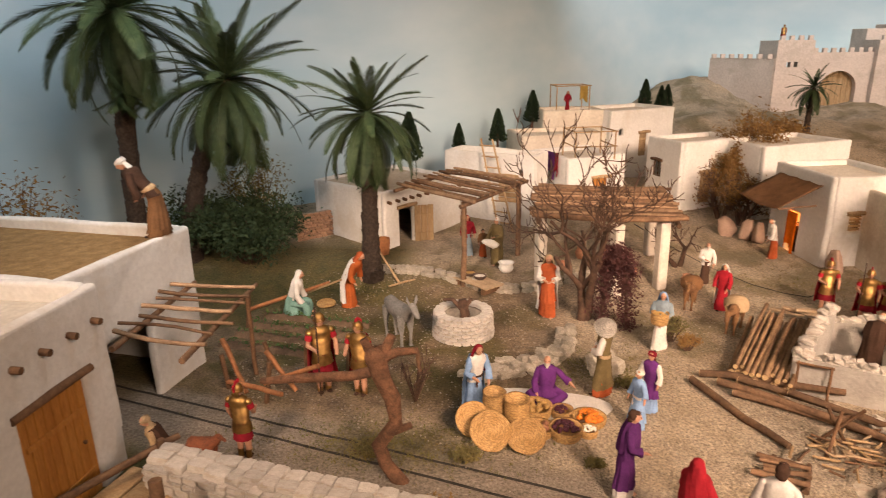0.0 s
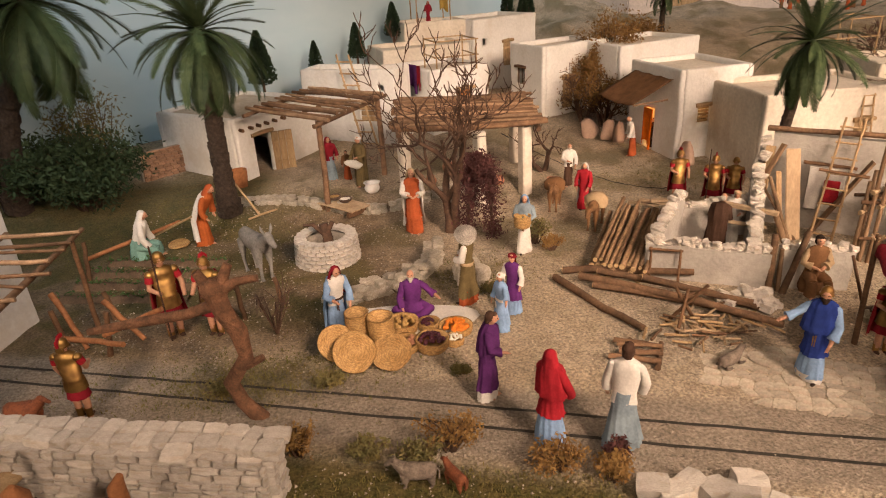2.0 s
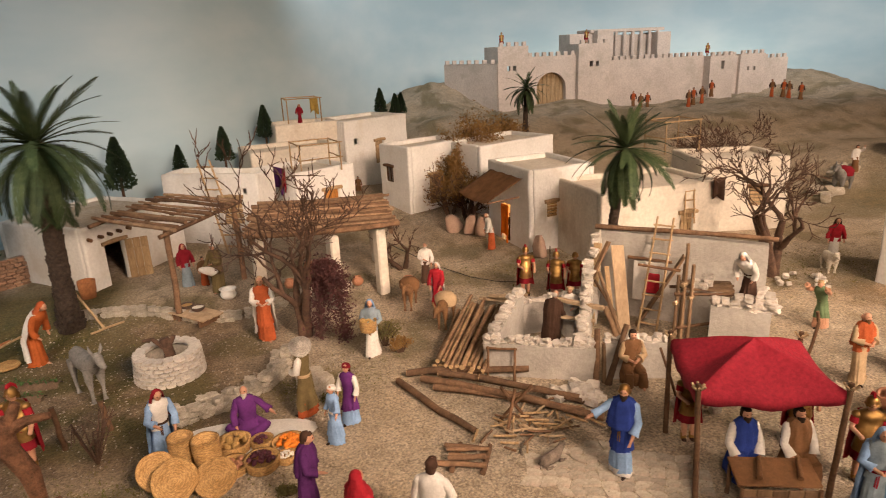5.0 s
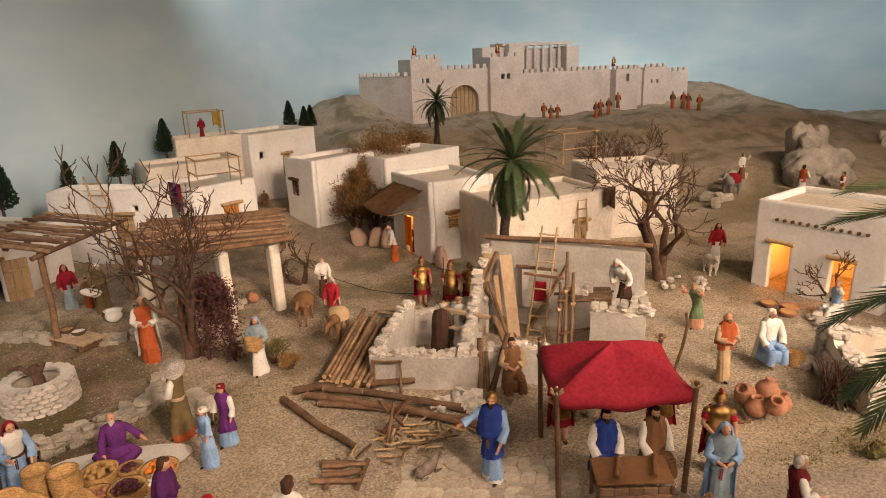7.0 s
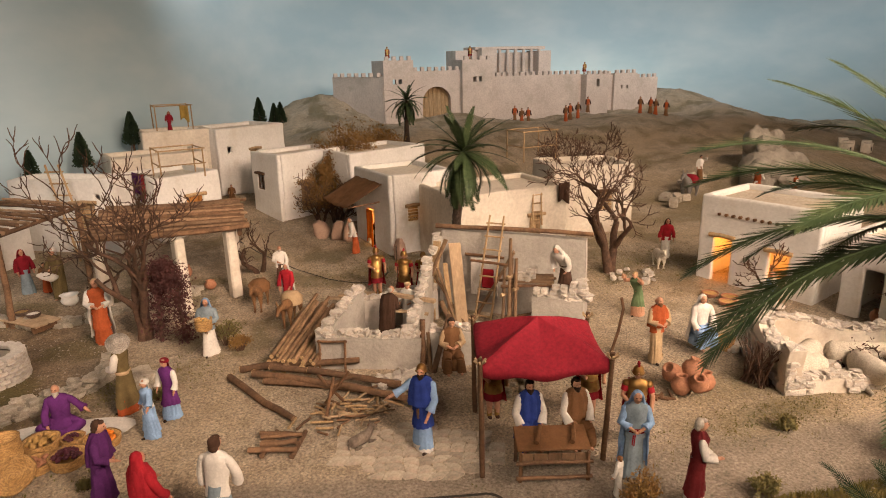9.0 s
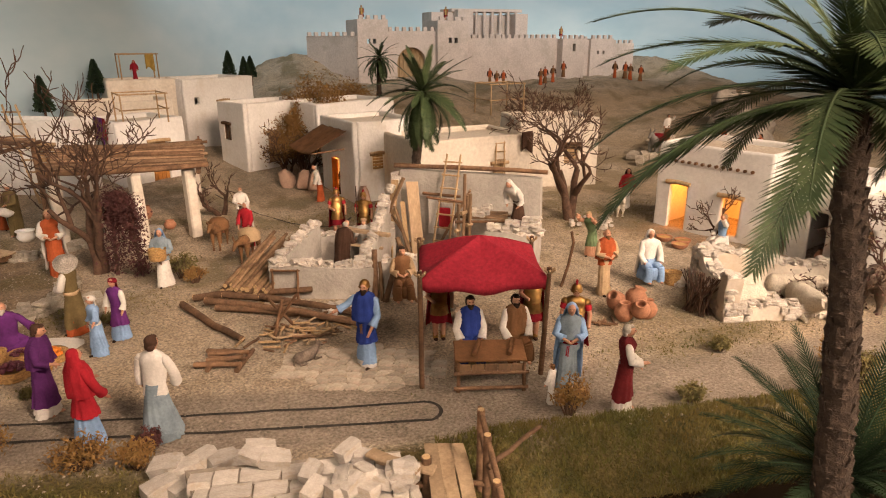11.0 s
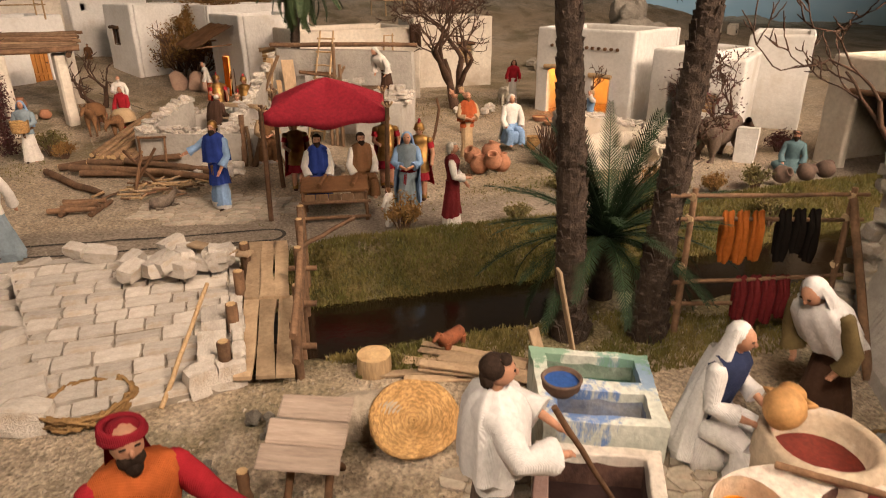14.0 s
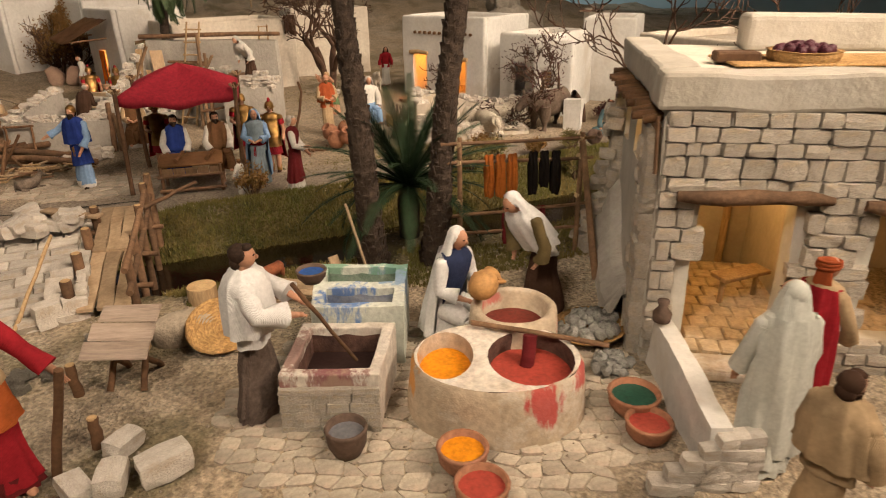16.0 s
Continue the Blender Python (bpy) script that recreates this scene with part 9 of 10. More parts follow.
figurine("red-dressed figurine in a rust head cloth by the door", 1.422, -0.418, 345, 0.185, robe=RED, top=SAND, sleeve=SAND, cloak=RED, head="turban", headmat=RUST, wide=1.35, over=0.30, arms=("fwd", "low"))
figurine("figurine with dark hair in sand clothes by the wall", 1.252, -0.512, 350, 0.175, robe=SAND, top=SAND, cape=SAND, headmat=DKBROWN, beard=DKBROWN, bulk=1.15)
jar("round tan jar tipped over the tub", 1.205, -0.138, 0.040, 0.018, CLAYTAN, z=0.08, lying=75, turn=110, neck=0.55, handles=2)
st = thing("stirring_pole", "dark forked stick dipped in the vat", "stick", (0, 0, 0))
stick(st, (1.005, -0.085, 0.15), (1.062, -0.105, 0.045), 0.0026, DARKWOOD, "rod")
bowl("small dark blue bowl held by the dyer", 1.045, -0.045, 0.017, 0.015, BLUEDYE, DARKCLAY, z=0.125)
st = thing("walking_staff", "dark knotted staff held by the orange figurine", "staff", (0.764, -0.050, 0))
stick(st, (0, 0, 0), (0.026, -0.014, 0.122), 0.005, DARKWOOD, "rod")
st = thing("parchment_roll", "rolled pale parchment held by the orange figurine", "scroll", (0.666, -0.081, 0.12))
stick(st, (0, 0, 0), (-0.05, -0.03, -0.012), 0.006, SAND, "roll")


# ------------------------------------------------------------------ plants
def frond_mesh(name, material, droop, n=26, leaf=0.20, width=0.018, vee=0.35, blunt=0.25):
    """A feather leaf of length 1 along +x that bends down; leaflets on both sides."""
    g, pts = Geo(), []
    for k in range(n + 1):
        u = k / n
        a = -droop * u
        pts.append(Vector((math.sin(droop * u) / droop if droop else u, 0, (math.cos(droop * u) - 1) / droop if droop else 0)))
    g.tube(pts[::2], [0.010 * (1 - 0.8 * k / (n // 2)) for k in range(len(pts[::2]))], 5, caps=False)
    vs, fs = [], []
    for k in range(2, n + 1):
        u = k / n
        d = (pts[min(n, k + 1)] - pts[k - 1]).normalized()
        up = Vector((-d.z, 0, d.x))
        L = leaf * (math.sin(math.pi * min(1, u * 0.86 + 0.10)) ** 0.6) * random.uniform(0.88, 1.1)
        for s in (-1, 1):
            out = (Vector((0, s, 0)) * 0.80 + d * (0.70 + 0.45 * u) + up * (vee * random.uniform(0.6, 1.2)) - Vector((0, 0, 0.18))).normalized()
            base, tip = pts[k], pts[k] + out * L - Vector((0, 0, 0.10 * L))
            w = d * width
            mid = base.lerp(tip, 0.45)
            o = len(vs)
            vs += [base - w * 0.5, base + w * 0.5, mid + w * 0.6, mid - w * 0.6, tip]
            fs += [[o, o + 1, o + 2, o + 3], [o + 3, o + 2, o + 4]]
    g.add(vs, fs)
    return g.mesh(name, material)


def frond_set(name, material, leaf=0.20, n=26, width=0.018, vee=0.35):
    return [frond_mesh(name, material, dr, n, leaf, width, vee) for dr in (0.35, 0.7, 1.1, 1.5, 1.9)]


PALMLEAF = frond_set("frond", FROND, 0.165, 50, 0.0165, 0.25)
CYCADLEAF = frond_set("frond", FERN, 0.14, 40, 0.014, 0.3)


def palm(label, foot, crown, r, L, fronds=44, rings=30, low=-46, droop=4):
    root = thing("palm_tree", label, "palm tree", foot)
    f, c = Vector(foot), Vector(crown)
    top = c - f
    g = Geo()
    pts, rad = [], []
    for k in range(rings + 1):
        u = k / rings
        p = top * u
        p.x = top.x * (u * u * 0.6 + u * 0.4)
        p.y = top.y * (u * u * 0.6 + u * 0.4)
        pts.append(p + Vector((random.uniform(-1, 1), random.uniform(-1, 1), 0)) * r * 0.06)
        rad.append(r * (1.22 - 0.38 * u + 0.35 * max(0, 0.12 - u) / 0.12) * random.uniform(0.92, 1.06))
    g.tube(pts, rad, 12, wob=0.10, smooth=False)
    # ragged stubs of old leaf bases, in spirals up the trunk
    vs, fs = [], []
    for k in range(int(rings * 7)):
        u = (k + random.random()) / (rings * 7)
        a = k * 2.4 + random.uniform(-0.3, 0.3)
        i = min(rings, int(u * rings))
        c, rr = pts[i].lerp(pts[min(rings, i + 1)], u * rings - i), rad[i]
        e = Vector((math.cos(a), math.sin(a), 0))
        s = Vector((-e.y, e.x, 0)) * rr * random.uniform(0.25, 0.42)
        up = Vector((0, 0, rr * random.uniform(0.45, 0.9)))
        o = len(vs)
        vs += [c + e * rr * 0.9 - s, c + e * rr * 0.9 + s, c + e * rr * random.uniform(0.98, 1.14) + s * 0.5 + up, c + e * rr * random.uniform(0.98, 1.14) - s * 0.5 + up, c + e * rr * 0.8 + up * 1.1]
        fs += [[o, o + 1, o + 2, o + 3], [o + 3, o + 2, o + 4], [o + 1, o + 4, o + 2], [o, o + 3, o + 4]]
    g.add(vs, fs)
    part("trunk", g, TRUNK, root)
    for k in range(fronds):
        u = k / fronds
        yaw = k * 137.5 + random.uniform(-15, 15)
        rise = 76 - (76 - low) * u ** 0.85 + random.uniform(-7, 7)
        v = min(droop, max(0, int((0.15 + u * 0.75) * 5 + random.uniform(-0.6, 0.6))))
        ob = new("frond", PALMLEAF[v])
        ob.parent = root
        s = L * random.uniform(0.85, 1.08) * (0.82 if u < 0.12 else 1)
        ob.matrix_basis = Matrix.Translation(top + Vector((0, 0, 0.012 - 0.02 * u))) @ Matrix.Rotation(radians(yaw), 4, "Z") @ Matrix.Rotation(radians(-rise), 4, "Y") @ Matrix.Rotation(radians(random.uniform(-25, 25)), 4, "X") @ Matrix.Diagonal((s, s, s, 1))
    return root


palm("tall date palm with a dark ringed trunk by the stream", (1.257, 0.19, gz(1.257, 0.19) - 0.01), (1.243, 0.252, 0.58), 0.0165, 0.265, 36, 60, -8, 2)
palm("leaning date palm with a dark ringed trunk by the stream", (1.345, 0.138, gz(1.345, 0.138) - 0.01), (1.478, 0.20, 0.60), 0.017, 0.26, 36, 60, -8, 2)
palm("date palm behind the unfinished house", (1.365, 1.765, gz(1.365, 1.765)), (1.39, 1.72, 0.47), 0.015, 0.175, 60, 40, -58)
palm("small date palm on the castle slope", (1.936, 3.83, gz(1.936, 3.83)), (1.945, 3.83, 0.515), 0.014, 0.16, 40, 18, -55)
palm("date palm with arching fronds beside the white house", (-0.245, 2.05, gz(-0.245, 2.05)), (-0.25, 2.12, 0.56), 0.024, 0.26, 70, 50, -62)
palm("tall date palm with arching fronds by the dark bush", (-0.93, 2.18, gz(-0.93, 2.18)), (-0.68, 2.06, 0.675), 0.027, 0.32, 66, 50, -58)
palm("tall date palm behind the straw roof house", (-1.0, 1.98, gz(-1.0, 1.98)), (-0.92, 1.91, 0.88), 0.027, 0.32, 66, 50, -58)


def cycad():
    root = thing("cycad", "dark green cycad with stiff feathery leaves on the bank", "cycad", (1.37, 0.255, gz(1.37, 0.255)))
    g = Geo()
    g.lathe([(0.018, 0), (0.02, 0.07), (0.012, 0.1)], 12)
    part("stem", g, TRUNK, root)
    for k in range(54):
        u = k / 54
        s = random.uniform(0.17, 0.215)
        ob = new("frond", CYCADLEAF[min(3, int(u * 3.4))])
        ob.parent = root
        ob.matrix_basis = Matrix.Translation((0, 0, 0.095)) @ Matrix.Rotation(radians(137.5 * k), 4, "Z") @ Matrix.Rotation(radians(-(72 - 72 * u)), 4, "Y") @ Matrix.Diagonal((s, s, s, 1))


cycad()


def grow(g, p, d, L, r, depth, crook=0.5, fork=2, shrink=0.72, tips=None, up=0.15, limbs=None):
    pts, rad, q, v = [p], [r], Vector(p), Vector(d).normalized()
    n = 4
    for k in range(n):
        v = (v + Vector([random.uniform(-crook, crook) for _ in range(3)]) * 0.5 + Vector((0, 0, up * 0.4))).normalized()
        q = q + v * L / n
        pts.append(q)
        rad.append(r * (1 - 0.38 * (k + 1) / n))
    g.tube(pts, rad, 7 if r > 0.004 else 5, wob=0.14, caps=depth == 0)
    if tips is not None and depth <= 1:
        tips.append(q)
    if depth == 0:
        return
    for k in range(fork + (1 if random.random() < 0.35 else 0)):
        a = random.uniform(0.35, 0.95)
        axis = v.cross(Vector([random.uniform(-1, 1) for _ in range(3)])).normalized()
        w = Matrix.Rotation(a * random.choice((-1, 1)), 3, axis) @ v
        i = random.choice((2, 3, 4, 4))
        if limbs is not None:
            g = Geo()
            limbs.append(g)
        grow(g, pts[i], w, L * shrink * random.uniform(0.8, 1.15), max(0.0015, rad[i] * 0.80), depth - 1, crook, fork, shrink, tips, up)


def leaf_cards(g, tips, n, spread_, size, mi=0):
    vs, fs = [], []
    for p in tips:
        for k in range(n):
            c = Vector(p) + Vector([random.gauss(0, spread_) for _ in range(3)])
            a, b = (Vector([random.uniform(-1, 1) for _ in range(3)]).normalized() * size * random.uniform(0.6, 1.3) for _ in range(2))
            o = len(vs)
            vs += [c - a, c + b * 0.45, c + a, c - b * 0.45]
            fs.append([o, o + 1, o + 2, o + 3])
    g.add(vs, fs, mi)


def bare_tree(label, x, y, h, r, depth, lean=(0, 0), seed=1, stems=1, leaf=None, n=2, crook=0.5, size=0.006, fork=2, z=None, start=0.34, up=0.15):
    random.seed(seed)
    root = thing("bare_tree", label, "tree", (x, y, gz(x, y) if z is None else z))
    tips, limbs = [], []
    for k in range(stems):
        a = 2 * math.pi * k / stems + 0.6
        d = Vector((lean[0] + (0.35 * math.cos(a) if stems > 1 else 0), lean[1] + (0.35 * math.sin(a) if stems > 1 else 0), 1))
        g = Geo()
        grow(g, Vector((0.008 * math.cos(a), 0.008 * math.sin(a), -0.01)) if stems > 1 else Vector((0, 0, -0.01)), d, h * start, r, depth, crook, fork, 0.74, tips, up, limbs)
        part("trunk", g, TWIG, root)
    for g in limbs:
        part("branch", g, TWIG, root)
    if leaf:
        g = Geo()
        leaf_cards(g, tips, n, 0.012, size)
        part("foliage", g, leaf, root)
    return root


bare_tree("bare dark tree with many twisted branches by the market", 0.424, 1.795, 0.60, 0.0145, 6, (0.10, 0.0), 4, 2, crook=0.8, start=0.34, up=0.40)
bare_tree("spreading bare tree before the cream house", 1.965, 1.725, 0.54, 0.018, 6, (0.1, 0.05), 11, 2, crook=0.5, start=0.36)
bare_tree("small twisted bare tree against the white house", 2.19, 1.235, 0.24, 0.009, 5, (0.3, -0.2), 5, 1, crook=0.7)
bare_tree("twisted small tree with rusty leaves", 2.345, 0.735, 0.52, 0.0145, 7, (-0.04, 0.02), 7, 1, RUSTLEAF, 2, crook=0.7, size=0.0048, start=0.30)
bare_tree("gnarled bare tree beyond the stone house", 2.06, 0.12, 0.60, 0.013, 6, (0.10, -0.10), 9, 2, crook=0.7, start=0.40, up=0.25)
bare_tree("fuzzy brown leafless tree behind the cream house", 2.42, 2.58, 0.46, 0.012, 7, (0, 0), 13, 2, crook=0.4)
bare_tree("thin twig bush in front of the white cube house", 1.15, 2.82, 0.24, 0.007, 5, (0, 0), 15, 5, DRYLEAF, 2)
bare_tree("twig bush with brown leaves by the awning house", 1.215, 2.74, 0.24, 0.008, 5, (0.1, 0), 17, 5, DRYLEAF, 3)
bare_tree("bare crooked trunk behind the pillars", 0.79, 2.16, 0.24, 0.010, 4, (0, 0), 19, 2, crook=0.7)


def vine():
    random.seed(21)
    root = thing("old_vine", "gnarled old vine trunk with lopped branches over the road", "vine", (-0.045, 1.05, 0))
    g = Geo()
    g.tube([(0.035, -0.01, -0.01), (0.0, 0, 0.03), (-0.012, 0, 0.07), (0.022, 0, 0.12), (0.018, 0, 0.17), (0.0, 0, 0.21), (-0.01, 0, 0.255)], [0.016, 0.013, 0.014, 0.013, 0.015, 0.016, 0.019], 10, wob=0.13)
    g.ball((-0.008, 0, 0.25), 0.022, 10, jit=0.14)
    part("trunk", g, VINEBARK, root)
    g = Geo()
    g.tube([(0.018, 0, 0.10), (0.05, 0.0, 0.115)], [0.008, 0.006], 7, wob=0.1)
    part("branch", g, VINEBARK, root)
    g = Geo()
    g.tube([(-0.005, 0, 0.225), (-0.06, 0.015, 0.205), (-0.14, 0.03, 0.19), (-0.24, 0.05, 0.17)], [0.012, 0.010, 0.009, 0.007], 8, wob=0.15)
    part("branch", g, VINEBARK, root)
    g = Geo()
    g.tube([(-0.005, 0, 0.245), (0.03, 0, 0.262), (0.065, 0, 0.265)], [0.012, 0.008, 0.006], 8, wob=0.15)
    part("branch", g, VINEBARK, root)
    g = Geo()
    g.tube([(-0.012, 0, 0.25), (-0.03, 0, 0.285)], [0.012, 0.008], 8, wob=0.15)
    part("branch", g, VINEBARK, root)
    g = Geo()
    g.tube([(0.0, 0, 0.25), (0.02, 0.01, 0.29)], [0.011, 0.007], 8, wob=0.15)
    part("branch", g, VINEBARK, root)


VINEBARK = mat("vine_bark", (0.24, 0.115, 0.06), (0.10, 0.05, 0.027), 0.9, 55, 5, 1.0, 0.006)
vine()


def cypress(x, y, h, z):
    t = thing("cypress", "small dark green cypress before the painted sky", "cypress", (x, y, z), random.uniform(0, 360), group="cypresses on the slope")
    g = Geo()
    g.tube([(0, 0, -0.04), (0, 0, h * 0.3)], 0.006, 6)
    part("trunk", g, TWIG, t)
    g, vs, fs = Geo(), [], []
    for k in range(2200):
        u = random.random() ** 0.8
        r = h * 0.27 * (1 - u) ** 0.75 * min(1, 0.55 + u * 6) * math.sqrt(random.random()) * random.uniform(0.85, 1.2)
        a = random.uniform(0, 6.28)
        c = Vector((r * math.cos(a), r * math.sin(a), h * (0.06 + 0.93 * u)))
        d = Vector((math.cos(a), math.sin(a), random.uniform(0.3, 1.2))).normalized() * h * 0.05
        e = d.cross(Vector((random.uniform(-1, 1), random.uniform(-1, 1), 0.4))).normalized() * h * 0.035
        o = len(vs)
        vs += [c - e, c + e, c + d]
        fs.append([o, o + 1, o + 2])
    g.add(vs, fs)
    part("crown", g, CYPRESS, t)


for x, y, top, h in ((0.009, 2.97, 0.435, 0.12), (0.187, 3.08, 0.488, 0.16), (0.372, 3.47, 0.543, 0.17), (1.044, 3.90, 0.57, 0.15), (1.125, 3.86, 0.537, 0.13), (1.165, 3.88, 0.54, 0.13), (-0.20, 2.82, 0.50, 0.22)):
    cypress(x, y, h, top - h)


def bush(label, x, y, w, h, leaf, n, size, stems=14, seed=0, z=None, dense=1.0, name="bush"):
    random.seed(seed)
    t = thing(name, label, "bush", (x, y, gz(x, y) if z is None else z))
    g, tips = Geo(), []
    for k in range(stems):
        a, q = random.uniform(0, 6.28), math.sqrt(random.random())
        tip = Vector((w * q * math.cos(a), w * q * math.sin(a) * 0.7, h * random.uniform(0.6, 1.0) * (1 - 0.35 * q)))
        mid = tip * 0.5 + Vector((random.uniform(-1, 1) * w * 0.15, 0, h * 0.08))
        g.tube([(tip.x * 0.15, tip.y * 0.15, -0.006), mid, tip], [0.0022, 0.0015, 0.0008], 4)
        tips += [tip, mid.lerp(tip, 0.5), mid.lerp(tip, 0.75), mid]
    part("stem", g, TWIG, t)
    g = Geo()
    leaf_cards(g, tips, n, w * 0.13 * dense, size)
    part("foliage", g, leaf, t)
    return t


bush("large dark green shrub at the garden's edge", -0.70, 2.16, 0.20, 0.26, BUSH, 60, 0.010, 34, 31)
bush("dark green shrub next to the larger one", -0.95, 2.3, 0.18, 0.24, BUSH, 50, 0.010, 26, 32)
bush("tall thin shrub with yellowish leaves", -0.74, 2.42, 0.15, 0.42, OLIVE, 12, 0.008, 30, 33)
bush("tall thin shrub with rusty leaves behind the straw roof", -1.22, 1.75, 0.18, 0.55, DRYLEAF, 14, 0.009, 26, 34)
bush("grey green shrub at the painted wall", -1.32, 1.5, 0.15, 0.6, OLIVE, 18, 0.010, 24, 35)
bush("rusty brown autumn shrub between the white houses", 1.235, 2.93, 0.075, 0.36, DRYLEAF, 26, 0.008, 36, 36)
bush("rusty brown autumn shrub on the slope", 1.36, 3.12, 0.15, 0.48, DRYLEAF, 26, 0.009, 40, 37)
bush("rusty brown autumn shrub behind the houses", 1.17, 2.98, 0.06, 0.30, DRYLEAF, 14, 0.007, 26, 38)
bush("rusty brown autumn shrub on the open slope", 1.62, 3.45, 0.16, 0.30, DRYLEAF, 26, 0.009, 36, 39)
for k, (x, y, w, h, lf) in enumerate([(0.06, 0.925, 0.04, 0.065, DRYLEAF), (0.30, 0.895, 0.05, 0.085, DRYLEAF), (0.255, 0.87, 0.04, 0.05, OLIVE), (0.455, 0.825, 0.05, 0.06, DRYLEAF), (0.53, 0.79, 0.035, 0.055, DRYLEAF), (0.17, 0.90, 0.035, 0.04, OLIVE), (0.55, 0.83, 0.02, 0.05, RUSTLEAF), (1.225, 0.64, 0.035, 0.085, DRYLEAF), (1.77, 0.49, 0.05, 0.08, OLIVE), (1.93, 0.37, 0.04, 0.08, OLIVE), (0.635, 1.655, 0.045, 0.08, OLIVE), (0.35, 1.10, 0.02, 0.02, OLIVE), (1.68, 0.47, 0.05, 0.06, OLIVE), (1.80, 0.56, 0.05, 0.085, DRYLEAF), (2.05, 0.50, 0.04, 0.06, OLIVE), (1.95, 0.53, 0.03, 0.05, DRYLEAF), (2.42, 0.70, 0.05, 0.06, RUSTLEAF), (1.66, 0.72, 0.03, 0.03, OLIVE), (1.45, 0.585, 0.03, 0.035, OLIVE), (0.665, 1.60, 0.03, 0.05, DRYLEAF), (0.47, 1.40, 0.03, 0.03, OLIVE), (0.10, 1.11, 0.03, 0.025, OLIVE), (-0.10, 1.12, 0.04, 0.03, OLIVE)]):
    bush("dry yellow-brown tuft of model foliage" if lf is DRYLEAF else "olive green tuft of model foliage", x, y, w, h, lf, 14, 0.0042, 22, 50 + k, name="tuft")


def leaf_arch():
    random.seed(71)
    t = thing("leafy_arch", "small arch overgrown with dark red leaves", "arch", (0.500, 1.748, 0), -33)
    pts = [Vector((0.030 * math.cos(a), 0.01 * math.sin(3 * a), 0.12 + 0.10 * math.sin(a))) for a in [math.pi * k / 12 for k in range(13)]]
    pts = [Vector((0.040, 0, 0)), Vector((0.036, 0, 0.06)), *pts, Vector((-0.034, 0, 0.06)), Vector((-0.040, 0, 0))]
    g = Geo()
    g.tube(pts, 0.005, 7, wob=0.2)
    part("stem", g, TWIG, t)
    g = Geo()
    leaf_cards(g, [p for a, b in zip(pts, pts[1:]) for p in (a, a.lerp(b, 0.33), a.lerp(b, 0.67))], 150, 0.0155, 0.0056)
    part("foliage", g, RUSTLEAF, t)


leaf_arch()


def ground_cover():
    """Short moss blades on the banks and in the garden, and loose gravel."""
    random.seed(81)
    vs, fs = [], []

    def blades(n, region, hh):
        k = 0
        while k < n:
            x, y, ok = region()
            if not ok:
                continue
            k += 1
            z = gz(x, y)
            for _ in range(3):
                a = random.uniform(0, 6.28)
                w, h = 0.0014, hh * random.uniform(0.5, 1.3)
                d = Vector((math.cos(a), math.sin(a), 0))
                c = Vector((x + random.uniform(-.004, .004), y + random.uniform(-.004, .004), z - 0.001))
                o = len(vs)
                vs.extend([c - d * w, c + d * w, c + Vector((random.uniform(-.5, .5) * h, random.uniform(-.5, .5) * h, h))])
                fs.append([o, o + 1, o + 2])

    def far_bank():
        x = random.uniform(0.98, 2.6)
        y = bank(x) + random.uniform(-0.19, 0.045)
        return x, y, True

    def near_bank():
        x = random.uniform(0.95, 1.9)
        y = bank(x) - random.uniform(0.34, 0.40 + 0.09 * step(1.1, 1.3, x))
        return x, y, noise.noise(Vector((x * 9, y * 9, 0))) > -0.35

    def front_left():
        x, y = random.uniform(-0.3, 0.60), random.uniform(0.4, 0.86)
        return x, y, y < 0.80 - 0.30 * (x - 0.5) + 0.03 * noise.noise(Vector((x * 12, y * 12, 0))) and y > 0.30

    def garden():
        x, y = random.gauss(-0.05, 0.16), random.gauss(1.16, 0.06)
        return x, y, True

    def patches():
        c = random.choice([(0.42, 1.5, 0.1, 0.06), (1.72, 0.775, 0.2, 0.04), (1.25, 2.1, 0.25, 0.1), (2.1, 1.75, 0.25, 0.12), (-0.4, 2.0, 0.2, 0.1)])
        return random.gauss(c[0], c[2]), random.gauss(c[1], c[3]), True

    blades(16000, far_bank, 0.010)
    blades(6000, near_bank, 0.008)
    blades(3800, front_left, 0.008)
    blades(900, garden, 0.007)
    blades(2200, patches, 0.006)
    g = Geo()
    g.add(vs, fs)
    tagged(part("moss", g, GRASSBLADE), "short yellow-green moss and grass on the banks", "grass", kind="stuff")
    g = Geo()
    vs, fs = [], []
    for k in range(22000):
        x, y = random.uniform(-0.5, 2.3), random.uniform(-0.35, 2.1)
        if channel(x, y) > 0.02 or abs(y - road_mid(x)) < 0.09 and random.random() < 0.8:
            continue
        s = random.uniform(0.0012, 0.0042) * random.uniform(0.6, 1.0)
        c = Vector((x, y, gz(x, y) + s * 0.2))
        o = len(vs)
        for d in ((1, 0, 0), (-0.5, 0.8, 0), (-0.5, -0.8, 0), (0.1, 0.1, 0.9)):
            vs.append(c + Vector([e * s * random.uniform(0.7, 1.3) for e in d]))
        fs += [[o, o + 1, o + 3], [o + 1, o + 2, o + 3], [o + 2, o, o + 3]]
    g.add(vs, fs)
    tagged(part("gravel", g, GRAVEL), "fine loose gravel scattered on the ground", "gravel", kind="stuff")


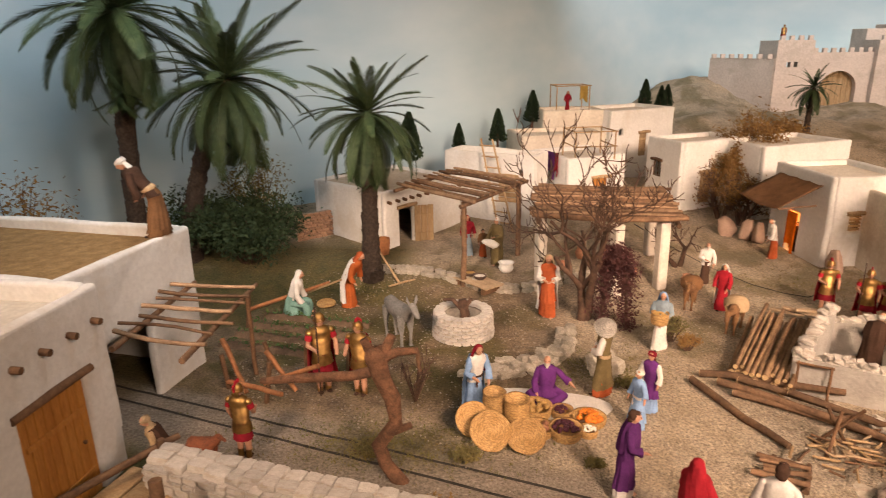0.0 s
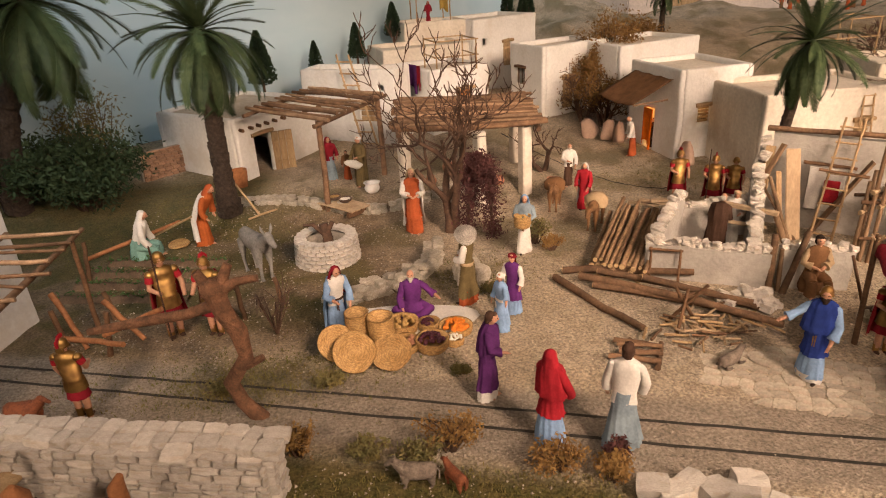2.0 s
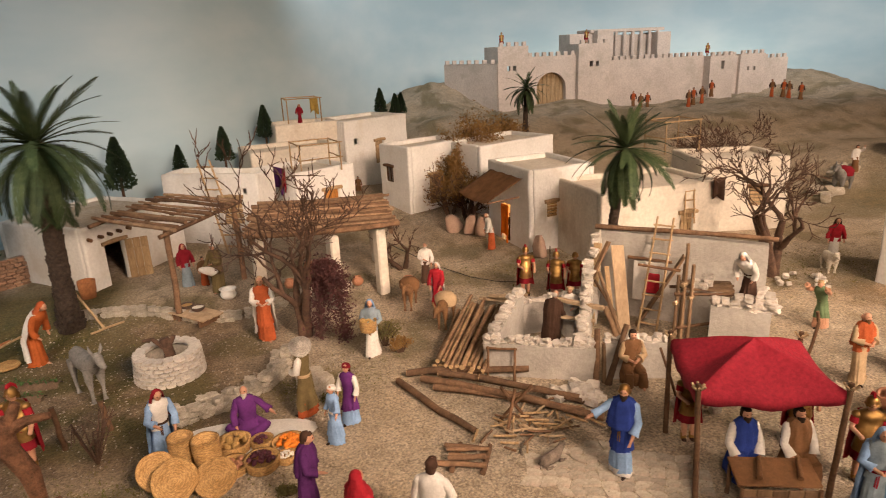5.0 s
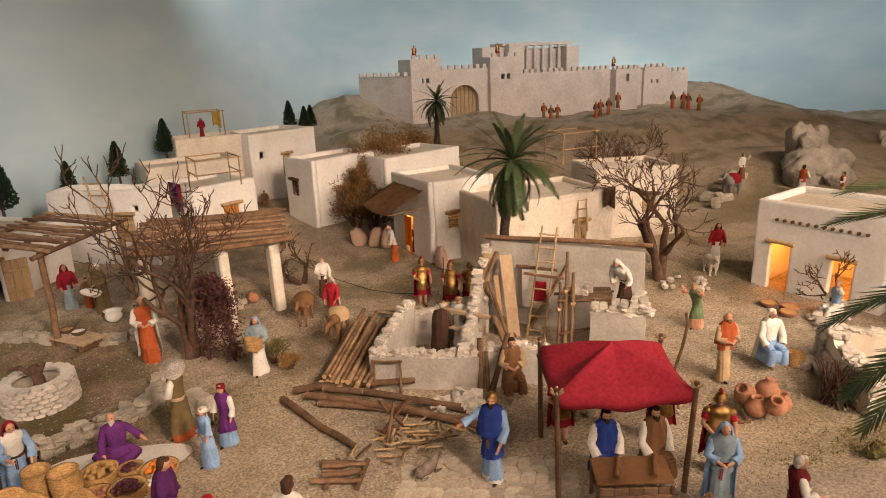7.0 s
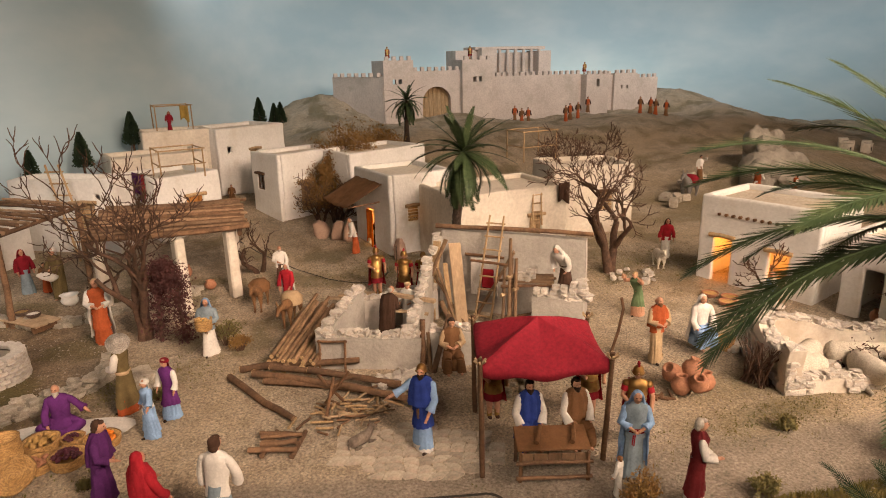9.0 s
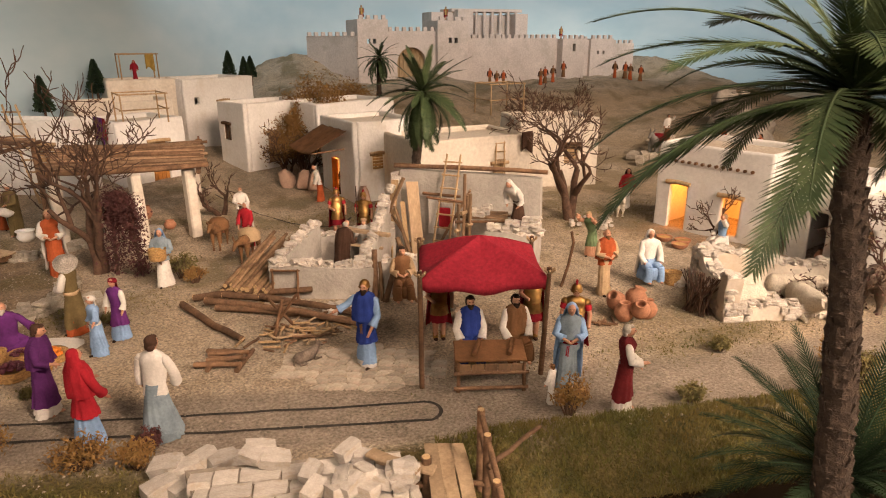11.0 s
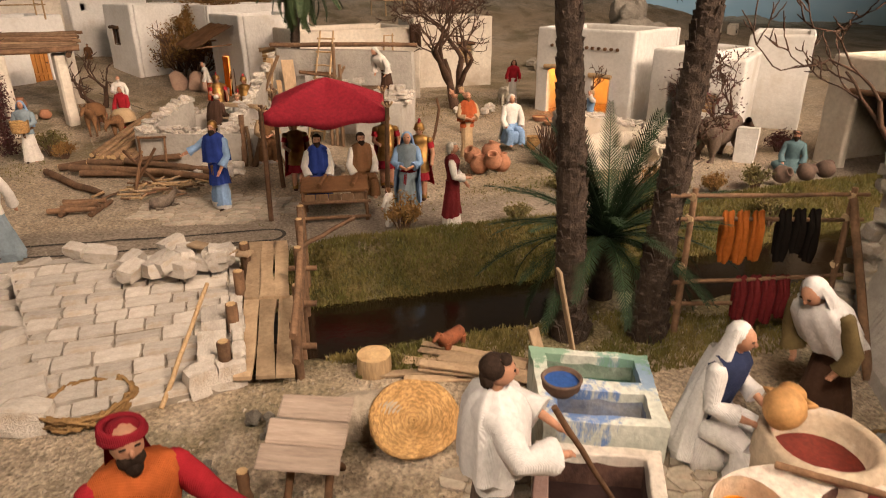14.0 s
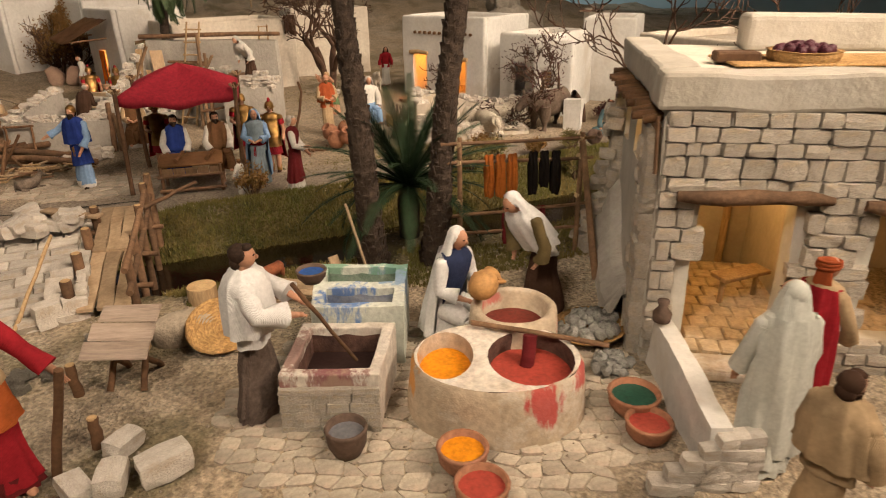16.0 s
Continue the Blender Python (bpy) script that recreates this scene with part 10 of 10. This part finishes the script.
GRASSBLADE = mat("moss_blade", (0.11, 0.11, 0.024), (0.19, 0.14, 0.045), 0.9, 12, 5, 0.2, 0.001)
GRAVEL = mat("gravel_grain", (0.42, 0.355, 0.275), (0.20, 0.16, 0.12), 0.95, 120, 4, 0.3, 0.001)
ground_cover()
random.seed(91)


# ------------------------------------------------------------------ garden, walls and odds and ends
SEEDLEAF = mat("seedling_leaf", (0.07, 0.13, 0.035), (0.04, 0.08, 0.02), 0.8, 30, 4, 0.3, 0.001)


def garden():
    for k in range(4):
        b = thing("garden_bed", "ridge of dark soil planted with green seedlings", "garden bed", (-0.42 + 0.02 * k, 1.56 + 0.065 * k, gz(-0.42, 1.56 + 0.065 * k)), -12, group="beds in the garden")
        g = Geo()
        n = 20
        vs = []
        for i in range(n + 1):
            x = -0.17 + 0.34 * i / n
            q = 0.010 * (1 + 0.3 * noise.noise(Vector((x * 30, k, 0))))
            vs += [(x, -0.022, -0.004), (x, -0.008, q), (x, 0.008, q), (x, 0.022, -0.004)]
        g.add(vs, [[4 * i + j, 4 * i + 4 + j, 4 * i + 5 + j, 4 * i + 1 + j] for i in range(n) for j in range(3)], 0, True)
        part("soil", g, SOIL, b)
        for i in range(17):
            g = Geo()
            leaf_cards(g, [(-0.16 + 0.02 * i + random.uniform(-.004, .004), random.uniform(-.003, .003), 0.014)], 10, 0.005, 0.0065)
            part("seedling", g, SEEDLEAF, b)
    f = thing("garden_fence", "rough fence of brown stakes and rails round the field", "fence", (0, 0, 0))
    posts = [(-0.40, 1.46), (-0.30, 1.42), (-0.20, 1.44), (-0.47, 1.36), (-0.55, 1.70), (-0.10, 1.40), (-0.02, 1.45), (-0.36, 1.30)]
    for x, y in posts:
        stick(f, (x, y, -0.01), (x + random.uniform(-.02, .02), y, random.uniform(0.07, 0.11)), 0.0065, DARKWOOD, "stake")
    for a, b in (((-0.47, 1.36, 0.02), (-0.30, 1.24, 0.06)), ((-0.55, 1.72, 0.05), (-0.36, 1.92, 0.06)), ((-0.38, 1.38, 0.09), (-0.30, 1.34, 0.01)), ((-0.36, 1.30, 0.05), (-0.22, 1.26, 0.12)), ((-0.50, 1.42, 0.10), (-0.42, 1.34, 0.0))):
        stick(f, a, b, 0.0065, RUSTWOOD, "rail")
    w = thing("brick_wall", "low wall of reddish bricks behind the garden", "wall", (-0.60, 2.40, gz(-0.6, 2.4)), 38)
    g = Geo()
    g.box((0.11, 0.012, 0.05), (0.23, 0.016, 0.11), b=0.002)
    part("core", g, MORTAR, w)
    coursed(w, (0, 0, 0.0), 0, 0.22, 0.105, (0.026, 0.012), BRICKS, "brick", 0.014, irregular=0.15)
    t = thing("harrow", "wooden hand plough lying by the palm", "plough", (-0.15, 2.02, gz(-0.15, 2.02)))
    stick(t, (0, 0, 0.004), (-0.09, 0.10, 0.10), 0.004, WOOD, "handle")
    stick(t, (-0.03, -0.03, 0.004), (0.05, 0.03, 0.006), 0.004, WOOD, "crossbar")
    bk = thing("wooden_bucket", "brown wooden bucket standing by the white house wall", "bucket", (-0.24, 2.255, gz(-0.24, 2.255)))
    g = Geo()
    g.lathe([(0.0001, 0), (0.022, 0), (0.0265, 0.03), (0.0275, 0.06), (0.024, 0.06), (0.022, 0.03), (0.0001, 0.02)], 20)
    part("body", g, RUSTWOOD, bk)
    hoe = thing("hoe", "long-handled hoe held by the farm figurine", "hoe", (-0.30, 1.84, 0.10))
    stick(hoe, (0, 0, 0), (-0.16, 0.05, -0.08), 0.003, WOOD, "handle")
    flat_basket("flat round basket on the field", -0.36, 1.87, 0.03, 4, 0)
    sh = thing("sickle_bush", "bare thorny brush by the road", "brush", (-0.02, 1.32, 0))
    g = Geo()
    for k in range(20):
        a = random.uniform(0, 6.28)
        g.tube([(0, 0, -0.003), (0.03 * math.cos(a), 0.03 * math.sin(a), random.uniform(0.05, 0.11)), (0.05 * math.cos(a + 0.6), 0.05 * math.sin(a + 0.6), random.uniform(0.07, 0.13))], [0.002, 0.0016, 0.0008], 4)
    part("twig", g, TWIG, sh)


SOIL = mat("dark_soil", (0.16, 0.10, 0.06), (0.10, 0.062, 0.036), 1.0, 40, 5, 1.0, 0.004)
RUSTWOOD = mat("reddish_wood", (0.36, 0.15, 0.06), (0.25, 0.10, 0.04), 0.85, 26, 5, 0.5, 0.002)
BRICKM = mat("old_red_brick", (0.42, 0.24, 0.14), (0.34, 0.20, 0.13), 0.95, 30, 5, 0.6, 0.002, vary=0.25)
BRICKS = stone_meshes(BRICKM, "old_brick")
garden()


def near_wall():
    r = thing("dry_stone_wall", "thick dry stone wall of pale flat stones", "wall", (0, 0, 0))
    a, b = Vector((-0.43, 0.985, 0)), Vector((0.045, 0.865, 0))
    w, turn = frame_of(a, b)
    d = (b - a).normalized()
    n = Vector((d.y, -d.x, 0))
    g = Geo()
    m = Matrix.Translation((a.x, a.y, 0)) @ Matrix.Rotation(radians(turn), 4, "Z")
    g.box((w / 2, -0.024, 0.045), (w - 0.01, 0.044, 0.10), b=0.004)
    part("core", g, MORTAR, r, place=m)
    coursed(r, a + n * 0.048, turn, w, 0.098, (0.03, 0.0125), WS, "stone", 0.02, irregular=0.45)
    coursed(r, b + n * 0.002, turn - 90, 0.046, 0.098, (0.03, 0.013), WS, "stone", 0.02, irregular=0.4)
    coursed(r, a - n * 0.002, turn, w, 0.098, (0.038, 0.014), WS, "stone", 0.018, irregular=0.4)
    x = 0.0
    while x < w:
        cw = random.uniform(0.024, 0.046)
        q = -0.006
        while q < 0.04:
            dw = random.uniform(0.022, 0.034)
            p = a + d * (x + cw / 2) + n * (q + dw / 2)
            piece("cap_stone", WS, r, (p.x, p.y, 0.102), (cw, dw, random.uniform(0.012, 0.02)), turn + random.uniform(-8, 8), (random.uniform(-4, 4), random.uniform(-4, 4)))
            q += dw * 0.97
        x += cw * 0.97
    f = thing("plank_steps", "rough brown boards and rail before the white house", "boards", (0, 0, 0))
    for k in range(4):
        g = Geo()
        g.box((-0.50 + 0.045 * k, 0.93 - 0.012 * k, 0.045), (0.042, 0.13, 0.008), -15, b=0.002)
        part("board", g, WOOD, f)
    stick(f, (-0.60, 0.80, 0.07), (-0.42, 1.02, 0.10), 0.008, LOG, "rail")
    stick(f, (-0.435, 0.985, 0.0), (-0.435, 0.985, 0.115), 0.008, LOG, "post")
    stick(f, (-0.36, 0.80, 0.0), (-0.35, 0.82, 0.16), 0.012, LOG, "post")
    ro = thing("rust_roof_edge", "rusty brown pointed board in front of the wall", "board", (-0.27, 0.76, 0))
    g = Geo()
    g.tube([(0.0, 0, 0), (0.005, 0.0, 0.13), (0.012, 0, 0.15)], [0.03, 0.022, 0.004], 8, wob=0.1)
    part("stump", g, RUSTWOOD, ro)
    ro = thing("rusty_stump", "rusty brown broken stump in front of the wall", "stump", (-0.155, 0.78, 0))
    g = Geo()
    g.tube([(0.0, 0, 0), (0.005, 0.0, 0.11), (0.014, 0, 0.13)], [0.018, 0.012, 0.005], 8, wob=0.14)
    g.tube([(0, 0, 0.06), (-0.03, 0, 0.035)], [0.008, 0.005], 7, wob=0.1)
    part("stump", g, RUSTWOOD, ro)


near_wall()


def fruit_on_roof():
    q = thing("orange_heap", "heap of orange fruit drying on the roof", "fruit", (-0.80, 0.86, 0.345))
    g = Geo()
    for k in range(60):
        a, r = random.uniform(0, 6.28), 0.05 * math.sqrt(random.random())
        g.ball((r * math.cos(a), r * math.sin(a), 0.008 + 0.012 * (1 - r / 0.05)), 0.009, 7, jit=0.06)
    part("fruit", g, APRICOT, q)


fruit_on_roof()


def beam_ends():
    """Round beam ends that stick out of the glowing house."""
    r = thing("beam_ends", "row of dark round beam ends set in the white house", "beams", (0, 0, 0))
    a, b = Vector((2.212, 1.565, 0)), Vector((2.316, 1.185, 0))
    d = (b - a).normalized()
    n = Vector((d.y, -d.x, 0))
    for k in range(12):
        p = a + d * (0.07 + 0.024 * k) + Vector((0, 0, 0.235))
        g = Geo()
        g.tube([p - n * 0.012, p + n * 0.008], 0.0055, 8)
        part("beam_end", g, DARKWOOD, r)


beam_ends()


def spring_rock():
    r = thing("rock_spring", "grey rocky outcrop of a spring with rough steps", "rock", (3.62, 2.52, gz(3.62, 2.52)))
    for c, s in (((0, 0, 0.05), (0.17, 0.13, 0.13)), ((-0.01, 0.07, 0.15), (0.11, 0.09, 0.13)), ((-0.13, -0.05, 0.02), (0.10, 0.09, 0.09)), ((0.15, 0.03, 0.04), (0.13, 0.11, 0.10)), ((0.06, -0.11, 0.0), (0.11, 0.07, 0.07)), ((-0.05, 0.0, 0.16), (0.06, 0.06, 0.08)), ((0.07, 0.05, 0.19), (0.06, 0.06, 0.07))):
        g = Geo()
        g.ball((0, 0, 0), s, 34)
        g.v = [p * (1 + 0.35 * noise.fractal(p * 9 + Vector(c) * 50, 1.0, 2.0, 5) - 0.22 * abs(noise.noise(p * Vector((30, 30, 9)) + Vector(c) * 70))) for p in g.v]
        part("rock", g, ROCK, r, place=pose(*c, 0, 0, 0))
    for k, (x, y) in enumerate([(4.9, 3.0), (4.98, 3.05), (5.08, 2.98), (5.16, 3.04), (5.02, 3.12)]):
        h = thing("tiny_house", "tiny pale far-off village house", "house", (x, y, gz(x, y)), 10 * k, group="tiny far houses")
        g = Geo()
        g.box((0, 0, 0.03), (0.07, 0.06, 0.07), b=0.003)
        part("wall", g, CREAM, h)
        # Near-black block on the wall, painting the shade of an open doorway
        g = Geo()
        g.box((0, -0.0305, 0.025), (0.014, 0.003, 0.03), b=0.001)
        part("door", g, BLACK, h)
    for x, y, n in ((3.25, 2.68, 10), (2.95, 2.5, 8)):
        rubble("pale rocks on the grassy slope", x, y, n, 0.1, 0.05, FS)


spring_rock()


def interiors():
    """What shows in the glowing doorways."""
    t = thing("small_table", "small wooden table in the glowing room", "table", (2.335, 1.46, 0.0), -76)
    g = Geo()
    g.box((0, 0, 0.055), (0.08, 0.05, 0.006), b=0.001)
    part("tabletop", g, WOOD, t)
    for x in (-0.03, 0.03):
        for y in (-0.018, 0.018):
            stick(t, (x, y, 0), (x, y, 0.053), 0.003, WOOD, "leg")
    hung_cloth("red cloth hanging inside the glowing room", (2.33, 1.43, 0.17), (2.345, 1.40, 0.17), 0.06, RED)
    for k, (x, y) in enumerate([(2.36, 1.02), (2.385, 1.0), (2.37, 0.985)]):
        jar("small clay jar in the recessed doorway", x, y, 0.04, 0.016)
    for x, y in ((2.10, 1.38), (2.13, 1.33), (2.09, 1.30)):
        bowl("shallow clay bowl before the white house", x, y, 0.026, 0.016, NUTS, CLAY)
    rubble("white stones before the glowing house", 2.16, 1.22, 20, 0.06, 0.022)
    deep_basket("dark basket beside the seated figurine", 1.845, 1.065, 0.022, 0.036)
    st = thing("crook_staff", "tall dark crooked staff standing in the ground", "staff", (1.58, 1.17, 0))
    g = Geo()
    g.tube([(-0.02, 0, 0), (0.0, 0, 0.06), (0.012, 0, 0.12), (0.004, 0, 0.15)], 0.004, 7)
    part("rod", g, DARKWOOD, st)
    kg = thing("fire_pit", "shallow scrape with charred sticks in the sand", "fire pit", (1.515, 0.93, gz(1.515, 0.93)))
    g = Geo()
    for k in range(7):
        g.tube([(random.uniform(-.03, .03), random.uniform(-.02, .02), 0.003), (random.uniform(-.04, .04), random.uniform(-.03, .03), 0.006)], 0.003, 5)
    part("sticks", g, DARKWOOD, kg)
    sp = thing("shovel", "spade leaning by the wall stub", "spade", (1.205, 1.145, 0))
    stick(sp, (0, 0, 0.0), (-0.04, 0.02, 0.13), 0.0035, DARKWOOD, "handle")
    g = Geo()
    g.box((0.004, -0.002, 0.008), (0.022, 0.004, 0.026), b=0.001)
    part("blade", g, DARKCLAY, sp)
    for a, b in (((1.075, 1.28, 0), (1.085, 1.30, 0.13)), ((1.095, 1.26, 0), (1.15, 1.28, 0.14))):
        po = thing("log_prop", "brown log standing against the low wall", "log", a)
        stick(po, (0, 0, 0), Vector(b) - Vector(a), 0.008, LOG, "log")
    br = thing("beam", "pale beam laid across the unfinished room", "beam", (1.09, 1.52, 0.125))
    g = Geo()
    g.box((0.03, -0.05, 0), (0.14, 0.014, 0.01), -50, b=0.001)
    part("timber", g, PLANK, br)
    wf = thing("saw_frame", "wooden saw frame leaning on the low wall", "saw", (0.86, 1.38, 0), -27)
    stick(wf, (-0.02, -0.01, 0.0), (-0.02, 0.0, 0.085), 0.0035, DARKWOOD, "stile")
    stick(wf, (0.045, -0.012, 0.0), (0.045, 0.0, 0.085), 0.0035, DARKWOOD, "stile")
    stick(wf, (-0.025, 0.0, 0.08), (0.05, 0.0, 0.082), 0.0035, DARKWOOD, "bar")
    for k, (x, y, f) in enumerate([(0.40, 2.12, 0), (0.55, 2.2, 1), (0.62, 2.08, 0), (0.47, 2.22, 1), (0.78, 2.02, 1)]):
        jar("small clay vessel under the pole roof", x, y, 0.045 if f else 0.03, 0.02, neck=0.6)
    for k in range(3):
        jar("round dark jar by the teal figurine", 2.12 + 0.04 * k, 0.50 - 0.03 * k, 0.04, 0.022, DARKCLAY, lying=60, turn=50 * k)


interiors()


def flat_paving(label, cx, cy, rx, ry, size, turn=0):
    """Close-set crazy paving: each stone is one cell of an uneven net."""
    r = thing("paving", label, "paving", (0, 0, 0), kind="structure")
    nx, ny = int(2 * rx / size), int(2 * ry / (size * 0.8))
    rot = Matrix.Rotation(radians(turn), 2)
    net = {}
    for i in range(nx + 1):
        for j in range(ny + 1):
            q = Vector((-rx + 2 * rx * i / nx + (0.5 * (j % 2)) * size * 0.6 + random.uniform(-0.3, 0.3) * size, -ry + 2 * ry * j / ny + random.uniform(-0.26, 0.26) * size))
            net[i, j] = q
    for i in range(nx):
        for j in range(ny):
            cell = [net[i, j], net[i + 1, j], net[i + 1, j + 1], net[i, j + 1]]
            mid = sum(cell, Vector((0, 0))) / 4
            if (mid.x / rx) ** 2 + (mid.y / ry) ** 2 > 1 + 0.35 * noise.noise(Vector((mid.x * 20, mid.y * 20, 0))):
                continue
            ring = []
            for k in range(4):
                a, b = cell[k], cell[(k + 1) % 4]
                ring += [a.lerp(b, 0.2), a.lerp(b, 0.8)] if random.random() < 0.6 else [a.lerp(b, 0.08), a.lerp(b, 0.92)]
            k = len(ring)
            p = Vector((cx, cy)) + rot @ mid
            zz = random.uniform(0.0006, 0.0026)
            lo = [Vector((*((q - mid) * 0.985), -0.003)) for q in ring]
            hi = [Vector((*((q - mid) * 0.955), zz + random.uniform(-.0004, .0004))) for q in ring]
            g = Geo()
            g.add(lo + hi, [list(range(k, 2 * k))] + [[m, (m + 1) % k, k + (m + 1) % k, k + m] for m in range(k)])
            part("paving_stone", g, PAVE, r, place=pose(p.x, p.y, gz(p.x, p.y) + 0.0004, random.uniform(-1.5, 1.5), random.uniform(-1.5, 1.5), turn))


PAVE = mat("pale_paving", (0.47, 0.41, 0.325), (0.35, 0.295, 0.225), 0.9, 24, 6, 0.8, 0.003, vary=0.22, stain=(0.52, 0.40, 0.32), stain_scale=10)
flat_paving("pale irregular flagstones before the tax stall", 0.945, 0.965, 0.17, 0.095, 0.028, -25)
flat_paving("pale irregular paving of the dyers' yard", 1.13, -0.17, 0.25, 0.17, 0.021, -38)
